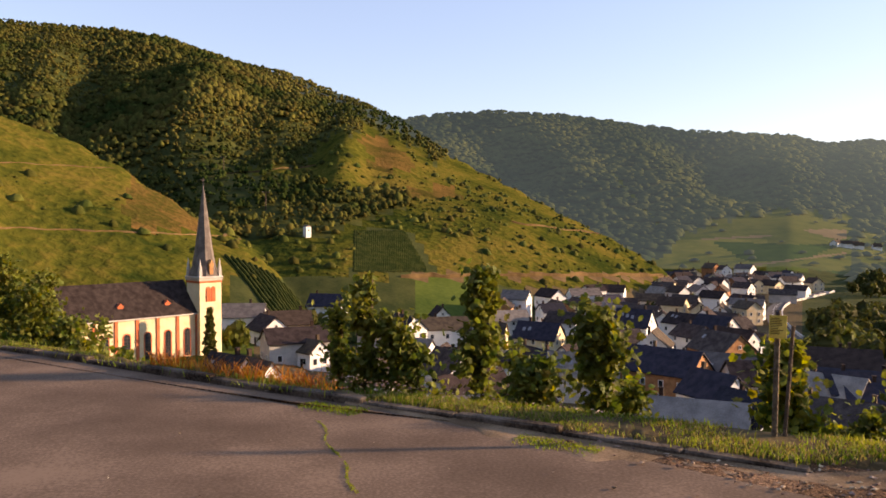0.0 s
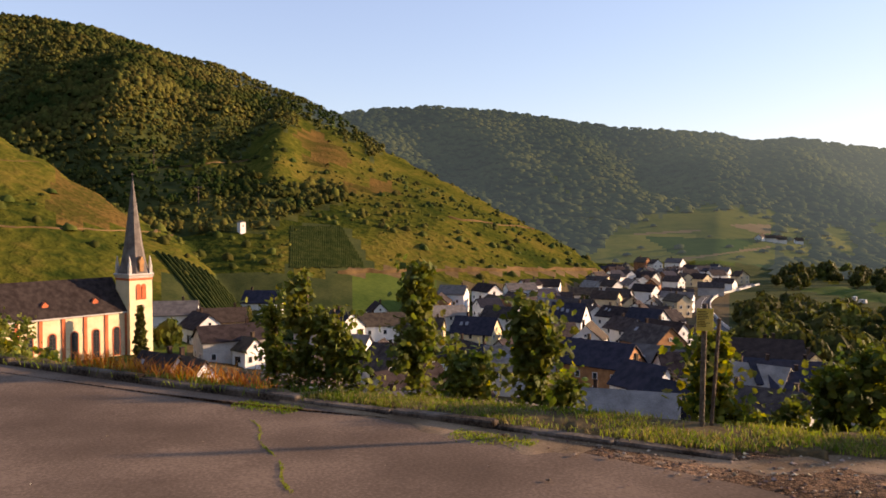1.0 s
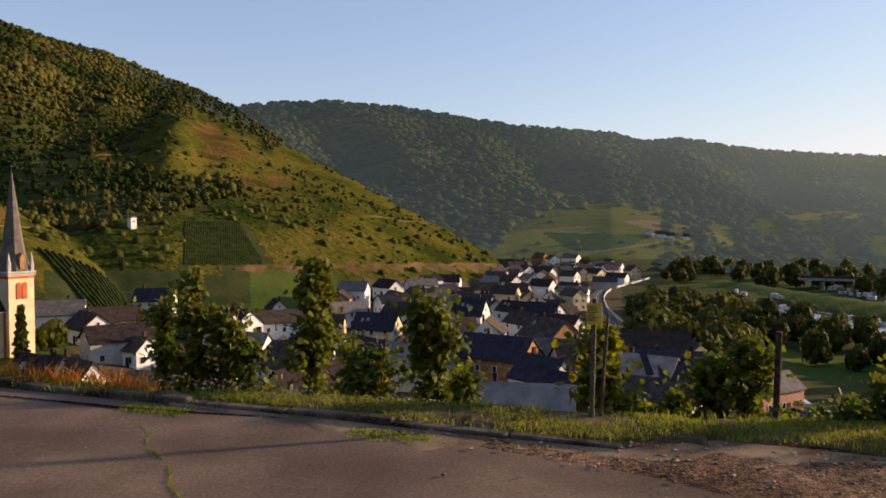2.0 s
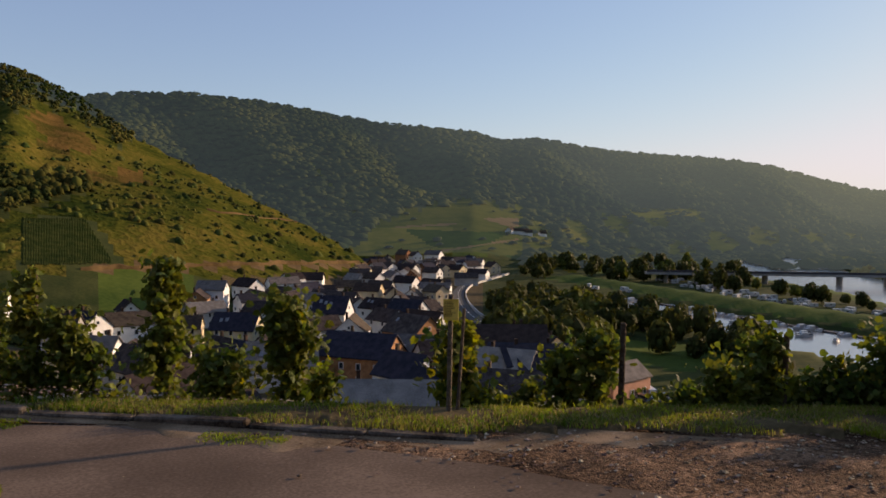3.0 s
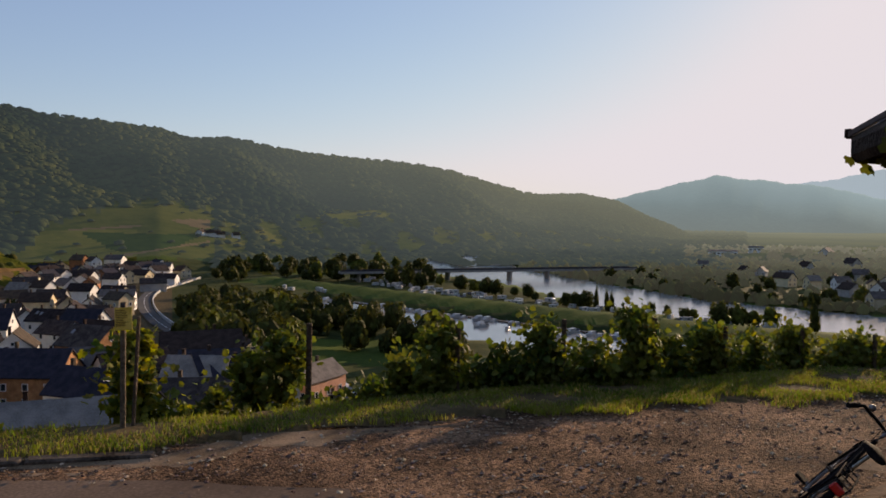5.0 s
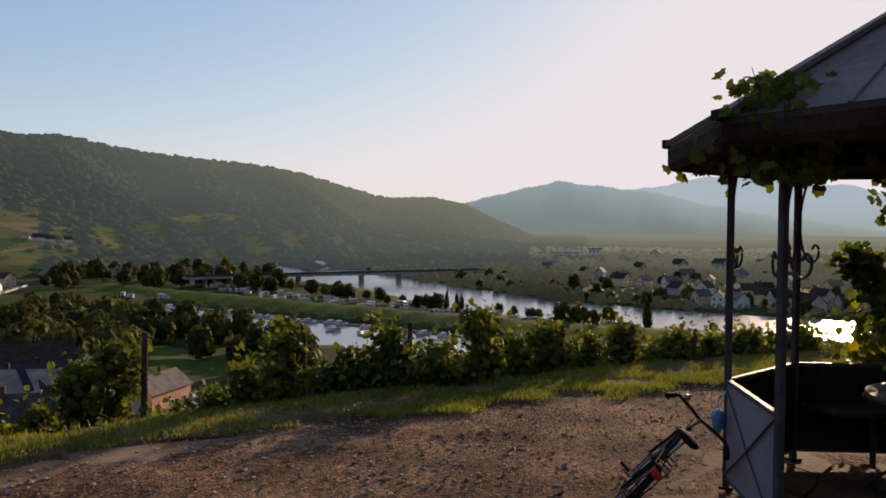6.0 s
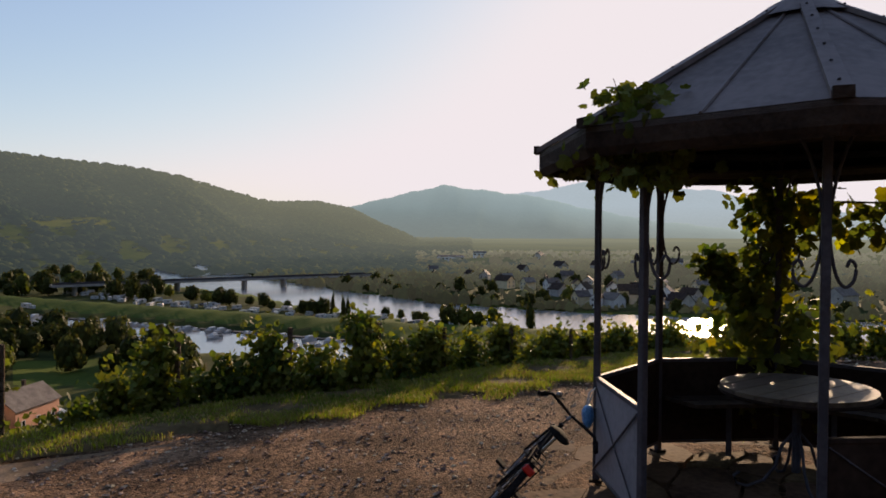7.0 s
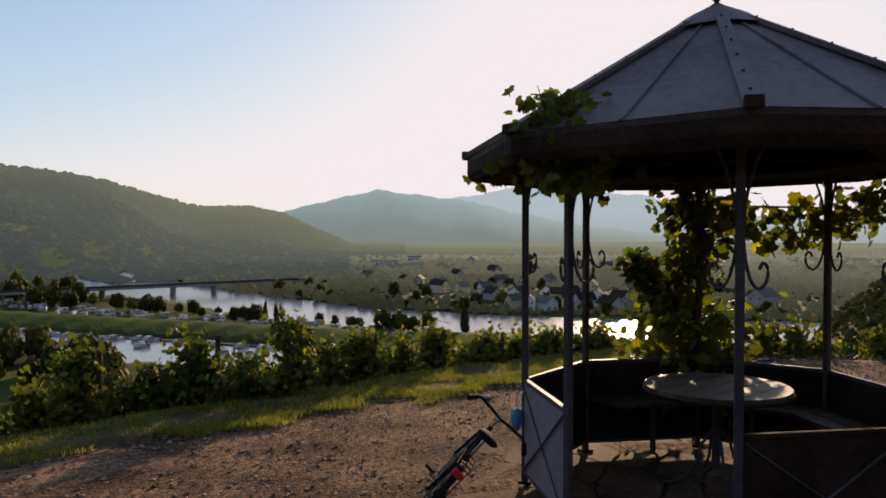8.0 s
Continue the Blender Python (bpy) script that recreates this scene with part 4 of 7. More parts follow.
def build_trees():
    rnd = random.Random(7)
    # belt between the village and the harbour
    for _ in range(330):
        a, r = rnd.uniform(26.5, 46), rnd.uniform(205, 430)
        x, y, z = polar(a, r)
        if a < 28 and r > 330 or 190 < x < 250 and 110 < y < 340:
            continue
        if 35 < a < 43.5 and 212 < r < 265 and rnd.random() < 0.93 or by_road(a, r, z, 8):
            continue
        rad = rnd.uniform(3.0, 6.0)
        if too_tall(a, r, z, rad):
            continue
        tree(x, y, rad, rnd)
    for _ in range(150):
        a, r = rnd.uniform(33, 66), rnd.uniform(150, 262)
        x, y, z = polar(a, r)
        if 192 < x < 250 and y > 112 or 35 < a < 43.5 and r > 212 or 34 < a < 39.5 and r < 185:
            continue
        rad = rnd.uniform(2.4, 5.2)
        if too_tall(a, r, z, rad):
            continue
        tree(x, y, rad, rnd)
    # along the river meadow
    for a, r, s in ((41.4, 475, 5.5), (42.6, 459, 6.2), (43.5, 444, 5.5), (44.9, 465, 3.3), (46.4, 443, 4.4), (47.4, 430, 3.9), (48.2, 411, 4.8), (48.9, 408, 4.4),
                    (50.3, 412, 2.6), (51.2, 402, 3.6), (51.8, 385, 2.6), (52.9, 388, 2.3), (54.0, 364, 3.4), (54.7, 358, 4.2), (55.4, 358, 4.2), (59.9, 346, 2.5),
                    (61.0, 341, 2.4), (62.2, 327, 3.1), (62.7, 330, 2.7), (64.5, 312, 4.6), (65.6, 314, 4.2), (66.6, 317, 3.4), (67.7, 315, 4.2), (74.8, 309, 1.9)):
        x, y, z = polar(a, r)
        tree(x, y, s, rnd, label="dark tree standing by the river meadow", group="river trees")
    for a, r, s in ((56.1, 356, 4.2), (56.85, 352, 3.7), (57.2, 354, 3.4), (70.4, 306, 5.0)):
        x, y, z = polar(a, r)
        tree(x, y, s, rnd, POPLAR, "slim upright poplar by the river", "poplars")
    # far bank and the gardens of the far village
    for k in range(95):
        a, r = rnd.uniform(55, 92), rnd.uniform(385, 560)
        x, y, z = polar(a, r)
        if x < far_bank(y) + 3 or k % 3 and x > far_bank(y) + 60:
            continue
        tree(x, y, rnd.uniform(2.2, 4.6), rnd, label="hazy green tree on the far river bank", group="far bank trees")
    for _ in range(60):
        a, r = rnd.uniform(29, 44), rnd.uniform(490, 640)
        x, y, z = polar(a, r)
        if near_bank(y) - 8 < x < far_bank(y) + 8:
            continue
        if z > -31 or by_road(a, r, z, 8):
            continue
        tree(x, y, rnd.uniform(3.5, 7), rnd)
    for a, r, s in ((-2.6, 246, 3.6), (-1.4, 252, 4.2), (-0.3, 243, 3.4), (0.8, 250, 3.0), (5.1, 258, 3.2), (6.0, 262, 3.6), (6.8, 268, 2.6), (12.6, 285, 4.0), (13.5, 292, 3.2), (-13.2, 172, 3.2), (-8.0, 232, 2.6)):
        x, y, z = polar(a, r)
        tree(x, y, s, rnd, label="dark tree at the upper edge of the village", group="garden trees")
    for _ in range(16):
        a, r = rnd.uniform(5, 24), rnd.uniform(170, 430)
        x, y, z = polar(a, r)
        if z > float(valley(np.array(a), np.array(r))) + 2:
            continue
        tree(x, y, rnd.uniform(2, 4), rnd, label="garden tree between the village houses", group="garden trees")


build_trees()


# ---- church ----
def build_church():
    az, r = -15.35, 168.0
    x, y, _ = polar(az, r)
    z = -25.2
    face = -az + 31                                # the nave's long side looks at the lane
    ch = thing("church", (x, y, z), "cream church with red pilasters, slate roof and pointed spire", "church", rz=face)
    # local axes: x along the nave (to the right), y away from the lane
    tw = 2.45
    part("tower", Mesh().box((0, 0, 8.0), (tw * 2, tw * 2, 16.0)).mesh("tower", CREAM), ch)
    part("cornice", Mesh().box((0, 0, 16.2), (tw * 2 + 0.7, tw * 2 + 0.7, 0.45), bevel=0.1).box((0, 0, 15.75), (tw * 2 + 0.35, tw * 2 + 0.35, 0.3)).mesh("cornice", PALE), ch)
    part("frieze", Mesh().box((0, 0, 15.3), (tw * 2 + 0.16, tw * 2 + 0.16, 0.42)).mesh("frieze", REDTRIM), ch, "red sandstone frieze under the cornice")
    sp = Mesh()
    rings = [(3.0, 16.45, 0), (2.35, 18.6, 0.5), (1.75, 22.0, 0.5), (0.12, 34.6, 0.5)]
    vs = []
    for R, zz, _ in rings:
        vs += [(R * math.cos(radians(22.5 + 45 * i)), R * math.sin(radians(22.5 + 45 * i)), zz) for i in range(8)]
    fs = [(j * 8 + i, j * 8 + (i + 1) % 8, j * 8 + 8 + (i + 1) % 8, j * 8 + 8 + i) for j in range(3) for i in range(8)] + [tuple(range(24, 32))]
    sp.add(vs, fs)
    spire = part("spire", sp.mesh("spire", SLATEG), ch, "steep octagonal slate spire")
    part("cross", Mesh().cyl((0, 0, 34.5), (0, 0, 36.4), 0.06).box((0, 0, 35.9), (0.9, 0.08, 0.08)).add([v * 0.2 + Vector((0, 0, 34.75)) for v in map(Vector, ico(1)[0])], [tuple(f) for f in ico(1)[1]]).mesh("cross", STEEL), spire)
    for sx, sy in ((-1, -1), (1, -1), (1, 1), (-1, 1)):
        part("pinnacle", Mesh().box((sx * 2.2, sy * 2.2, 17.0), (0.6, 0.6, 1.3)).cyl((sx * 2.2, sy * 2.2, 17.6), (sx * 2.2, sy * 2.2, 20.0), 0.42, 0.03, 8).mesh("pinnacle", PALE), ch)
    part("dormer", Mesh().box((0, -2.3, 17.7), (0.8, 1.1, 1.8)).prism([(-0.6, -2.95, 18.6), (0.6, -2.95, 18.6), (0, -2.95, 19.8)], (0, 1.6, 0)).mesh("dormer", BRICK), ch)
    # louvred belfry windows and clock
    for face_i in range(2):
        lou = Mesh()
        m = pose(0, 0, 0, 0, 0, 90 * face_i)
        for k in (-0.55, 0.55):
            lou.box((k, -tw - 0.06, 12.6), (0.95, 0.14, 2.6), m)
            lou.cyl(m @ Vector((k, -tw - 0.12, 13.9)), m @ Vector((k, -tw + 0.05, 13.9)), 0.475, n=12)
            for j in range(9):
                lou.box((k, -tw - 0.16, 11.5 + j * 0.27), (0.9, 0.1, 0.07), m)
        part("belfry_window", lou.mesh("belfry_window", REDTRIM), ch, "red louvred belfry window")
    ck = Mesh()
    for k in range(12):
        a = k * math.pi / 6
        ck.box((0.62 * math.sin(a), -tw - 0.05, 9.6 + 0.62 * math.cos(a)), (0.14, 0.06, 0.22), None)
    ck.box((0.1, -tw - 0.06, 9.75), (0.06, 0.05, 0.6)).box((-0.15, -tw - 0.06, 9.6), (0.4, 0.05, 0.06))
    part("clock", ck.mesh("clock", STEEL), ch, "dark clock numerals on the tower")
    # nave
    L, W, H, top = 25.5, 11.5, 9.3, 15.3
    x1 = -tw + 0.3
    part("nave", Mesh().prism([(x1 - L, -1.2, 0), (x1, -1.2, 0), (x1, -1.2 + W, 0), (x1 - L, -1.2 + W, 0)], (0, 0, H)).
         prism([(x1 - 0.05, -1.1, H), (x1 - 0.05, W - 1.3, H), (x1 - 0.05, W / 2 - 1.2, top - 0.5)], (-L + 0.1, 0, 0)).mesh("nave", CREAM), ch)
    mid = W / 2 - 1.2
    rf = Mesh()
    for s in (-1, 1):
        e = mid + s * (W / 2 + 0.45)
        rf.prism([(x1 + 0.1, mid, top), (x1 + 0.1, e, H - 0.35), (x1 + 0.1, e, H - 0.1), (x1 + 0.1, mid, top + 0.25)], (-L - 0.5, 0, 0))
    roof = part("roof", rf.mesh("roof", NAVESLATE), ch, "weathered dark slate nave roof")
    for k in (-17.5, -8.0):
        part("roof_dormer", Mesh().box((k, 0.9, 10.7), (1.0, 1.6, 1.2)).prism([(k - 0.65, 0.0, 11.3), (k + 0.65, 0.0, 11.3), (k, 0.0, 12.0)], (0, 2.0, 0)).mesh("roof_dormer", REDTRIM), roof)
    part("eave_moulding", Mesh().box((x1 - L / 2, -1.5, H - 0.3), (L + 0.3, 0.35, 0.3), bevel=0.05).mesh("eave_moulding", PALE), ch)
    for k in range(7):
        px = x1 - 0.35 - k * (L - 0.7) / 6
        part("pilaster", Mesh().box((px, -1.27, H / 2 - 0.15), (0.62, 0.24, H - 0.3)).mesh("pilaster", REDTRIM), ch)
    for k in range(6):
        px = x1 - 0.35 - (k + 0.5) * (L - 0.7) / 6
        arch = [(px - 0.62, -1.2, 0.9), (px + 0.62, -1.2, 0.9)] + [(px + 0.62 * math.cos(a), -1.2, 5.6 + 0.62 * math.sin(a)) for a in np.linspace(0, math.pi, 9)]
        big = [(px + (p[0] - px) * 1.3, -1.2, 0.75 if p[2] < 1 else 5.6 + (p[2] - 5.6) * 1.3) for p in arch]
        w = part("window", Mesh().prism(big, (0, -0.10, 0)).mesh("window_frame", REDTRIM), ch, "tall arched window in a red stone frame")
        part("pane", Mesh().prism(arch, (0, -0.13, 0)).mesh("pane", PANE), w)
        bars = Mesh()
        for j in range(8):
            bars.box((px, -1.36, 1.2 + j * 0.62), (1.2, 0.04, 0.06))
        bars.box((px, -1.36, 3.4), (0.06, 0.04, 5.0))
        part("glazing_bar", bars.mesh("glazing_bar", STEEL), w)


build_church()


# ---- village houses ----
WIN_FRAME = {}
for _w, _h in ((0.95, 1.25), (0.7, 0.8), (1.0, 2.0)):
    fm = Mesh()
    _o, _i = (_w / 2 + 0.06, _h / 2 + 0.06), (_w / 2 - 0.06, _h / 2 - 0.06)
    _vs = [(sx * q[0], yy, sz * q[1]) for yy in (-0.06, 0.06) for q in (_o, _i) for sx, sz in ((-1, -1), (1, -1), (1, 1), (-1, 1))]
    _fs = []
    for k in range(4):
        j = (k + 1) % 4
        _fs += [(k, j, 4 + j, 4 + k), (8 + k, 12 + k, 12 + j, 8 + j), (k, 8 + k, 8 + j, j), (4 + k, 4 + j, 12 + j, 12 + k)]
    fm.add(_vs, _fs)
    WIN_FRAME[_w] = (fm.mesh("window_frame", FRAMEW), Mesh().box((0, 0.02, 0), (_w, 0.04, _h)).mesh("pane", PANE), _h)
DOORM = Mesh().box((0, 0, 1.02), (1.0, 0.12, 2.05), bevel=0.02).box((0, -0.07, 1.4), (0.6, 0.04, 0.8)).mesh("door", DARKWOOD)
CHIM = Mesh().box((0, 0, 0.3), (0.55, 0.55, 1.9)).box((0, 0, 1.28), (0.7, 0.7, 0.12)).mesh("chimney", TILEB)
SKYL = Mesh().box((0, 0, 0.04), (0.85, 1.2, 0.1), bevel=0.02).mesh("skylight", CHROME)
HOUSES = []
_hr = random.Random(99)
WALLWORD = {}
for _m, _s in ((WHITE, "white rendered"), (CREAM, "cream rendered"), (GREYW, "grey rendered"), (BRICK, "brown brick"), (PINK, "pink and white rendered")):
    WALLWORD[_m.name] = _s
ROOFWORD = {}
for _m, _s in ((SLATE, "dark slate roof"), (SLATEB, "blue-black slate roof"), (SLATEG, "worn grey slate roof"), (PALEROOF, "pale grey sheet roof"), (TILEB, "brown tiled roof")):
    ROOFWORD[_m.name] = _s


def put_house(x, y, z, rz, w, l, eave, rise, wall, roof, windows=True, r=200.0):
    """A gabled house; its ridge runs along local x."""
    HOUSES.append((x, y, max(w, l) / 2))
    h = thing("house", (x, y, z), "gabled village house, %s, %s" % (WALLWORD[wall.name], ROOFWORD[roof.name]), "house", "village houses", rz=rz)
    m = Mesh().prism([(-l / 2, -w / 2, -3), (-l / 2, w / 2, -3), (-l / 2, w / 2, eave), (-l / 2, 0, eave + rise - 0.12), (-l / 2, -w / 2, eave)], (l, 0, 0))
    part("wall", m.mesh("wall", wall), h)
    rm, o, t = Mesh(), 0.35, 0.2
    k = rise / (w / 2)
    for s in (-1, 1):
        e = s * (w / 2 + o)
        rm.prism([(-l / 2 - o, 0, eave + rise), (-l / 2 - o, e, eave - o * k), (-l / 2 - o, e, eave - o * k + t), (-l / 2 - o, 0, eave + rise + t)][::s], (l + 2 * o, 0, 0))
    roof_ob = part("roof", rm.mesh("roof", roof), h)
    c = part("chimney", CHIM, roof_ob)
    c.matrix_basis = pose(_hr.choice((-1, 1)) * l * _hr.uniform(0.15, 0.35), w * 0.1, eave + rise - 0.2)
    if _hr.random() < 0.45 and r < 260:
        for j in range(_hr.randint(1, 3)):
            sk = part("skylight", SKYL, roof_ob)
            q = _hr.uniform(0.35, 0.6)
            sk.matrix_basis = pose(-l * 0.3 + j * 1.6, -w / 2 * q, eave + rise * (1 - q) + 0.2, math.degrees(math.atan(k)), 0, 0)
    if not windows:
        return h

    def win(px, py, pz, turn, size):
        q = radians(rz + turn - 90)
        if (x + 0.0) * math.cos(q) + y * math.sin(q) > 0.15 * math.hypot(x, y):
            return
        fr, pn, hh = WIN_FRAME[size]
        o = part("window", fr, h)
        o.matrix_basis = pose(px, py, pz, 0, 0, turn)
        part("pane", pn, o)
    floors = 2 if eave > 4.8 else 1
    if r < 330:
        for s, turn in ((-1, 0), (1, 180)):
            if s > 0 and r > 200:
                continue
            nw = max(2, int(l / 3.4))
            for f in range(floors):
                for j in range(nw):
                    win(-l / 2 + l * (j + 0.5) / nw, s * (w / 2 + 0.03), 1.6 + f * 2.6, turn, 0.95)
    for s, turn in ((-1, -90), (1, 90)):
        for f in range(floors):
            for j in (-0.25, 0.25):
                win(s * (l / 2 + 0.03), j * w, 1.6 + f * 2.6, turn, 0.95)
        if r < 300:
            win(s * (l / 2 + 0.03), 0, eave + rise * 0.3, turn, 0.7)
    if r > 240:
        return h
    d = part("door", DOORM, h)
    d.matrix_basis = pose(l * 0.12, -w / 2 - 0.03, 0)
    return h


KNOWN = []


def house(az, el, height, turn, w, l, eave, wall, roof):
    """A house whose ridge is seen at that azimuth and elevation."""
    r = np.linspace(95, 700, 2400)
    x, y = EX + r * math.sin(radians(az)), EY + r * math.cos(radians(az))
    hit = np.nonzero(land(x, y) + height >= EZ + r * math.tan(radians(el)))[0]
    i = hit[0] if len(hit) else 1500
    KNOWN.append((az, el, float(r[i]), max(w, l)))
    put_house(float(x[i]), float(y[i]), float(land(x[i], y[i])), -az - turn, w, l, eave, height - eave, wall, roof, r=float(r[i]))


house(-13.04, -5.61, 6.5, 8, 9, 13, 3.6, WHITE, SLATEG)
house(-10.99, -6.46, 6.5, 68, 7, 9, 3.6, WHITE, SLATE)
house(-9.64, -6.17, 6.5, -6, 8, 11, 3.6, CREAM, TILEB)
house(-6.84, -5.00, 8, 20, 8, 11, 4.5, WHITE, SLATEB)
house(-8.14, -8.20, 5.5, 55, 4.6, 7, 3.4, WHITE, TILEB)
house(-9.17, -7.34, 7, -15, 8, 12, 4.5, GREYW, SLATE)
house(1.61, -6.72, 9, -12, 9, 13, 6, WHITE, TILEB)
house(1.32, -5.95, 8, 78, 6, 9, 5, WHITE, SLATE)
house(8.5, -7.03, 9, 24, 8, 12, 5.0, CREAM, SLATEB)
house(10.38, -6.27, 8, 30, 8, 12, 5, WHITE, SLATE)
house(6.32, -6.21, 8, -20, 9, 12, 5, GREYW, SLATEG)
house(4.69, -7.11, 8, 10, 8, 11, 5, CREAM, TILEB)
house(9.6, -9.1, 8, 42, 7, 9, 5.0, WHITE, SLATEB)
house(11.60, -9.12, 9, 0, 9, 13, 5, GREYW, SLATEG)
house(15.20, -5.96, 12, 22, 8, 10, 7.5, WHITE, SLATEB)
house(20.55, -10.05, 9.5, 44, 7.5, 9, 6, WHITE, SLATEB)
house(18.82, -12.0, 9, 6, 12, 15, 5.5, GREYW, PALEROOF)
house(22.9, -11.3, 9, 42, 8, 10, 5.5, WHITE, SLATEB)
house(17.27, -8.61, 10, 28, 10, 15, 6, BRICK, SLATEB)
house(21.00, -7.32, 10, 48, 10, 12, 6, BRICK, SLATE)
house(21.92, -8.80, 9, 15, 9, 13, 5, GREYW, SLATEG)
house(23.54, -9.15, 9, -20, 9, 12, 5.5, GREYW, SLATE)
house(27.98, -8.00, 10, -4, 13, 16, 6, CREAM, TILEB)
house(27.84, -9.72, 8, 20, 8, 11, 5, WHITE, PALEROOF)
house(29.96, -9.39, 9, -18, 10, 14, 6, GREYW, SLATEB)
house(28.53, -11.27, 8, 12, 9, 12, 5, GREYW, TILEB)
house(20.32, -2.63, 10, 40, 9, 10, 6.5, BRICK, TILEB)
house(21.16, -2.77, 9, 60, 8, 8, 6, WHITE, SLATE)
house(22.50, -2.67, 11, 25, 9, 12, 8, WHITE, SLATEG)
house(16.77, -4.34, 8, 40, 9, 9, 4.5, GREYW, SLATEG)
house(17.80, -5.03, 9, 20, 8, 11, 6, CREAM, TILEB)
house(18.57, -6.14, 9, 40, 8, 11, 6, WHITE, SLATE)
house(19.49, -4.16, 9, 60, 8, 10, 6, WHITE, SLATEG)
house(20.49, -4.52, 9, 30, 8, 11, 6, WHITE, SLATE)
house(19.14, -6.90, 8, 50, 8, 10, 5, WHITE, SLATE)
house(13.75, -5.68, 9, 50, 8, 11, 5.5, WHITE, SLATEG)
house(16.27, -4.83, 8, 0, 8, 12, 5, GREYW, TILEB)
house(22.41, -3.89, 8, 30, 8, 10, 5, WHITE, SLATE)
house(23.12, -3.68, 8, 60, 8, 9, 5, CREAM, SLATE)
house(24.18, -3.69, 8, 40, 8, 11, 5, CREAM, TILEB)
house(25.74, -3.99, 7, 20, 8, 12, 4.5, WHITE, SLATE)
house(26.75, -3.47, 8, 50, 8, 8, 5, CREAM, TILEB)
house(24.88, -4.28, 7, 0, 9, 13, 4.5, GREYW, SLATE)
house(27.79, -11.26, 8, 15, 9, 12, 5, GREYW, SLATE)
house(31.50, -10.02, 8, -10, 10, 15, 5.5, GREYW, SLATEB)
house(29.43, -9.32, 8, 0, 11, 16, 6, GREYW, SLATEB)
house(-13.77, -9.1, 6, 55, 5, 8, 3.2, WHITE, SLATE)
house(-11.97, -9.45, 6, 60, 5, 9, 3.2, WHITE, TILEB)


def fill_village():
    rnd = random.Random(31)
    walls = [WHITE, WHITE, WHITE, WHITE, WHITE, WHITE, CREAM, CREAM, GREYW, BRICK]
    roofs = [SLATE, SLATE, SLATEB, SLATEG, TILEB, SLATE]
    spots = []
    for r in range(112, 345, 11):
        for k in range(int(45 * r / 57.3 / 11.5)):
            spots.append((-9 + k * 11.5 * 57.3 / r + rnd.uniform(-2.0, 2.0), r + rnd.uniform(-5, 5)))
    for r in range(348, 580, 13):
        for k in range(int(16 * r / 57.3 / 14)):
            spots.append((9 + (r - 340) * 0.022 + k * 14 * 57.3 / r + rnd.uniform(-0.7, 0.7), r + rnd.uniform(-3, 3)))
    for a, r in spots:
        x, y, z = polar(a, r)
        if z > float(valley(np.array(a), np.array(r))) + 4.5 and r > 200:
            continue
        if a < 4 and r > 235 or a < -4 and r < 150 or a > 25.6 and r > 240 or a > 27 and r > 205 or a > 32 and r > 130 or a > 23.5 and 300 < r < 430:
            continue
        if by_road(a, r, z, 9):
            continue
        if any(math.hypot(x - hx, y - hy) < (9.4 if r < 300 else 8.4) for hx, hy, s in HOUSES) or rnd.random() < 0.08:
            continue
        w, l, eave = rnd.uniform(6.4, 8.6), rnd.uniform(8.5, 13), rnd.choice((3.6, 4.6, 5.2, 5.8))
        rise = w * (rnd.uniform(0.40, 0.52) if r < 230 else rnd.uniform(0.32, 0.42))
        if r > 230:
            eave += 1.0
        top = math.degrees(math.atan2(z + eave + rise - EZ, r))
        if a < -3 or any(abs(a - p) < math.degrees((l + m) * 0.42 / q) and r < q + 3 and top > e - 1.6 * 180 / q for p, e, q, m in KNOWN):
            continue
        base = rnd.choice((45, -45, -70, 20, -20, 70, -55))
        put_house(x, y, z, base + rnd.uniform(-12, 12), w, l, eave, rise, rnd.choice(walls), rnd.choice(roofs), r=r)


fill_village()
for _a, _r, _l in ((63.4, 583, 9), (68.5, 514, 12), (72.4, 462, 10), (73.7, 493, 9), (74.0, 405, 8), (75.1, 401, 9), (76.2, 405, 11), (77.2, 448, 10), (78.05, 424, 10), (79.0, 408, 10),
                   (67.1, 563, 9), (71.5, 533, 8), (74.5, 524, 9), (90.9, 449, 14), (78.0, 470, 9), (80.8, 403, 13), (74.2, 450, 9), (68.6, 545, 9), (63.3, 625, 8), (71.9, 490, 9),
                   (76.2, 470, 9), (79.9, 440, 9), (81.5, 432, 10), (83.0, 420, 9), (70.2, 500, 8), (73.0, 560, 9), (76.5, 560, 9), (79.5, 520, 10), (82.2, 500, 9), (66.0, 600, 8),
                   (69.8, 640, 10), (72.5, 700, 11), (75.2, 680, 11), (77.8, 720, 12), (80.5, 660, 10), (84.5, 470, 9), (71.0, 780, 12), (78.5, 800, 13)):
    _x, _y, _z = polar(_a, _r)
    _w = _l * _hr.uniform(0.62, 0.8)
    put_house(_x, _y, _z, -_a + _hr.choice((0, 70, 30, -50, 90)) + _hr.uniform(-12, 12), _w, _l, _hr.choice((4.2, 5.2, 5.6)), _w * _hr.uniform(0.4, 0.52), _hr.choice((WHITE, CREAM, GREYW, GREYW)), _hr.choice((SLATEG, SLATE, TILEB, SLATEG)), r=500)
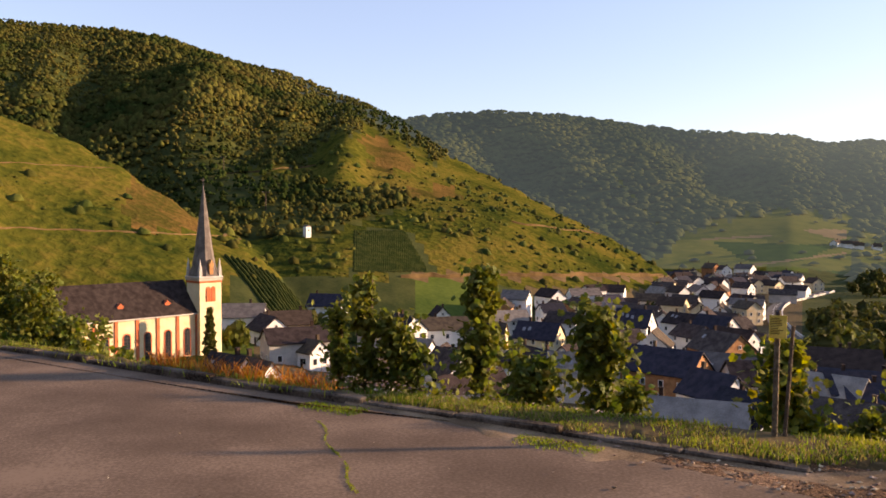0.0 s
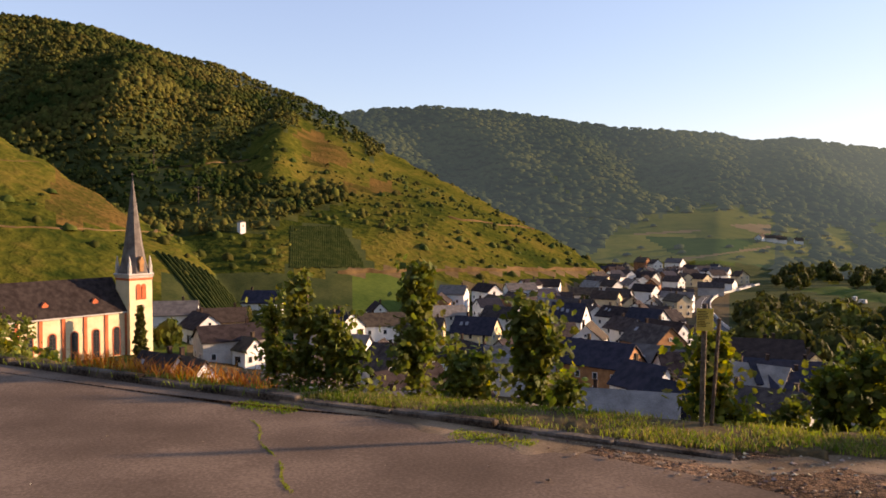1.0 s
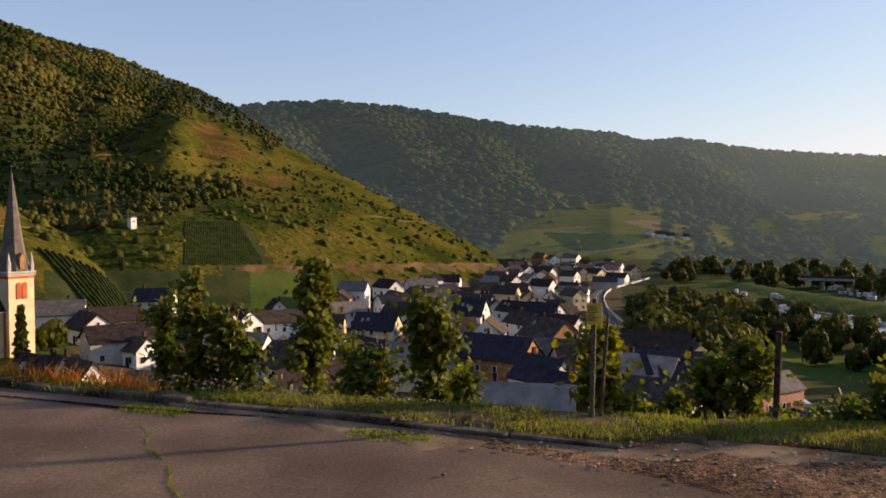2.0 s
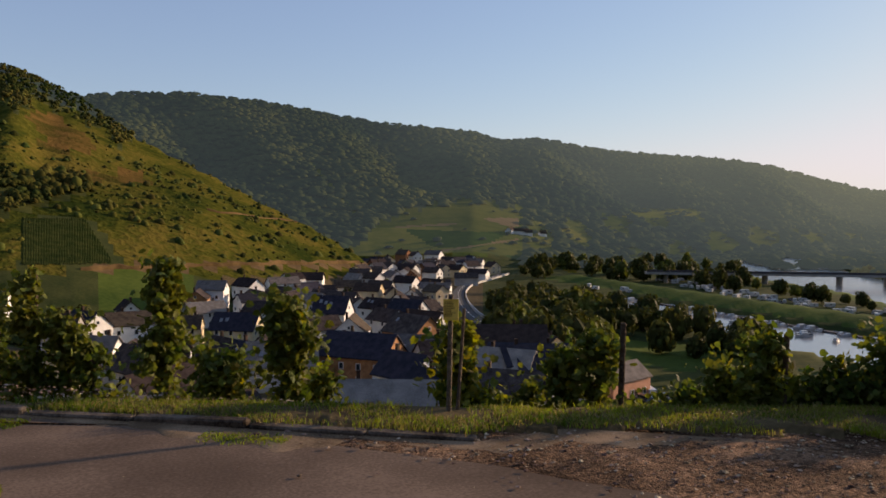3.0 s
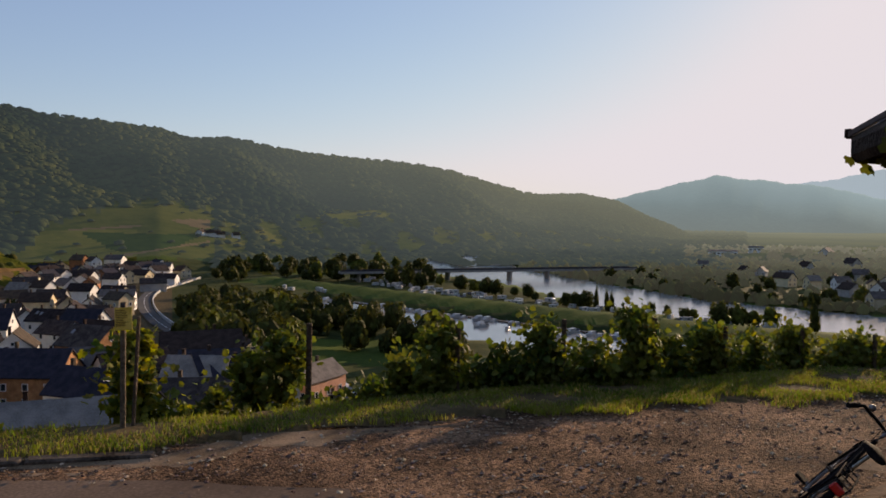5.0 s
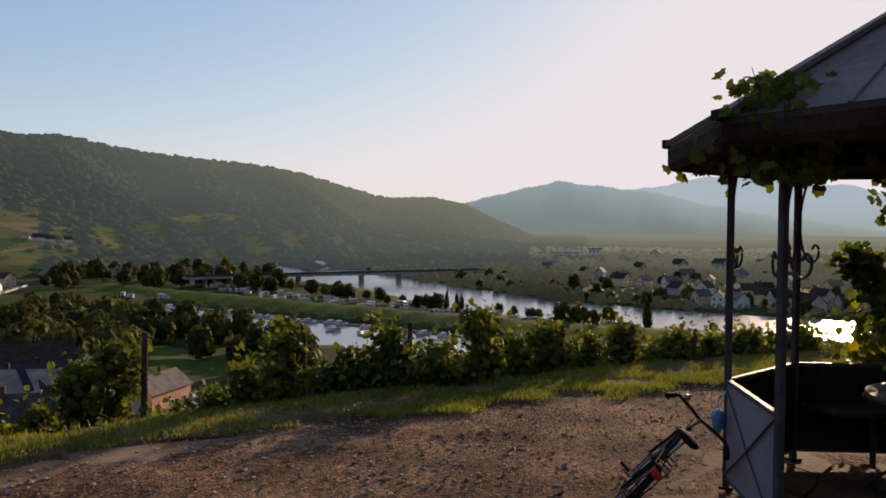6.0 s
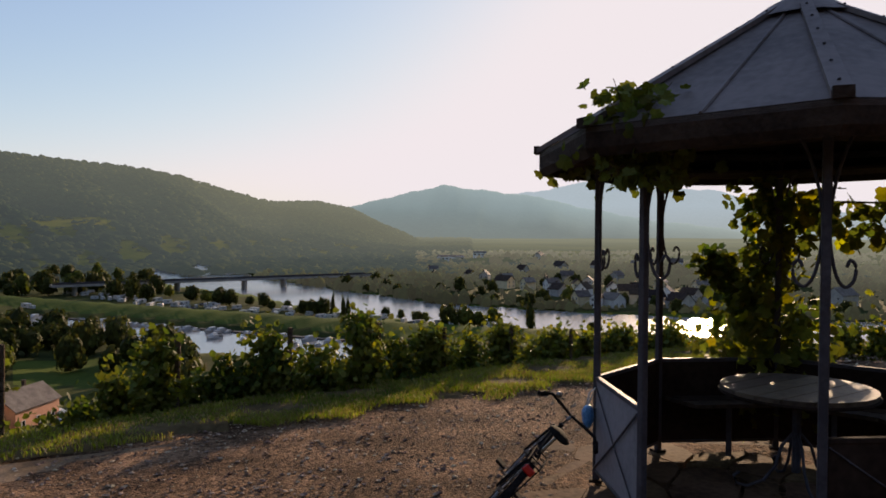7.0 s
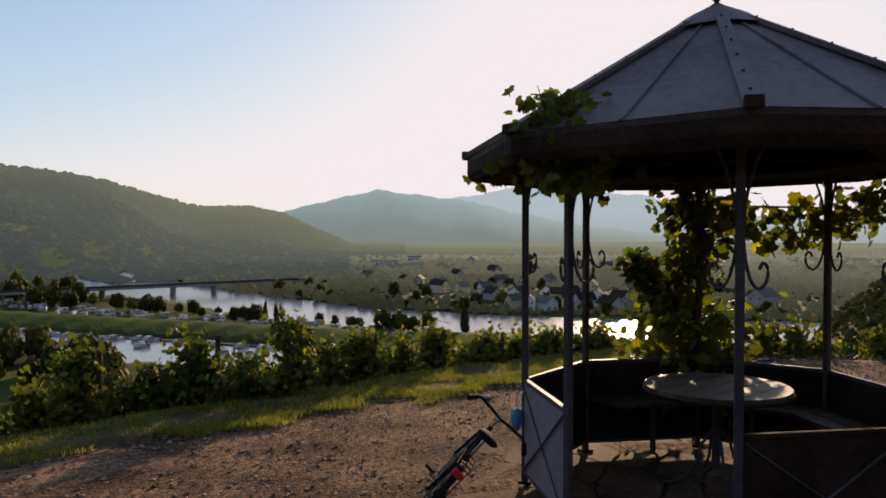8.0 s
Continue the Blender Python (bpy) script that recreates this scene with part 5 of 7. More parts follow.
for _a, _r, _l, _w in ((64.6, 854, 28, 14), (66.7, 863, 14, 10)):
    _x, _y, _z = polar(_a, _r)
    _hall = thing("hall", (_x, _y, _z), "long low white industrial hall above the far shore", "hall", "far halls", rz=-_a)
    part("wall", Mesh().box((0, 0, 2.2), (_l, _w, 8.4), bevel=0.05).mesh("wall", WHITE), _hall)
    part("roof", Mesh().prism([(-_l / 2 - 0.4, -_w / 2 - 0.4, 6.4), (-_l / 2 - 0.4, _w / 2 + 0.4, 6.4), (-_l / 2 - 0.4, 0, 7.8)], (_l + 0.8, 0, 0)).mesh("roof", SLATEG), _hall)
    for _k in range(int(_l / 4)):
        part("window", Mesh().box((-_l / 2 + 2 + _k * 4, -_w / 2 - 0.02, 4.2), (2.4, 0.1, 1.1)).mesh("window", PANE), _hall)
for _a, _e, _t, _w, _l in ((28.05, -1.42, 60, 7, 9), (28.5, -1.46, 10, 7, 12), (29.0, -1.52, 30, 6, 10), (29.3, -1.58, 0, 6, 9), (30.35, -1.62, 20, 5, 7)):
    _x, _y, _z = on_ground(_a, _e)
    put_house(_x, _y, _z, -_a + _t, _w, _l, 3.4, 2.6, WHITE, TILEB, r=500)

_p, _q = Vector(polar(35.5, 155)), Vector(polar(38.0, 165))
_d = (_q - _p).normalized()
_c = (_p + _q) / 2 + Vector((-_d.y, _d.x, 0)) * 3.6
put_house(_c.x, _c.y, -35.3, math.degrees(math.atan2(_d.y, _d.x)), 7.2, 12.4, 4.3, 2.7, PINK, SLATEG, r=160)


# ---- bridge ----
def build_bridge():
    p, q = Vector((300.0, 389.5, -33.9)), Vector((486.0, 295.5, -35.0))
    d = (q - p).normalized()
    side = Vector((-d.y, d.x, 0))
    b = tagged(new("bridge"), "long low concrete road bridge over the river", "bridge")
    up = Vector((0, 0, 1))
    deck = Mesh().prism([p - side * 5, p + side * 5, p + side * 5 + up * 1.4, p - side * 5 + up * 1.4], q - p)
    part("deck", deck.mesh("deck", CONCRETE), b)
    for s in (-1, 1):
        rl = Mesh()
        a = p + side * 4.9 * s + up * 1.4
        rl.prism([a - side * 0.06, a + side * 0.06, a + side * 0.06 + up * 0.7, a - side * 0.06 + up * 0.7], q - p)
        part("railing", rl.mesh("railing", STEEL), b)
    for k in (0.06, 0.20, 0.34, 0.548, 0.68, 0.84, 0.96):
        c = p + (q - p) * k
        part("pier", Mesh().box((0, 0, 0), (1.8, 6.0, 12.0), bevel=0.4).box((0, 0, 5.6), (2.6, 8.4, 0.9), bevel=0.2).mesh("pier", CONCRETE), b).matrix_basis = pose(c.x, c.y, -39.6, 0, 0, math.degrees(math.atan2(d.y, d.x)))


build_bridge()


# ---- winding road through the village edge ----
def build_far_road():
    pts = [on_ground(a, e) for a, e in ROAD_LINE]
    P = [Vector((p[0], p[1], 0)) for p in pts]
    fine = []
    for i in range(len(P) - 1):
        a, b, c, d = P[max(i - 1, 0)], P[i], P[i + 1], P[min(i + 2, len(P) - 1)]
        for k in range(10):
            t = k / 10
            fine.append(0.5 * ((2 * b) + (c - a) * t + (2 * a - 5 * b + 4 * c - d) * t * t + (3 * b - a - 3 * c + d) * t ** 3))
    V, F, W = [], [], []
    for i, p in enumerate(fine):
        d = (fine[min(i + 1, len(fine) - 1)] - fine[max(i - 1, 0)]).normalized()
        s = Vector((-d.y, d.x, 0))
        z = max(float(land(*(p + s * k).xy)) for k in (-5, 0, 5)) + 0.5
        for k in (-2.8, -0.9, 0.9, 2.8):
            q = p + s * k
            V.append((q.x, q.y, z))
        W.append(Vector((p.x, p.y, z)) + s * 3.5)
    F = [(i * 4 + j, i * 4 + j + 1, i * 4 + j + 5, i * 4 + j + 4) for i in range(len(fine) - 1) for j in range(3)]
    tagged(new("far_road", np_mesh("far_road", V, F, TARMAC, True)), "grey two-lane road curving past the village", "road", kind="structure")
    ln = Mesh()
    for i in range(0, len(fine) - 1, 2):
        p, q = Vector(V[i * 4 + 1]).lerp(Vector(V[i * 4 + 2]), 0.5), Vector(V[i * 4 + 5]).lerp(Vector(V[i * 4 + 6]), 0.5)
        d = (q - p).normalized()
        s, up = Vector((-d.y, d.x, 0)) * 0.12, Vector((0, 0, 0.03))
        ln.add([p - s + up, p + s + up, q + s + up, q - s + up], [(0, 3, 2, 1)])
    tagged(new("road_marking", ln.mesh("road_marking", WHITE)), "broken white centre line of the curved road", "road marking", kind="structure")
    wl = tagged(new("road_wall"), "pale low wall along the outer side of the curved road", "wall", kind="structure")
    m = Mesh()
    k = len(W)
    vs = [w + Vector((0, 0, h)) for h in (-2.0, 0.55) for w in W]
    m.add(vs, [(i, i + 1, k + i + 1, k + i) for i in range(k - 1)])
    part("wall", m.mesh("wall", GREYW), wl).modifiers.new("thick", 'SOLIDIFY').thickness = 0.4


build_far_road()


# ---- pavilion ----
GX, GY, GZ = 6.15, -0.094, -0.10
GR, GROT = 1.278, math.degrees(2.492)


def octa(R, k, z=0.0):
    a = radians(GROT + 45 * k)
    return Vector((R * math.cos(a), R * math.sin(a), z))


def build_pavilion():
    g = thing("pavilion", (GX, GY, GZ), "octagonal steel garden pavilion with zinc roof and grey panels", "pavilion")
    ph, pan, ez = 2.40, 0.735, 2.36
    INW = -1
    # order of corners: 0 beside the entrance, then clockwise seen from above by +45 degrees each
    for k in range(8):
        a, b = octa(GR, k), octa(GR, k, ph)
        post = part("post", Mesh().box((0, 0, ph / 2), (0.046, 0.046, ph), bevel=0.006).mesh("post", STEEL), g)
        post.matrix_basis = pose(a.x, a.y, 0, 0, 0, GROT + 45 * k)
        part("foot", Mesh().box((0, 0, 0.01), (0.09, 0.09, 0.02)).mesh("foot", SHADEBROWN), post)
    for k in range(1, 8):
        a, b = octa(GR, k), octa(GR, k + 1)
        mid, d = (a + b) / 2, (b - a)
        L = d.length - 0.05
        rz = math.degrees(math.atan2(d.y, d.x))
        # panel 1, rails 1 and 2 and added inner boards: shade as dark colour
        p = part("panel", Mesh().box((0, 0.006 * INW, 0.045 + pan / 2), (L, 0.012, pan - 0.09)).mesh("panel", SHADEBROWN if k == 1 else PANELM), g)
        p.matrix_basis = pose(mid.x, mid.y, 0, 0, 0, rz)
        part("inner_shade_board", Mesh().box((0, -0.009 * INW, 0.045 + pan / 2), (L, 0.014, pan - 0.1)).mesh("inner_shade_board", SHADEBROWN), p, "added board on the panel's inner face, dark to stand for shade")
        part("top_rail", Mesh().box((0, 0, pan), (L, 0.04, 0.03), bevel=0.005).mesh("top_rail", SHADEBROWN if k in (1, 2) else STEEL), p)
        part("bottom_rail", Mesh().box((0, 0, 0.085), (L, 0.04, 0.025), bevel=0.005).mesh("bottom_rail", STEEL), p)
        br = Mesh()
        br.tube([(-L / 2, -0.025, 0.1), (0, -0.028, pan / 2 + 0.02), (L / 2, -0.025, pan - 0.03)], 0.008)
        br.tube([(-L / 2, -0.02, pan - 0.03), (0, -0.022, pan / 2 + 0.02), (L / 2, -0.02, 0.1)], 0.005)
        part("brace", br.mesh("brace", STEEL), p)
    # roof: eight sheets on hip ribs
    re, rt, zt = 1.70, 0.19, 3.20
    for k in range(8):
        a, b = octa(re, k, ez), octa(re, k + 1, ez)
        c, d = octa(rt, k + 1, zt), octa(rt, k, zt)
        up = Vector((0, 0, 0.03))
        sh = Mesh().add([a, b, c, d, a + up, b + up, c + up, d + up], [(3, 2, 1, 0), (4, 5, 6, 7), (0, 1, 5, 4), (1, 2, 6, 5), (2, 3, 7, 6), (3, 0, 4, 7)])
        s = part("roof_sheet", sh.mesh("roof_sheet", ZINC), g)
        m0, m1 = (a + b) / 2 + up * 1.2, (c + d) / 2 + up * 1.2
        part("seam", Mesh().cyl(m0, m1, 0.011, n=6).mesh("seam", ZINC), s)
        fa = Mesh().prism([a + Vector((0, 0, 0.035)), b + Vector((0, 0, 0.035)), b - Vector((0, 0, 0.085)), a - Vector((0, 0, 0.085))], (a + b) / 2 * -0.02)
        part("fascia", fa.mesh("fascia", DARKWOOD), g)
        lin = Mesh().add([octa(re - 0.03, k, ez - 0.06), octa(re - 0.03, k + 1, ez - 0.06), octa(GR - 0.25, k + 1, ez - 0.06), octa(GR - 0.25, k, ez - 0.06)], [(0, 1, 2, 3)])
        o = part("soffit", lin.mesh("soffit", DARKWOOD), g)
        o.modifiers.new("thick", 'SOLIDIFY').thickness = 0.02
        beam = Mesh().cyl(octa(GR, k, ph - 0.05), octa(GR, k + 1, ph - 0.05), 0.03, n=6)
        part("ring_beam", beam.mesh("ring_beam", STEEL), g)
    for k in range(8):
        a, c = octa(re + 0.01, k, ez + 0.03), octa(rt, k, zt + 0.03)
        side = (octa(1, k).cross(Vector((0, 0, 1)))).normalized() * 0.05
        h = Vector((0, 0, 0.035))
        rb = Mesh().add([a - side, a + side, c + side * 0.7, c - side * 0.7, a - side + h, a + side + h, c + side * 0.7 + h, c - side * 0.7 + h],
                        [(3, 2, 1, 0), (4, 5, 6, 7), (0, 1, 5, 4), (1, 2, 6, 5), (2, 3, 7, 6), (3, 0, 4, 7)])
        rib = part("hip_rib", rb.mesh("hip_rib", ZINC), g)
        nl = Mesh()
        for t in np.linspace(0.08, 0.92, 6):
            p = a.lerp(c, t) + h
            nl.cyl(p, p + Vector((0, 0, 0.008)), 0.009, n=6)
        part("screw", nl.mesh("screw", STEEL), rib)
        part("rib_end", Mesh().box((0, 0, 0), (0.04, 0.088, 0.055), pose(*octa(re + 0.012, k, ez + 0.055), 0, 0, GROT + 45 * k)).mesh("rib_end", DARKWOOD), g)
    vs = []
    for R, z in ((0.36, 3.16), (0.20, 3.27), (0.05, 3.345), (0.03, 3.36)):
        vs += [(R * math.cos(i * math.pi / 8), R * math.sin(i * math.pi / 8), z) for i in range(16)]
    fs = [(j * 16 + i, j * 16 + (i + 1) % 16, j * 16 + 16 + (i + 1) % 16, j * 16 + 16 + i) for j in range(3) for i in range(16)] + [tuple(range(48, 64))]
    part("roof_cap", Mesh().add(vs, fs).mesh("roof_cap", ZINC, True), g)
    fin = Mesh().cyl((0, 0, 3.34), (0, 0, 3.62), 0.018, 0.008).add([v * 0.045 + Vector((0, 0, 3.42)) for v in map(Vector, ico(2)[0])], [tuple(f) for f in ico(2)[1]])
    fin.tube([(0, 0, 3.58), (-0.1, 0.02, 3.6), (-0.16, 0.03, 3.57)], 0.008)
    part("finial", fin.mesh("finial", STEEL, True), g)
    # the roof has settled a little towards the valley
    near = octa(re, 1, ez)
    settle = Matrix(((1, 0, 0, 0), (0, 1, 0, 0), (-0.0162, -0.0192, 1, 0.0162 * near.x + 0.0192 * near.y - 0.012), (0, 0, 0, 1)))
    for ob in list(bpy.data.objects):
        if ob.parent and (ob.parent is g or ob.parent.parent is g) and ob.name.split(".")[0] in ("roof_sheet", "seam", "fascia", "soffit", "hip_rib", "screw", "rib_end", "roof_cap", "finial"):
            ob.data.transform(settle)
    # scroll brackets
    for k in range(8):
        a = octa(GR, k)
        for s in (-1, 1):
            d = (octa(GR, k + s) - a).normalized()
            pts = [a + d * x * 0.78 + Vector((0, 0, 2.33 - (2.33 - z) * 1.18)) for x, z in ((0.22, 2.33), (0.13, 2.22), (0.06, 2.08), (0.025, 1.94), (0.03, 1.80), (0.07, 1.68), (0.13, 1.63), (0.19, 1.66), (0.20, 1.72), (0.165, 1.745), (0.14, 1.715))]
            fine = []
            for i in range(len(pts) - 1):
                p0, p1, p2, p3 = pts[max(i - 1, 0)], pts[i], pts[i + 1], pts[min(i + 2, len(pts) - 1)]
                for q in (0.0, 0.33, 0.67):
                    fine.append(0.5 * (2 * p1 + (p2 - p0) * q + (2 * p0 - 5 * p1 + 4 * p2 - p3) * q * q + (3 * p1 - p0 - 3 * p2 + p3) * q ** 3))
            part("scroll_bracket", Mesh().tube(fine + [pts[-1]], 0.009).mesh("scroll_bracket", STEEL, True), g)
    # floor
    for k in range(8):
        a, b = octa(GR - 0.06, k), octa(GR - 0.06, k + 1)
        if k not in (2, 3, 4, 5):
            continue
        m = Mesh()
        for j in range(2):
            i0, i1 = 1 - 0.15 * j - 0.01, 1 - 0.15 * (j + 1) + 0.01
            m.prism([a * i0, b * i0, b * i1, a * i1], (0, 0, 0.03))
        bn = part("bench", m.mesh("bench", PLANK), g, "plank bench along the panels")
        bn.location = (0, 0, 0.43)
        part("bench_leg", Mesh().box(((a + b) / 2 * 0.86 - Vector((0, 0, 0.2))), (0.04, 0.04, 0.42)).mesh("bench_leg", STEEL), bn)


build_pavilion()


def build_table():
    t = thing("table", (GX + 0.27, GY - 0.01, GZ), "round worn plank table on curved iron legs", "table")
    z, R = 0.67, 0.50
    edges = [-0.5, -0.33, -0.16, 0.0, 0.17, 0.34, 0.5]
    for i in range(6):
        a, b = edges[i] + 0.004, edges[i + 1] - 0.004
        xs = np.linspace(a, b, 7)
        top = [(q, math.sqrt(max(R * R - q * q, 0)), z) for q in xs]
        bot = [(q, -math.sqrt(max(R * R - q * q, 0)), z) for q in xs[::-1]]
        p = part("plank", Mesh().prism((top + bot)[::-1], (0, 0, 0.04)).mesh("plank", PLANK), t)
        p.matrix_basis = pose(0, 0, 0, 0, 0, 62)
    part("hoop", Mesh().tube([(0.505 * math.cos(k * 0.1963), 0.505 * math.sin(k * 0.1963), z + 0.0) for k in range(32)], 0.012, closed=True).mesh("hoop", SHADEBROWN), t)
    part("column", Mesh().cyl((0, 0, 0.12), (0, 0, z), 0.03).mesh("column", STEEL), t)
    for k in range(4):
        c, s = math.cos(k * 1.5708 + 0.4), math.sin(k * 1.5708 + 0.4)
        part("leg", Mesh().tube([(c * q, s * q, h) for q, h in ((0.0, 0.42), (0.10, 0.30), (0.14, 0.16), (0.22, 0.06), (0.33, 0.02), (0.40, 0.035), (0.42, 0.09), (0.38, 0.12))], 0.011).mesh("leg", STEEL, True), t)


build_table()


# ---- leaves, vines and grass ----
LEAF = np.array([(0, 0.35, 0.05), (0, 0.02, 0), (0.30, -0.10, -0.05), (0.52, 0.18, -0.10), (0.45, 0.40, -0.03), (0.46, 0.72, -0.12), (0.26, 0.76, -0.02),
                 (0, 1.05, -0.10), (-0.26, 0.76, -0.02), (-0.46, 0.72, -0.12), (-0.45, 0.40, -0.03), (-0.52, 0.18, -0.10), (-0.30, -0.12, -0.05)])
LEAF2 = LEAF[[0, 2, 3, 5, 7, 9, 11]]
LEAF2_F = np.array([(0, 1, 2), (0, 2, 3), (0, 3, 4), (0, 4, 5), (0, 5, 6), (0, 6, 1)])
LEAF_F = np.array([(0, i, i + 1 if i < 12 else 1) for i in range(1, 13)])


def leaves(P, size, rnd, hang=0.6, plain=False):
    """Lobed leaves at the points P."""
    LF, FF = (LEAF2, LEAF2_F) if plain else (LEAF, LEAF_F)
    n = len(P)
    d = rnd.normal(0, 1, (n, 3))
    d[:, 2] = d[:, 2] * 0.5 - hang
    d /= np.linalg.norm(d, axis=1)[:, None]
    w = np.cross(d, rnd.normal(0, 1, (n, 3)))
    w /= np.linalg.norm(w, axis=1)[:, None]
    u = np.cross(w, d)
    s = (size * rnd.uniform(0.6, 1.2, n))[:, None, None]
    V = (LF[None, :, 0:1] * w[:, None] + LF[None, :, 1:2] * d[:, None] + LF[None, :, 2:3] * u[:, None]) * s + P[:, None]
    F = FF[None] + (np.arange(n) * len(LF))[:, None, None]
    return V.reshape(-1, 3), F.reshape(-1, 3)


def vine(x, y, base, h, w, count, rnd, gold=0.0, leaf=0.082, lean=0.0, stake=True, plain=False, label="leafy grapevine tied to a wooden stake at a row's end"):
    """A grapevine on its stake: a column of leaves, ragged, with shoots that hang out."""
    v = thing("grapevine", (x, y, base), label, "grapevine", "grapevines", rz=0)
    if stake:
        part("stake", Mesh().cyl((0.05, 0, -0.3), (0.05 + lean * 0.5, 0.02, h * 0.98), 0.032, 0.026, 7).mesh("stake", STAKE), v)
    wob = [rnd.uniform(-0.05, 0.05, 2) for _ in range(5)]
    tr = Mesh().tube([(0, 0, -0.1), (wob[0][0], wob[0][1], h * 0.2), (wob[1][0], wob[1][1], h * 0.45), (wob[2][0] + lean * 0.4, wob[2][1], h * 0.7), (lean * 0.6, 0, h * 0.92)], [0.03, 0.025, 0.022, 0.015, 0.008])
    cl = []
    for k in range(16):
        t = rnd.uniform(0.18, 1.0)
        sp = w * (1.0 - 0.45 * t) * rnd.uniform(0.3, 1.1)
        a = rnd.uniform(0, 6.283)
        cl.append((sp * math.cos(a) + lean * t, sp * math.sin(a), h * t, rnd.uniform(0.07, 0.17)))
        if k < 9:
            tr.tube([(lean * t * 0.6, 0, h * t * 0.85), (cl[-1][0] * 0.6, cl[-1][1] * 0.6, h * t), cl[-1][:3]], [0.008, 0.006, 0.003], 5)
    part("vine_stem", tr.mesh("vine_stem", BARK), v)
    C = np.array(cl)
    i = rnd.randint(0, len(C), count)
    P = C[i, :3] + rnd.normal(0, 1, (count, 3)) * C[i, 3:4] * 0.85
    t = rnd.uniform(0.1, 1.0, count // 2)
    P2 = np.stack([rnd.normal(0, w * 0.33, len(t)) * (1 - 0.4 * t) + lean * t, rnd.normal(0, w * 0.33, len(t)) * (1 - 0.4 * t), t * h], -1)
    P = np.concatenate([P, P2])
    P = P[P[:, 2] > 0.05]
    g = rnd.rand(len(P)) < gold
    V, F = leaves(P[~g], leaf, rnd, plain=plain)
    part("foliage", np_mesh("foliage", V, F, VINE), v)
    if g.any():
        V, F = leaves(P[g], leaf, rnd, plain=plain)
        part("yellow_foliage", np_mesh("yellow_foliage", V, F, VINEGOLD), v, "yellowing vine leaves")
    return v


EYE0, EYE4, EYE6 = (0.292, -0.07), (0.447, -0.114), (0.51, -0.21)     # where the eye stands early, midway and late


def at_ray(az, n, eye):
    """The point at that azimuth from an eye, n metres across the lane, and how far off it is."""
    dx, dy = math.sin(radians(az)), math.cos(radians(az))
    s = (n - eye[0] * NX - eye[1] * NY) / (dx * NX + dy * NY)
    return eye[0] + dx * s, eye[1] + dy * s, s


def end_post(x, y, base, h):
    p = thing("end_post", (x, y, base), "dark weathered wooden post at the end of a vine row", "post", "vine row posts")
    part("pole", Mesh().cyl((0, 0, -0.4), (0.03, -0.02, h), 0.034, 0.030, 8).mesh("pole", BARK), p)


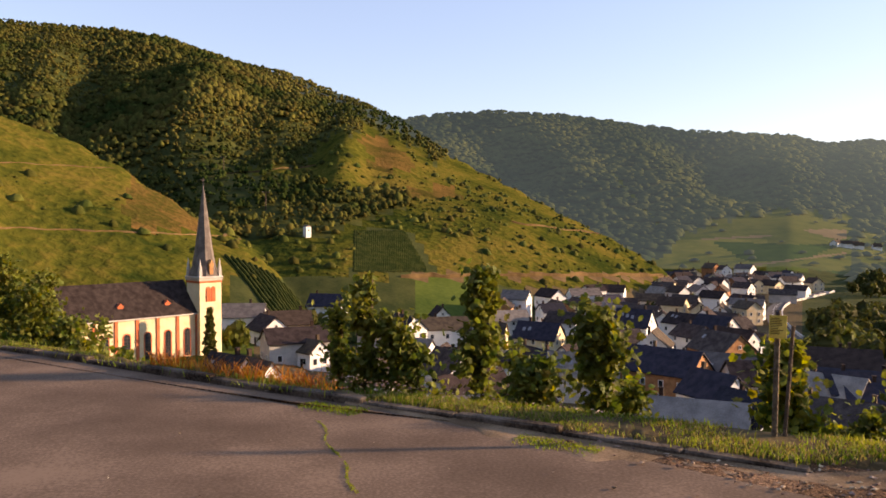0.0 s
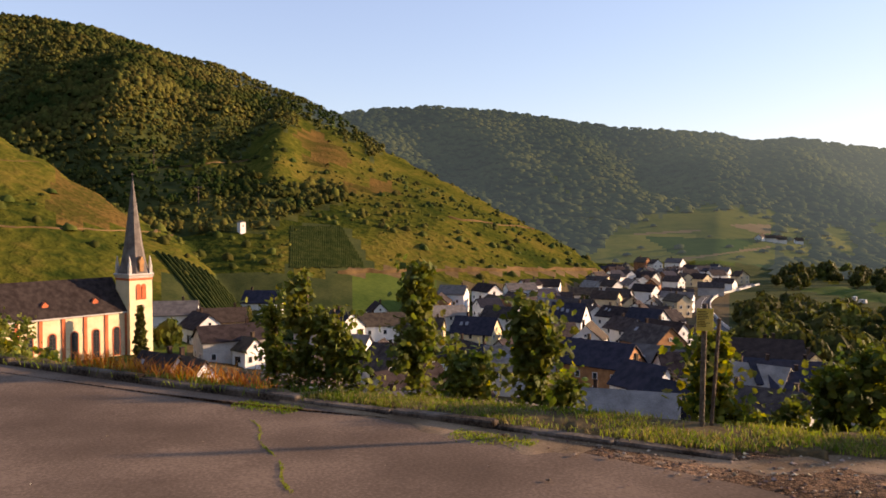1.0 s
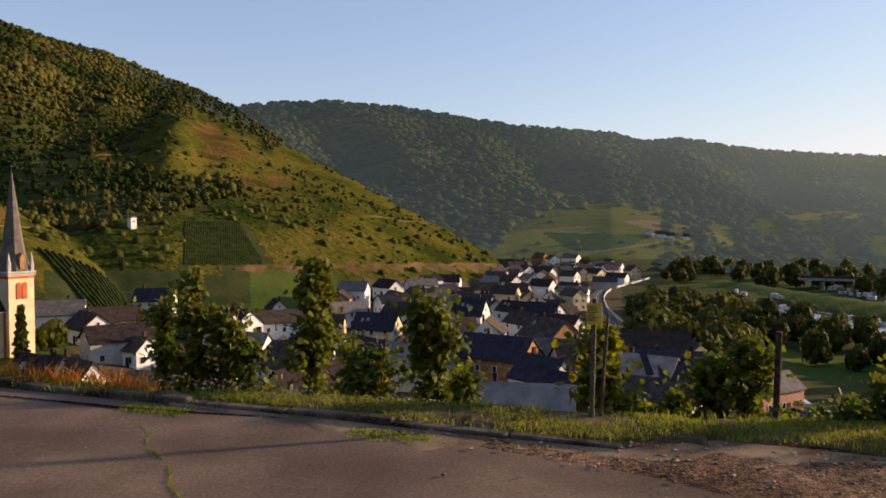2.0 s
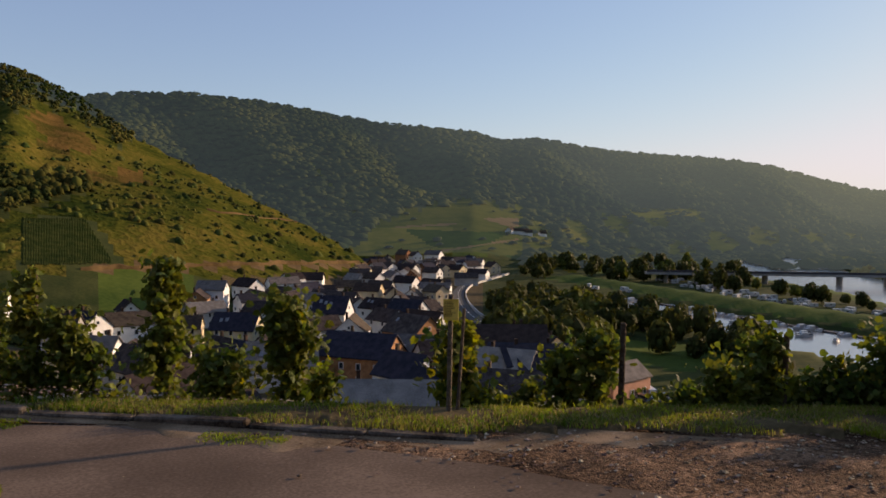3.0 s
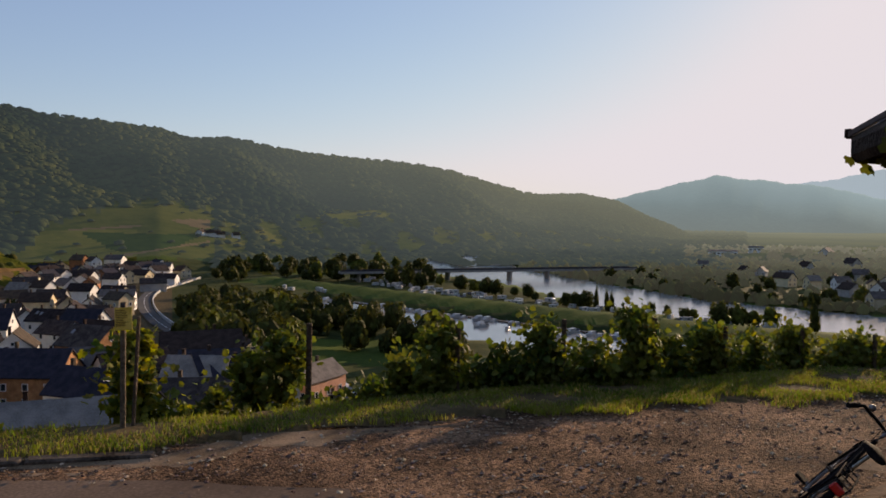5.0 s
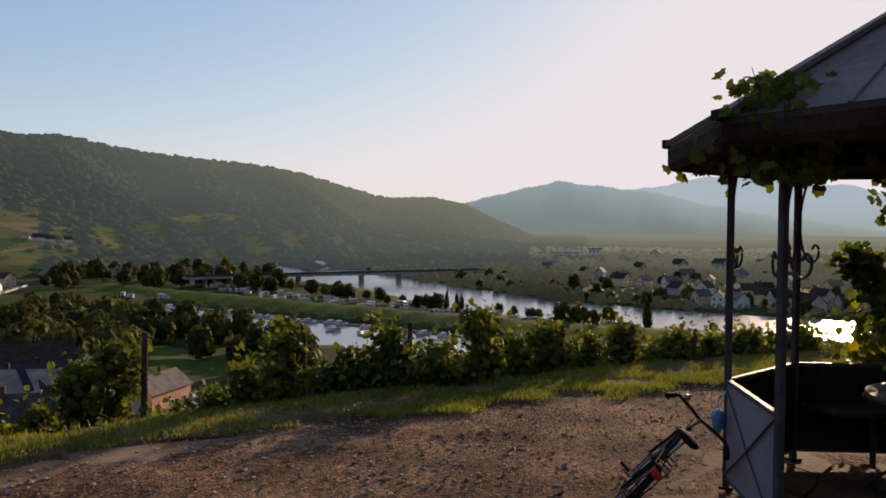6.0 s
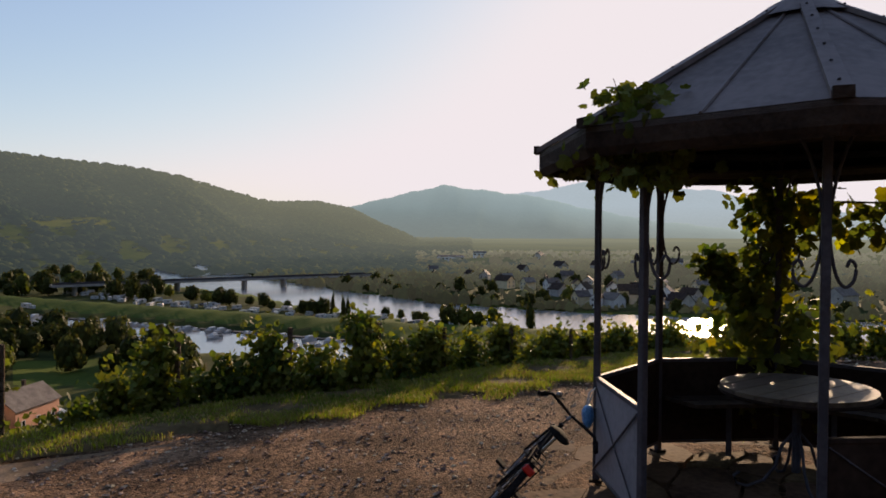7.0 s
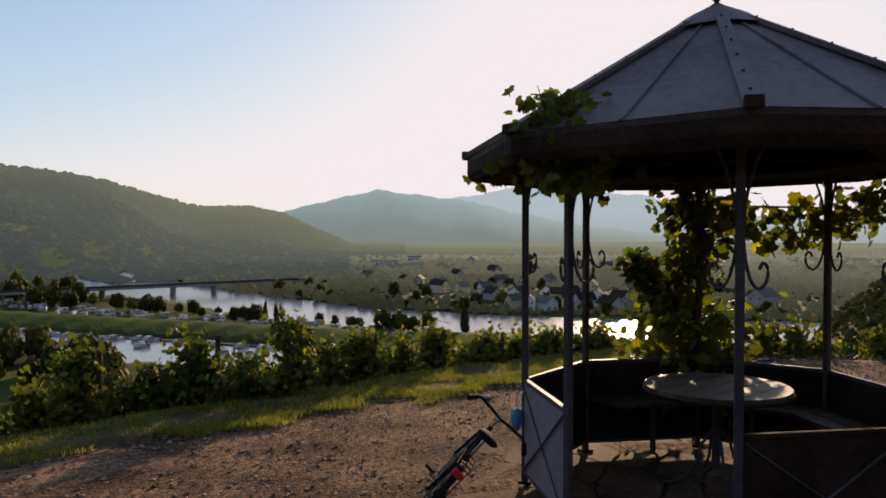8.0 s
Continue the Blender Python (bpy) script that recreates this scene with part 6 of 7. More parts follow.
def build_vines():
    rnd = np.random.RandomState(77)
    # azimuth, distance across the lane, elevation of the top, width, leaves, share of yellow, followers down the slope
    for az, n, top, w, cnt, gold, more in (
            (-27.1, 9.6, -2.7, 0.60, 800, 0.08, 2), (-25.4, 9.6, -3.1, 0.55, 750, 0.08, 2), (-28.9, 9.8, -2.9, 0.6, 700, 0.1, 1), (-24.1, 9.2, -6.2, 0.35, 420, 0.15, 1), (-22.9, 8.6, -7.8, 0.28, 260, 0.2, 0), (-20.4, 8.2, -8.6, 0.25, 200, 0.2, 0),
            (-6.1, 8.7, -6.2, 0.19, 300, 0.04, 0), (-3.9, 8.7, -3.7, 0.20, 480, 0.04, 1), (-2.0, 8.8, -6.2, 0.28, 330, 0.04, 1), (-0.5, 8.8, -8.6, 0.26, 240, 0.02, 0), (4.2, 8.5, -3.2, 0.22, 640, 0.02, 3),
            (8.8, 8.3, -9.6, 0.32, 420, 0.03, 2), (12.97, 8.2, -6.0, 0.20, 640, 0.12, 3), (25.35, 8.0, -8.2, 0.15, 380, 0.55, 1)):
        x, y, s = at_ray(az, n, EYE0)
        base = float(land(x, y))
        h = EZ + s * math.tan(radians(top)) - base
        vine(x, y, base, h, w, int(cnt * 2.4), rnd, gold, stake=az > -20 and w < 0.31, label="leafy green grapevine growing up its stake" if gold < 0.3 else "grapevine with yellowing leaves on its stake")
        for k in range(more):
            d = 1.15 * (k + 1)
            xx, yy = x + NX * d, y + NY * d
            bb = float(land(xx, yy))
            vine(xx, yy, bb, h * rnd.uniform(0.72, 0.9), w * 1.1, 520, rnd, gold + 0.1 * (az > 10), stake=False, plain=True, label="leafy grapevine lower down its row")
    # the rows beside the gravel path run straight down the slope from their end posts
    heads = [(35.5, -7.8, EYE4), (46.2, -8.0, EYE4), (53.8, -7.4, EYE4), (60.1, -7.1, EYE4)]
    spots = []
    for az, top, eye in heads:
        x, y, s = at_ray(az, 8.5, eye)
        spots.append((x, y, EZ + s * math.tan(radians(top))))
    u = spots[-1][0] * UX + spots[-1][1] * UY
    while u < 19:
        u += rnd.uniform(1.05, 1.25)
        x, y = lane(u, float(verge_edge(u)) + 0.25)
        s = math.hypot(x - EYE6[0], y - EYE6[1])
        spots.append((x, y, EZ + s * math.tan(radians(rnd.uniform(-7.5, -6.9)))))
    # low bushy vines close the gaps between the row ends
    for az in np.arange(47.5, 83, 2.7):
        az = az + rnd.uniform(-0.4, 0.4)
        x, y, s = at_ray(az, 8.5, EYE6)
        if az > 58:
            for _ in range(6):
                uu = x * UX + y * UY
                x, y, s = at_ray(az, float(verge_edge(uu)) + 0.35, EYE6)
        if s > 17:
            break
        base = float(land(x, y))
        h = EZ + s * math.tan(radians(rnd.uniform(-10.3, -9.0) if az < 60 else rnd.uniform(-8.4, -7.2))) - base
        if h > 0.3:
            vine(x, y, base, h * rnd.uniform(0.8, 1.08), 0.30, 330, rnd, 0.10, 0.07, stake=False, plain=True, label="bushy grapevine between the row ends by the path")
    for i, (x, y, zt) in enumerate(spots):
        base = float(land(x, y))
        h = zt - base
        if i < 7 or i % 2:
            end_post(x - 0.06 * NX, y - 0.06 * NY, base, h * (1.02 if i < 4 else 0.97))
        for k in range((5, 6, 6, 6)[i] if i < 4 else 3):
            # the row drops down the slope behind its post
            d = 0.12 + 0.42 * k
            tilt = (-0.40, -0.36, -0.42, -0.38)[i] if i < 4 else -0.1
            xx, yy = x - (0.15 if i < 4 else 0.0) + tilt * d + rnd.uniform(-0.06, 0.06), y + math.sqrt(1 - tilt * tilt) * d + rnd.uniform(-0.06, 0.06)
            bb = float(land(xx, yy))
            vine(xx, yy, bb, max(0.7, h * rnd.uniform(0.92, 1.02) * (1 - 0.07 * k)) if k else h * 0.97, 0.22, 900 if k < 4 else 520, rnd, 0.05 if i < 7 else 0.3, 0.074, stake=False, plain=k > 0, label="leafy grapevine in a row beside the gravel path")


build_vines()


def build_sign():
    az, n = 24.47, 7.1
    x, y, s = at_ray(az, n, EYE0)
    b = float(land(x, y))
    g = thing("sign", (x, y, b), "small yellow notice on a grey wooden post at the verge", "sign", rz=-az + 2)
    top = EZ + s * math.tan(radians(-6.0)) - b
    part("post", Mesh().cyl((0, 0.02, -0.3), (0.02, 0.02, top + 0.02), 0.024, 0.022, 8).mesh("post", STAKE), g)
    w, h = 0.135, 0.19
    pl = part("plate", Mesh().box((0.02, -0.015, top - h / 2 - 0.02), (w, 0.006, h), bevel=0.002).mesh("plate", SIGNM), g)
    ln = Mesh()
    rnd = random.Random(3)
    for k in range(10):
        q = rnd.uniform(0.5, 0.9)
        ln.box((0.02 - w * 0.45 + w * 0.45 * q, -0.0195, top - 0.045 - k * 0.014), (w * 0.9 * q, 0.002, 0.005))
    part("text_bar", ln.mesh("text_bar", DARKWOOD), pl, "lines of unreadable small print")
    part("clamp", Mesh().box((0.02, 0.0, top - 0.005), (0.03, 0.04, 0.035), bevel=0.004).mesh("clamp", STEEL), g)
    st = thing("stake", (x + 0.11, y + 0.03, b), "slanting wooden vine stake beside the sign", "stake")
    part("pole", Mesh().cyl((-0.02, 0, -0.2), (0.08, 0.05, top - 0.12), 0.018, 0.016, 7).mesh("pole", STAKE), st)


build_sign()


def blades(P, h, rnd, width=0.008, bend=0.5):
    n = len(P)
    a = rnd.uniform(0, 6.283, n)
    dx, dy = np.cos(a), np.sin(a)
    hh = h * rnd.uniform(0.5, 1.3, n)
    lean = rnd.uniform(0.1, bend, n) * hh
    b = rnd.uniform(0, 6.283, n)
    wx, wy = np.cos(b) * width, np.sin(b) * width
    z = np.zeros(n)
    V = np.stack([P + np.stack([-wx, -wy, z - 0.01], -1), P + np.stack([wx, wy, z - 0.01], -1),
                  P + np.stack([dx * lean * 0.4 + wx * 0.8, dy * lean * 0.4 + wy * 0.8, hh * 0.6], -1),
                  P + np.stack([dx * lean * 0.4 - wx * 0.8, dy * lean * 0.4 - wy * 0.8, hh * 0.6], -1),
                  P + np.stack([dx * lean, dy * lean, hh], -1)], 1)
    o = (np.arange(n) * 5)[:, None]
    F = np.concatenate([o + np.array([0, 1, 2]), o + np.array([0, 2, 3]), o + np.array([3, 2, 4])])
    return V.reshape(-1, 3), F


def verge_points(count, rnd, u0, u1, lo, hi):
    u = rnd.uniform(u0, u1, count)
    k = rnd.rand(count)
    n = lo(u) + (hi(u) - lo(u)) * k
    x, y = lane(u, n)
    z = np.asarray(land(x, y)) + 0.05
    return np.stack([x, y, z], -1), u, n


def build_grass():
    rnd = np.random.RandomState(5)
    lo = lambda u: np.interp(u, [-30, -0.2, 0.6, 3, 30], [6.42, 6.42, 6.75, 7.05, 7.1]) + rnd.normal(0, 0.05, u.shape) + np.where(u > 0, 0.16 * np.sin(u * 2.9) + 0.1 * np.sin(u * 7.3), 0)
    hi = lambda u: verge_edge(u) + 0.5
    P, u, n = verge_points(150000, rnd, -13, 18, lo, hi)
    P2, u2, n2 = verge_points(45000, rnd, 3, 14, lo, hi)
    P, u, n = np.concatenate([P, P2]), np.concatenate([u, u2]), np.concatenate([n, n2])
    P[:, 2] -= np.where(u < -4, 0.03, 0.0)
    clump = np.sin(u * 3.1) * np.sin(n * 4.7 + u) + rnd.rand(len(u))
    P = P[clump > 0.25]
    dry = rnd.rand(len(P)) < 0.30
    V, F = blades(P[dry], 0.04, rnd, 0.004, 1.2)
    tagged(new("dry_grass", np_mesh("dry_grass", V, F, STRAW)), "straw-coloured dry grass among the verge", "grass", kind="stuff")
    P = P[~dry]
    V, F = blades(P, 0.036, rnd, 0.004, 1.3)
    tagged(new("verge_grass", np_mesh("verge_grass", V, F, GRASS)), "uneven yellow-green grass on the roadside verge", "grass", kind="stuff")
    P, u, n = verge_points(2200, rnd, -13, 2, lambda u: verge_edge(u) - 0.5, lambda u: verge_edge(u) + 1.0)
    P = P[(np.sin(u * 2.3) + rnd.rand(len(u)) * 1.5) > 0.2]
    V, F = blades(P, 0.085, rnd, 0.005, 1.1)
    tagged(new("tall_weeds", np_mesh("tall_weeds", V, F, GRASS)), "taller weeds along the edge of the slope", "weeds", kind="stuff")
    # rust-coloured weeds by the kerb
    P, u, n = verge_points(1100, rnd, -7.2, -4.7, lambda u: np.full(u.shape, 6.45), lambda u: np.full(u.shape, 7.3))
    V, F = blades(P, 0.17, rnd, 0.006, 1.5)
    tagged(new("rusty_weeds", np_mesh("rusty_weeds", V, F, DRY)), "dry rust-red weeds behind the kerb", "weeds", kind="stuff")
    # moss and grass in the joint of the asphalt
    pts = []
    for k in range(900):
        t = rnd.rand()
        x, y = -0.62 + 0.71 * t + 0.03 * math.sin(t * 17) + rnd.normal(0, 0.008), 6.83 - 2.6 * t
        if math.sin(t * 40) + math.sin(t * 23) + rnd.rand() * 2 > 0.4:
            pts.append((x, y, lane_z(x, y)))
    V, F = blades(np.array(pts), 0.009, rnd, 0.003)
    tagged(new("joint_grass", np_mesh("joint_grass", V, F, GRASS)), "tufts of grass growing in a crack of the asphalt", "grass", kind="stuff")
    pts = []
    for k in range(6000):
        u = rnd.uniform(-4.5, -0.6)
        n = 6.02 + rnd.normal(0, 0.07)
        if math.sin(u * 2.6 + 0.7) + 0.5 * math.sin(u * 6.1) > 0.35:
            x, y = lane(u, n)
            pts.append((x, y, lane_z(x, y)))
    V, F = blades(np.array(pts), 0.022, rnd, 0.005)
    tagged(new("kerb_grass", np_mesh("kerb_grass", V, F, GRASS)), "low grass strips along the foot of the kerb", "grass", kind="stuff")


build_grass()


def build_stones():
    rnd = np.random.RandomState(9)
    u = rnd.uniform(-6, 14, 42000)
    n = rnd.uniform(-0.5, 7.4, 42000)
    x, y = lane(u, n)
    ok = ((rnd.rand(len(u)) < 0.006) | (u > 1.5 - 4.0 * np.maximum(n - 5.45, 0) - 1.6 * rnd.rand(len(u)) ** 3)) & (np.hypot(x - GX, y - GY) > 1.5)
    s = 0.006 + 0.026 * rnd.rand(len(u)) ** 3.5
    P = np.stack([x, y, lane_z(x, y) + 0.012 + s * 0.2], -1)[ok]
    V, F = stamp(STONES, P, s[ok], rnd, (0.3, 0.6))
    tagged(new("gravel_stones", np_mesh("gravel_stones", V, F, PEBBLE)), "loose stones strewn over the gravel path", "stones", kind="stuff")


_sv = np.array([(1, 0, 0), (0, 1, 0), (-1, 0, 0), (0, -1, 0), (0.3, 0.2, 0.9), (0, 0, -1)], float)
_sf = np.array([(0, 1, 4), (1, 2, 4), (2, 3, 4), (3, 0, 4), (1, 0, 5), (2, 1, 5), (3, 2, 5), (0, 3, 5)])
_sr = np.random.RandomState(2)
STONES = [(_sv * _sr.uniform(0.6, 1.3, (6, 1)), _sf) for _ in range(6)]
build_stones()


# ---- bicycle ----
def build_bicycle():
    b = thing("bicycle", (3.93, 1.06, -0.115), "black city bicycle leaning on its stand beside the pavilion", "bicycle")
    b.matrix_basis = pose(5.0, 1.69, -0.13, 0, 0, 9) @ pose(0, 0, 0, 44, 0, 0) @ Matrix.Scale(0.8, 4)
    part("kickstand", Mesh().tube([(0.36, -0.03, 0.28), (0.30, -0.16, 0.10), (0.28, -0.27, -0.18)], 0.008).mesh("kickstand", CHROME), b)
    R = 0.335
    # local: x forwards, z up, wheels on z = 0

    def ring(cx, r, t, n=28):
        return [(cx + r * math.cos(6.2832 * k / n), 0, R + r * math.sin(6.2832 * k / n)) for k in range(n)]
    for cx in (0.0, 1.06):
        w = part("wheel", Mesh().tube(ring(cx, R - 0.022, 0), 0.010, closed=True).mesh("rim", CHROME), b)
        part("tyre", Mesh().tube(ring(cx, R - 0.008, 0), 0.019, closed=True).mesh("tyre", BLACK, True), w)
        part("hub", Mesh().cyl((cx, -0.05, R), (cx, 0.05, R), 0.022).mesh("hub", CHROME), w)
        for k in range(14):
            a = 6.2832 * k / 14
            part("spoke", Mesh().cyl((cx, 0.02 * (-1) ** k, R), (cx + (R - 0.025) * math.cos(a), 0, R + (R - 0.025) * math.sin(a)), 0.0018, n=4).mesh("spoke", CHROME), w)
        fen = [(cx + 0.362 * math.cos(a), 0, R + 0.362 * math.sin(a)) for a in np.linspace(0.25 if cx < 0.5 else 0.5, 2.9, 14)]
        f = Mesh()
        f.add([(p[0], s * 0.026, p[2] - abs(s) * 0.006) for s in (-1, 0, 1) for p in fen], [(r * 14 + i, r * 14 + i + 1, r * 14 + 15 + i, r * 14 + 14 + i) for r in (0, 1) for i in range(13)])
        part("mudguard", f.mesh("mudguard", BLACK), b).modifiers.new("thick", 'SOLIDIFY').thickness = 0.002
    fr = Mesh()
    fr.tube([(0.40, 0, 0.29), (0.28, 0, 0.72)], 0.017).tube([(0.40, 0, 0.29), (0.86, 0, 0.70)], 0.019).tube([(0.30, 0, 0.52), (0.85, 0, 0.74)], 0.016)
    for s in (-1, 1):
        fr.tube([(0, s * 0.06, R), (0.40, s * 0.04, 0.29)], 0.009).tube([(0, s * 0.06, R), (0.29, s * 0.02, 0.66)], 0.008)
    part("frame", fr.mesh("frame", BLACK), b)
    fk = Mesh().tube([(0.84, 0, 0.82), (0.88, 0, 0.68)], 0.018)
    for s in (-1, 1):
        fk.tube([(0.88, s * 0.045, 0.68), (0.96, s * 0.05, 0.48), (1.06, s * 0.05, R)], 0.011)
    part("fork", fk.mesh("fork", BLACK), b)
    part("stem", Mesh().tube([(0.845, 0, 0.80), (0.835, 0, 0.88), (0.86, 0, 0.920)], 0.013).mesh("stem", CHROME), b)
    bar = part("handlebar", Mesh().tube([(0.66, -0.30, 0.940), (0.74, -0.25, 0.970), (0.84, -0.12, 0.940), (0.86, 0, 0.920), (0.84, 0.12, 0.940), (0.74, 0.25, 0.970), (0.66, 0.30, 0.940)], 0.014).mesh("handlebar", BLACK, True), b)
    for s in (-1, 1):
        part("grip", Mesh().cyl((0.60, s * 0.325, 0.925), (0.70, s * 0.28, 0.955), 0.023).mesh("grip", BLACK), bar)
        part("brake_lever", Mesh().tube([(0.74, s * 0.25, 0.960), (0.72, s * 0.29, 0.920), (0.66, s * 0.34, 0.900)], 0.006).mesh("brake_lever", CHROME), bar)
        part("cable", Mesh().tube([(0.74, s * 0.24, 0.970), (0.88, s * 0.14, 0.910), (0.93, s * 0.03, 0.90), (0.88, 0.02, 0.78)], 0.003).mesh("cable", BLACK), bar)
    part("bell", Mesh().add([v * 0.028 + Vector((0.77, 0.20, 0.995)) for v in map(Vector, ico(2)[0])], [tuple(f) for f in ico(2)[1]]).mesh("bell", CHROME, True), bar)
    part("seat_post", Mesh().cyl((0.28, 0, 0.70), (0.26, 0, 0.88), 0.013).mesh("seat_post", CHROME), b)
    sv, sf = ico(2)
    S = [((v[0] * 0.14 + 0.25), v[1] * (0.105 - 0.065 * max(0, v[0])) , 0.91 + v[2] * 0.035 - 0.01 * v[0]) for v in sv]
    part("saddle", Mesh().add(S, [tuple(f) for f in sf]).mesh("saddle", BLACK, True), b)
    rk = Mesh()
    for s in (-1, 1):
        rk.tube([(-0.18, s * 0.06, 0.73), (0.20, s * 0.06, 0.73)], 0.006).tube([(-0.10, s * 0.06, 0.73), (0, s * 0.07, R)], 0.005)
    for k in range(4):
        rk.tube([(-0.18 + k * 0.11, -0.06, 0.73), (-0.18 + k * 0.11, 0.06, 0.73)], 0.005)
    part("luggage_rack", rk.mesh("luggage_rack", BLACK), b)
    part("rear_reflector", Mesh().box((-0.20, 0, 0.68), (0.02, 0.09, 0.06), bevel=0.008).mesh("rear_reflector", REDPL), b)
    part("chain_case", Mesh().box((0.20, -0.06, 0.31), (0.46, 0.03, 0.10), bevel=0.012).mesh("chain_case", BLACK), b)
    part("crank", Mesh().cyl((0.40, -0.11, 0.29), (0.40, 0.11, 0.29), 0.012).tube([(0.40, -0.10, 0.29), (0.52, -0.10, 0.20)], 0.009).tube([(0.40, 0.10, 0.29), (0.28, 0.10, 0.38)], 0.009).mesh("crank", CHROME), b)
    part("pedal", Mesh().box((0.52, -0.15, 0.20), (0.09, 0.09, 0.025), bevel=0.006).mesh("pedal", BLACK), b)
    part("pedal", Mesh().box((0.28, 0.15, 0.38), (0.09, 0.09, 0.025), bevel=0.006).mesh("pedal", BLACK), b)


build_bicycle()


def build_bag():
    b = thing("plastic_bag", (5.90, 1.215, 0.39), "small blue plastic bag hung on the pavilion panel", "bag")
    sv, sf = ico(3)
    rnd = np.random.RandomState(4)
    S = [(v[0] * 0.055, v[1] * 0.04, v[2] * 0.085 * (1 - 0.25 * v[2])) for v in sv * (1 + 0.12 * (rnd.rand(len(sv)) - 0.5))[:, None]]
    part("bag", Mesh().add(S, [tuple(f) for f in sf]).mesh("bag", BLUEBAG), b)
    part("loop", Mesh().tube([(-0.02, 0, 0.07), (0.0, -0.01, 0.15), (0.04, -0.04, 0.18), (0.03, -0.02, 0.12), (0.02, 0, 0.07)], 0.006).mesh("loop", VANW), b)


build_bag()


# ---- stone floor of the pavilion ----
def build_flags():
    fl = tagged(new("pavilion_floor"), "irregular brown flagstone floor round the pavilion", "floor", kind="structure")
    part("mortar_bed", Mesh().prism([octa(1.62, k) * (1.0 + 0.06 * math.sin(k * 2.3)) + Vector((GX, GY, GZ - 0.12)) for k in range(8)], (0, 0, 0.085)).mesh("mortar_bed", GRAVEL), fl)
    rnd = random.Random(12)
    g = 0.46
    for i in range(-5, 6):
        for j in range(-5, 6):
            def corner(a, b):
                q = random.Random(a * 91 + b * 17 + 5)
                return Vector(((a + (0.5 if b % 2 else 0)) * g + q.uniform(-0.12, 0.12), b * g * 0.9 + q.uniform(-0.12, 0.12), 0))
            P = [corner(i, j), corner(i + 1, j), corner(i + 1, j + 1), corner(i, j + 1)]
            c = sum(P, Vector()) / 4
            if c.length > 2.05 + rnd.uniform(-0.15, 0.1) or c.y > 1.62 + 0.24 * (c.x + 0.25):
                continue
            P = [c + (p - c) * 0.94 for p in P]
            n = []
            for k in range(4):
                a, b = P[k], P[(k + 1) % 4]
                n += [a.lerp(b, 0.12), a.lerp(b, 0.5) + (c - a.lerp(b, 0.5)) * rnd.uniform(-0.06, 0.08), a.lerp(b, 0.88)]
            lift = rnd.uniform(-0.008, 0.008)
            m = Mesh().prism([p - c for p in n], (0, 0, 0.06))
            st = part("flagstone", m.mesh("flagstone", FLAG), fl)
            top = GZ - 0.002 if c.length < 1.3 else min(GZ - 0.002, lane_z(GX + c.x, GY + c.y) + 0.022)
            st.matrix_basis = pose(GX + c.x, GY + c.y, top - 0.06 + lift, rnd.uniform(-0.8, 0.8), rnd.uniform(-0.8, 0.8), 0)


build_flags()


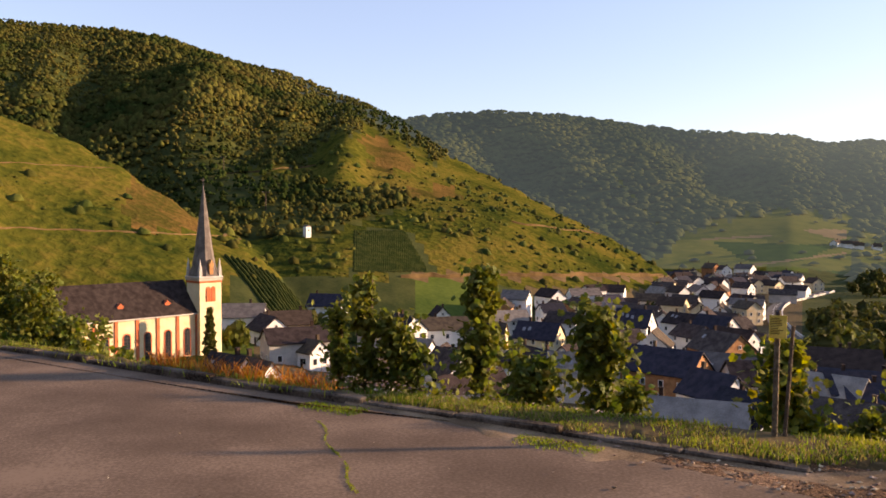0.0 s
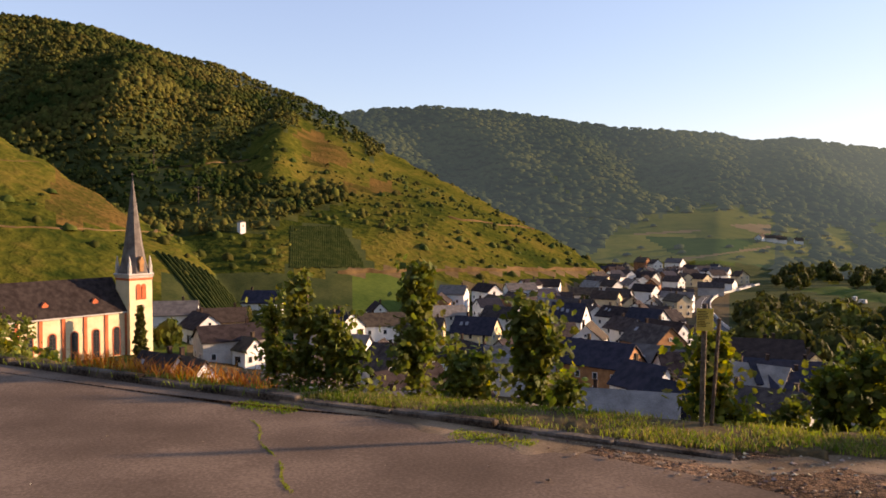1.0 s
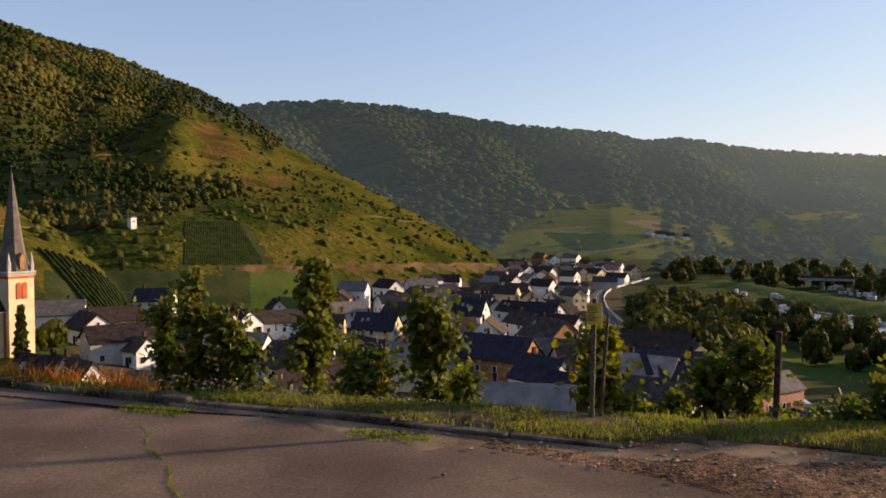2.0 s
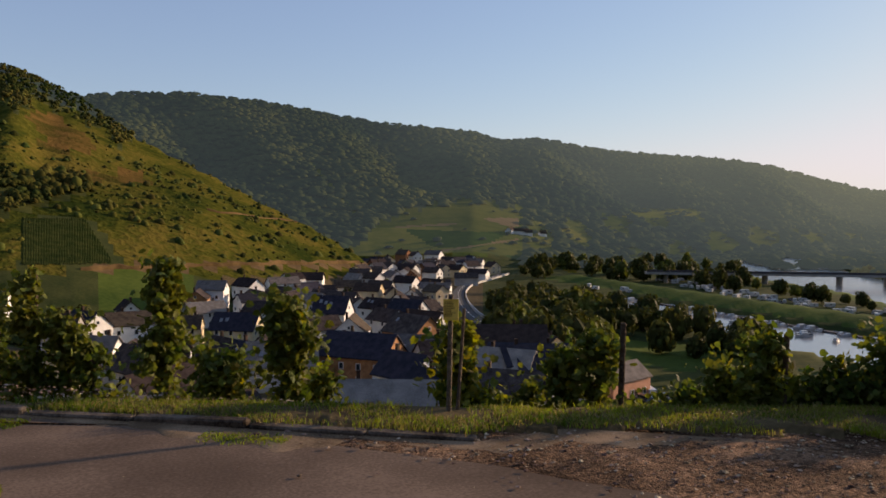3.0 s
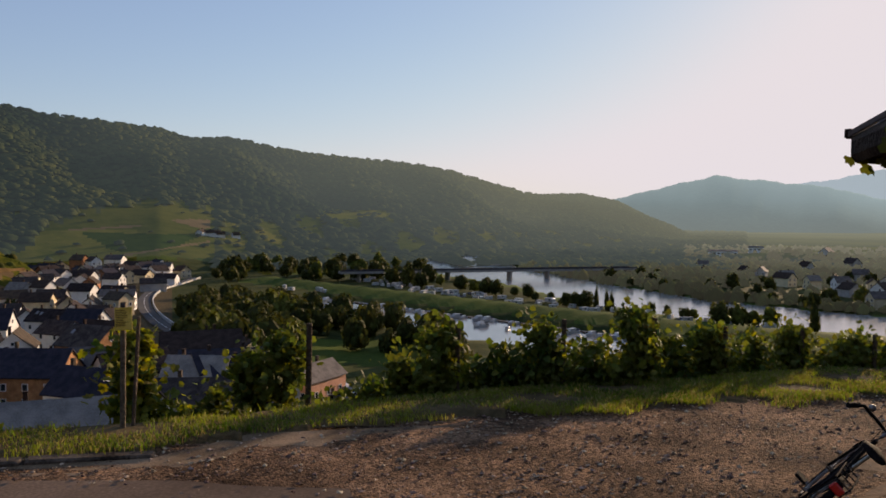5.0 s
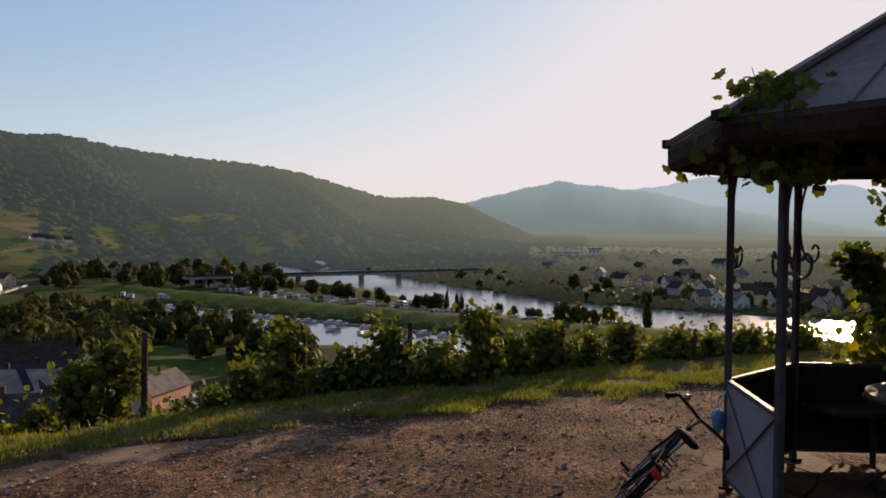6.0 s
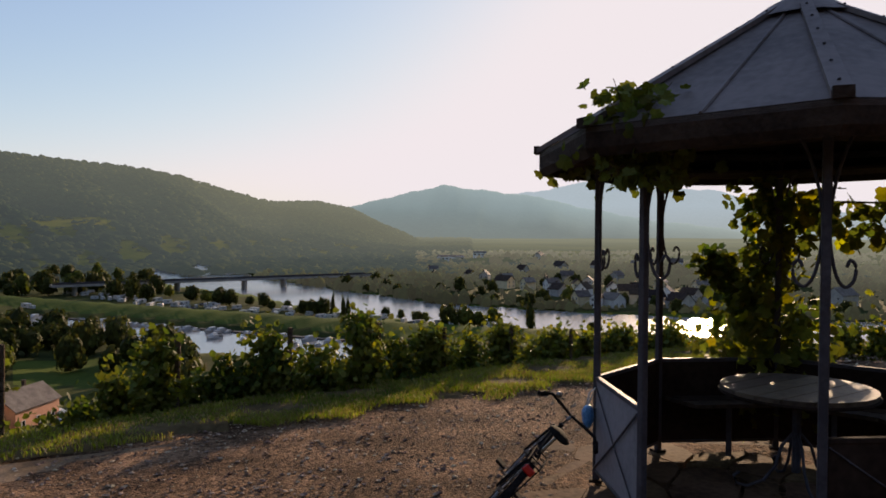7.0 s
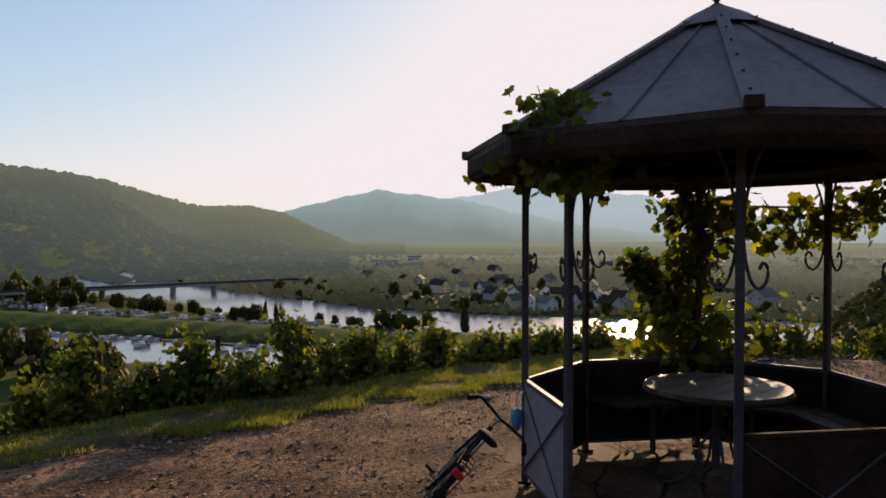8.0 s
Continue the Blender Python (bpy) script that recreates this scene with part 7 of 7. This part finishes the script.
# ---- vines on the pavilion ----
def build_climber():
    rnd = np.random.RandomState(15)
    f0 = octa(GR, 5)
    e0 = octa(GR, 4)
    out = f0.normalized()
    v = thing("climbing_vine", (GX + f0.x + out.x * 0.16, GY + f0.y + out.y * 0.16, GZ), "leafy grapevine climbing a pavilion post up to the roof", "grapevine")
    tr = Mesh().tube([(0, 0, 0), (0.03, 0.04, 0.5), (-0.04, 0.0, 1.1), (-0.08, -0.03, 1.7), (-0.12, 0, 2.2)], [0.035, 0.03, 0.025, 0.02, 0.012])
    side = Vector((e0 - f0)).normalized()
    tr.tube([(-0.08, -0.03, 1.7), tuple(side * 0.4 + Vector((0, 0, 2.0))), tuple(side * 1.0 + Vector((0, 0, 1.98)))], [0.015, 0.012, 0.006])
    part("vine_stem", tr.mesh("vine_stem", BARK), v)
    P = []
    for c, s, n in (((0.0, 0.05, 0.75), (0.22, 0.30, 0.32), 760), ((0.0, 0.22, 1.25), (0.17, 0.17, 0.22), 320), ((0.0, 0.48, 1.48), (0.12, 0.10, 0.08), 110), ((-0.02, 0.0, 1.65), (0.17, 0.16, 0.24), 210),
                    ((-0.05, 0.08, 2.02), (0.16, 0.17, 0.12), 110)):
        P.append(np.array(c) + rnd.normal(0, 1, (n, 3)) * np.array(s) * 0.8)
    for k in range(300):
        t = rnd.uniform(0.1, 1.35)
        P.append(np.array(side * t + Vector((0, 0, 2.05 - 0.22 * math.sin(t * 2.2))))[None] + rnd.normal(0, 0.11, (1, 3)))
    P = np.concatenate(P)
    P = P[P[:, 2] > 0.02]
    g = rnd.rand(len(P)) < 0.22
    V, F = leaves(P[~g], 0.10, rnd)
    part("foliage", np_mesh("foliage", V, F, VINE), v)
    V, F = leaves(P[g], 0.10, rnd)
    part("yellow_foliage", np_mesh("yellow_foliage", V, F, VINEGOLD), v, "yellowing vine leaves")
    # tufts over the eaves
    a = octa(1.47, 8.09, 2.38)
    w = thing("eaves_vine", (GX + a.x, GY + a.y, GZ + a.z), "vine shoots curling over the pavilion eaves", "grapevine")
    st = Mesh()
    for k in range(7):
        q = rnd.uniform(-1, 1, 3)
        st.tube([(0, 0, 0), (q[0] * 0.12, q[1] * 0.12, 0.12 * abs(q[2])), (q[0] * 0.22, q[1] * 0.22, 0.26 * abs(q[2]) + 0.02)], [0.006, 0.004, 0.002], 5)
    b0 = octa(GR, 8.0) - octa(1.50, 8.12)
    st.tube([(0, 0, 0), (0.06, 0.0, -0.12), tuple(Vector((b0.x * 0.6, b0.y * 0.6, -0.35)))], [0.008, 0.006, 0.004], 5)
    part("shoot", st.mesh("shoot", BARK), w)
    P = np.concatenate([rnd.normal(0, 1, (150, 3)) * np.array([0.12, 0.13, 0.08]) + np.array([0, 0, 0.03]),
                        rnd.normal(0, 1, (46, 3)) * np.array([0.10, 0.12, 0.06]) + np.array([0.02, 0.0, 0.19]),
                        rnd.normal(0, 1, (320, 3)) * np.array([0.12, 0.13, 0.15]) + np.array([0.08, -0.05, -0.20])])
    P = P[np.abs(P - np.median(P, axis=0)).max(1) < 0.29]
    V, F = leaves(P, 0.068, rnd, 0.3)
    part("foliage", np_mesh("foliage", V, F, VINE), w)
    for k, cnt in ((0, 46), (6, 60), (7, 40), (3.2, 60)):
        c = octa(GR + 0.12, k, 2.24)
        w = thing("hanging_vine", (GX + c.x, GY + c.y, GZ + c.z), "vine leaves hanging under the pavilion eaves", "grapevine")
        P = rnd.normal(0, 1, (cnt, 3)) * np.array([0.15, 0.15, 0.07])
        V, F = leaves(P, 0.082, rnd, 0.9)
        part("foliage", np_mesh("foliage", V, F, VINE), w)
        part("shoot", Mesh().tube([(-0.2, -0.1, 0.05), (0, 0, 0.0), (0.18, 0.1, 0.04)], 0.005, 5).mesh("shoot", BARK), w)


build_climber()


# ---- camp site and harbour ----
def van_meshes():
    body = Mesh().prism([(-2.9, -1.1, 0.5), (2.0, -1.1, 0.5), (2.9, -1.1, 0.6), (3.0, -1.1, 1.2), (2.3, -1.1, 1.9), (2.6, -1.1, 2.7), (2.4, -1.1, 2.95), (-2.9, -1.1, 2.95), (-3.0, -1.1, 2.8), (-3.0, -1.1, 0.6)], (0, 2.2, 0))
    win = Mesh().prism([(2.98, -0.9, 1.28), (2.42, -0.9, 1.88), (2.36, -0.9, 1.84), (2.92, -0.9, 1.22)], (0, 1.8, 0))
    side = Mesh().box((-0.5, 0, 1.95), (1.3, 2.24, 0.6))
    wheel = Mesh().cyl((0, -0.12, 0), (0, 0.12, 0), 0.34, n=12)
    return body.mesh("body", VANW), win.mesh("windscreen", PANE), side.mesh("side_window", PANE), wheel.mesh("wheel", BLACK)


VAN = van_meshes()


def car_meshes():
    body = Mesh().prism([(-2.1, -0.85, 0.3), (2.1, -0.85, 0.3), (2.15, -0.85, 0.7), (1.2, -0.85, 0.85), (-1.9, -0.85, 0.9), (-2.1, -0.85, 0.75)], (0, 1.7, 0))
    cab = Mesh().prism([(-1.6, -0.75, 0.88), (1.1, -0.75, 0.86), (0.5, -0.7, 1.4), (-1.1, -0.7, 1.42)], (0, 1.5, 0))
    return cab.mesh("cabin", PANE), body.mesh("body", CARD), body.mesh("body", VANW)


CAR = car_meshes()
BOAT_HULL = Mesh().add([(-4, -1.2, 0.9), (1.5, -1.3, 1.0), (4.2, 0, 1.25), (1.5, 1.3, 1.0), (-4, 1.2, 0.9), (-3.8, -0.9, -0.2), (1.2, -0.9, -0.2), (3.2, 0, -0.1), (1.2, 0.9, -0.2), (-3.8, 0.9, -0.2)],
                       [(0, 1, 2, 3, 4), (5, 9, 8, 7, 6), (0, 5, 6, 1), (1, 6, 7, 2), (2, 7, 8, 3), (3, 8, 9, 4), (4, 9, 5, 0)]).mesh("hull", VANW)
BOAT_CABIN = Mesh().prism([(-2.2, -0.9, 0.9), (1.2, -0.9, 1.0), (0.5, -0.8, 1.9), (-2.0, -0.8, 1.95)], (0, 1.8, 0)).mesh("cabin", VANW)
BOAT_GLASS = Mesh().prism([(-1.9, -0.93, 1.3), (0.9, -0.93, 1.35), (0.55, -0.88, 1.75), (-1.8, -0.88, 1.75)], (0, 1.84, 0)).mesh("cabin_window", PANE)
BOAT_COVER = Mesh().prism([(-3.8, -1.0, 0.92), (-2.3, -1.0, 0.95), (-2.4, -0.9, 1.7), (-3.7, -0.9, 1.5)], (0, 2.0, 0)).mesh("canopy", CARD)


def camper(x, y, rz):
    c = thing("camper_van", (x, y, float(land(x, y))), "white camper van parked on the river meadow", "camper van", "parked campers", rz=rz)
    s = 0.58 + 0.3 * ((x * 7.3 + y * 3.1) % 1.0)
    c.scale = (s * (0.8 + 0.35 * ((x * 3.7) % 1.0)), s, s)
    for me, n in zip(VAN[:3], ("body", "windscreen", "side_window")):
        part(n, me, c)
    for wx in (-1.7, 1.9):
        for wy in (-1.0, 1.0):
            part("wheel", VAN[3], c).location = (wx, wy, 0.34)


def car(x, y, rz, white=False):
    c = thing("car", (x, y, float(land(x, y))), "white parked car" if white else "dark parked car", "car", "parked cars", rz=rz)
    c["label"] = "small white car parked on the meadow edge" if white else "dark car parked on the meadow edge"
    part("body", CAR[2 if white else 1], c)
    part("cabin", CAR[0], c)
    for wx in (-1.3, 1.3):
        for wy in (-0.8, 0.8):
            part("wheel", VAN[3], c).location = (wx, wy, 0.33)


def boat(x, y, rz, size=1.0):
    c = thing("motor_boat", (x, y, -40.6), "white motor boat moored in the harbour", "boat", "moored boats", rz=rz)
    c.scale = (size, size, size)
    part("hull", BOAT_HULL, c)
    part("cabin", BOAT_CABIN, c)
    part("cabin_window", BOAT_GLASS, c)
    part("canopy", BOAT_COVER, c)


def build_camp():
    rnd = random.Random(8)
    for y in range(118, 400, 8):
        edge = near_bank(y) - 6
        for row in range(3):
            x = 283 + row * 8 + rnd.uniform(-3.5, 3.5) + max(0, (y - 300) * 0.35)
            if x > edge or rnd.random() < 0.3:
                continue
            camper(x, y + rnd.uniform(-3.5, 3.5), rnd.uniform(0, 180))
            if rnd.random() < 0.35:
                car(x + 5, y + 3.5, rnd.uniform(0, 90), rnd.random() < 0.5)
    for k in range(26):
        a, r = rnd.uniform(32.5, 38.5), rnd.uniform(385, 470)
        x, y, z = polar(a, r)
        if near_bank(y) - 6 < x or 190 < x < 250 and y < 340 or abs(x - 271) < 16:
            continue
        (camper if rnd.random() < 0.7 else lambda x, y, q: car(x, y, q, True))(x, y, rnd.uniform(0, 180))
    for y in range(140, 326, 4):
        if rnd.random() < 0.75:
            boat(237 + rnd.uniform(-2, 2), y + rnd.uniform(-1, 1), 180 + rnd.uniform(-14, 14), rnd.uniform(0.55, 1.0))
        if rnd.random() < 0.4:
            boat(225 + rnd.uniform(-3, 3), y + 2, rnd.choice((0, 180)) + rnd.uniform(-25, 25), rnd.uniform(0.5, 0.9))
    pier = thing("jetty", (241, 232, -40.3), "long floating wooden jetty in the harbour", "jetty")
    part("deck", Mesh().box((0, 0, 0), (2.0, 190, 0.4)).mesh("deck", PLANK), pier)
    for a, r in ((37.6, 158), (38.0, 161), (38.4, 157), (37.2, 165), (39.0, 163)):
        x, y, z = polar(a, r)
        car(x, y, rnd.uniform(0, 180), rnd.random() < 0.5)
    x, y, z = polar(38.0, 166)
    camper(x, y, 70)


build_camp()


# ---- rows of vines on the far slopes ----
def vineyard(name, a0, a1, r0, r1, step, drift, e0=-90, e1=90, right=None, tall=1.0):
    rnd = np.random.RandomState(3)
    V, F, o = [], [], 0
    a = a0
    while a < a1:
        rr = np.arange(r0, r1, 1.6)
        aa = a + drift * (rr - r0) / (r1 - r0)
        x, y = EX + rr * np.sin(np.radians(aa)), EY + rr * np.cos(np.radians(aa))
        z = land(x, y)
        e = el_of(x, y, z)
        ok = (e > e0) & (e < e1)
        if right is not None:
            ok &= aa < right - 0.58 * (e + 3.6)
        if ok.sum() > 3:
            x, y, z = x[ok], y[ok], z[ok]
            n = len(x)
            h, w = tall * rnd.uniform(0.9, 1.4, n), rnd.uniform(0.45, 0.7, n)
            cx, cy = np.cos(np.radians(a)), -np.sin(np.radians(a))
            P = np.stack([np.stack([x - cx * w, y - cy * w, z], -1), np.stack([x - cx * w * 0.8, y - cy * w * 0.8, z + h * 0.75], -1), np.stack([x, y, z + h], -1),
                          np.stack([x + cx * w * 0.8, y + cy * w * 0.8, z + h * 0.75], -1), np.stack([x + cx * w, y + cy * w, z], -1)], 1)
            V.append(P.reshape(-1, 3))
            for i in range(n - 1):
                for j in range(4):
                    F.append((o + i * 5 + j, o + i * 5 + j + 1, o + i * 5 + j + 6, o + i * 5 + j + 5))
            o += n * 5
        a += step
    tagged(new(name, np_mesh(name, np.concatenate(V), F, SCRUBV)), "rows of green vines on the slope", "vineyard", kind="stuff")


SCRUBV = surf("vine_rows", (0.022, 0.033, 0.010), (0.048, 0.056, 0.016), 0.3, 0.9, 0.8, 8, dist=0.3, spec=0.0)
vineyard("vineyard", -9.5, 2.5, 206, 262, 0.40, -4.5, tall=0.7)
vineyard("hill_vineyard", -4.9, 2, 300, 470, 0.15, 0.25, -3.5, -0.4, 0.6, 0.22)
vineyard("lower_vineyard", 5.5, 14, 262, 318, 0.42, 1.0, -6.2, -4.0)


# ---- white tower hut, masts, path walls on the hill ----
def build_hill_things():
    x, y, z = on_ground(-8.23, -0.9)
    h = thing("white_hut", (x, y, z), "small white square tower hut among hillside trees", "hut", rz=40)
    h.scale = (0.75, 0.75, 0.8)
    part("wall", Mesh().box((0, 0, 2.0), (3.4, 3.4, 7.0)).mesh("wall", WHITE), h)
    part("roof", Mesh().prism([(-1.9, -1.9, 5.4), (1.9, -1.9, 5.4), (0, -1.9, 6.3)], (0, 3.8, 0)).mesh("roof", SLATEG), h)
    part("window", Mesh().box((0, -1.72, 3.4), (0.7, 0.1, 0.9)).mesh("window", PANE), h)
    for az, el, hh in ((-13.96, 3.3, 11.5), (-11.1, 1.0, 9.0)):
        x, y, z = on_ground(az, el)
        p = thing("power_mast", (x, y, z), "wooden power mast on the hillside", "mast", "power masts")
        part("pole", Mesh().cyl((0, 0, -1), (0, 0, hh), 0.28, 0.2, 8).mesh("pole", STAKE), p)
        part("crossarm", Mesh().box((0, 0, hh - 0.8), (3.4, 0.25, 0.3)).mesh("crossarm", STAKE), p)
        for k in (-1.5, 0, 1.5):
            part("insulator", Mesh().cyl((k, 0, hh - 0.65), (k, 0, hh - 0.2), 0.12).mesh("insulator", PALE), p)

    def terrace(name, a0, a1, e0, e1, hgt, mat_, label):
        A = np.arange(a0, a1, 0.15)
        P = [on_ground(a, e0 + (e1 - e0) * (a - a0) / (a1 - a0) + 0.05 * math.sin(a * 2.3) + 0.03 * math.sin(a * 7)) for a in A]
        k = np.ones(9) / 9
        rr = np.convolve(np.pad([math.hypot(p[0] - EX, p[1] - EY) for p in P], 4, mode="edge"), k, "valid")
        P = [polar(a, r) for a, r in zip(A, rr)]
        top = [max(0.1, hgt * (0.8 + 0.3 * math.sin(a * 1.3) * math.sin(a * 2.9))) for a in A]
        n = len(P)
        vs = [(p[0] - 0.25, p[1] - 0.35, p[2] - 1.5) for p in P] + [(p[0] - 0.15, p[1] - 0.25, p[2] + t) for p, t in zip(P, top)] + [(p[0] + 0.6, p[1] + 1.2, p[2] + t) for p, t in zip(P, top)] + [(p[0] + 0.6, p[1] + 1.2, p[2] - 1.5) for p in P]
        fs = [(k * n + i, k * n + i + 1, k * n + n + i + 1, k * n + n + i) for k in range(3) for i in range(n - 1)]
        tagged(new(name, np_mesh(name, vs, fs, mat_)), label, "wall", kind="structure")
    terrace("terrace_wall", -1.5, 17.2, -3.9, -3.6, 1.9, EARTH, "long reddish dry-stone terrace wall at the slope's foot")
    terrace("upper_path", -14, -7.6, 3.45, 4.15, 0.9, EARTH, "pale path edge below the hillside wood")
    terrace("middle_terrace", 6.5, 14.5, 0.1, -0.9, 1.0, EARTH, "low stone terrace on the grassy slope")
    terrace("spur_path", -29, -12.8, -0.2, -0.9, 0.4, EARTH, "pale farm track edge across the near slope")
    terrace("spur_upper_path", -29, -21, 3.9, 3.7, 0.3, EARTH, "worn path line high on the near slope")


build_hill_things()


def build_cypress():
    rnd = np.random.RandomState(6)
    x, y, z = polar(-15.0, 158)
    t = thing("conifer", (x, y, -24.8), "slim dark conifer beside the church tower", "tree")
    part("trunk", Mesh().cyl((0, 0, -1), (0, 0, 4), 0.2, 0.1).mesh("trunk", BARK), t)
    n = 1300
    h = rnd.rand(n) ** 0.8 * 10.0
    r = (1.45 * (1 - h / 10.6) ** 0.8 * (0.85 + 0.25 * np.sin(h * 4))) * np.sqrt(rnd.uniform(0.4, 1.0, n))
    a = rnd.uniform(0, 6.283, n)
    P = np.stack([r * np.cos(a), r * np.sin(a), h + 0.4], -1)
    V, F = leaves(P, 0.55, rnd, 0.4)
    part("foliage", np_mesh("foliage", V, F, CROWN), t)


build_cypress()
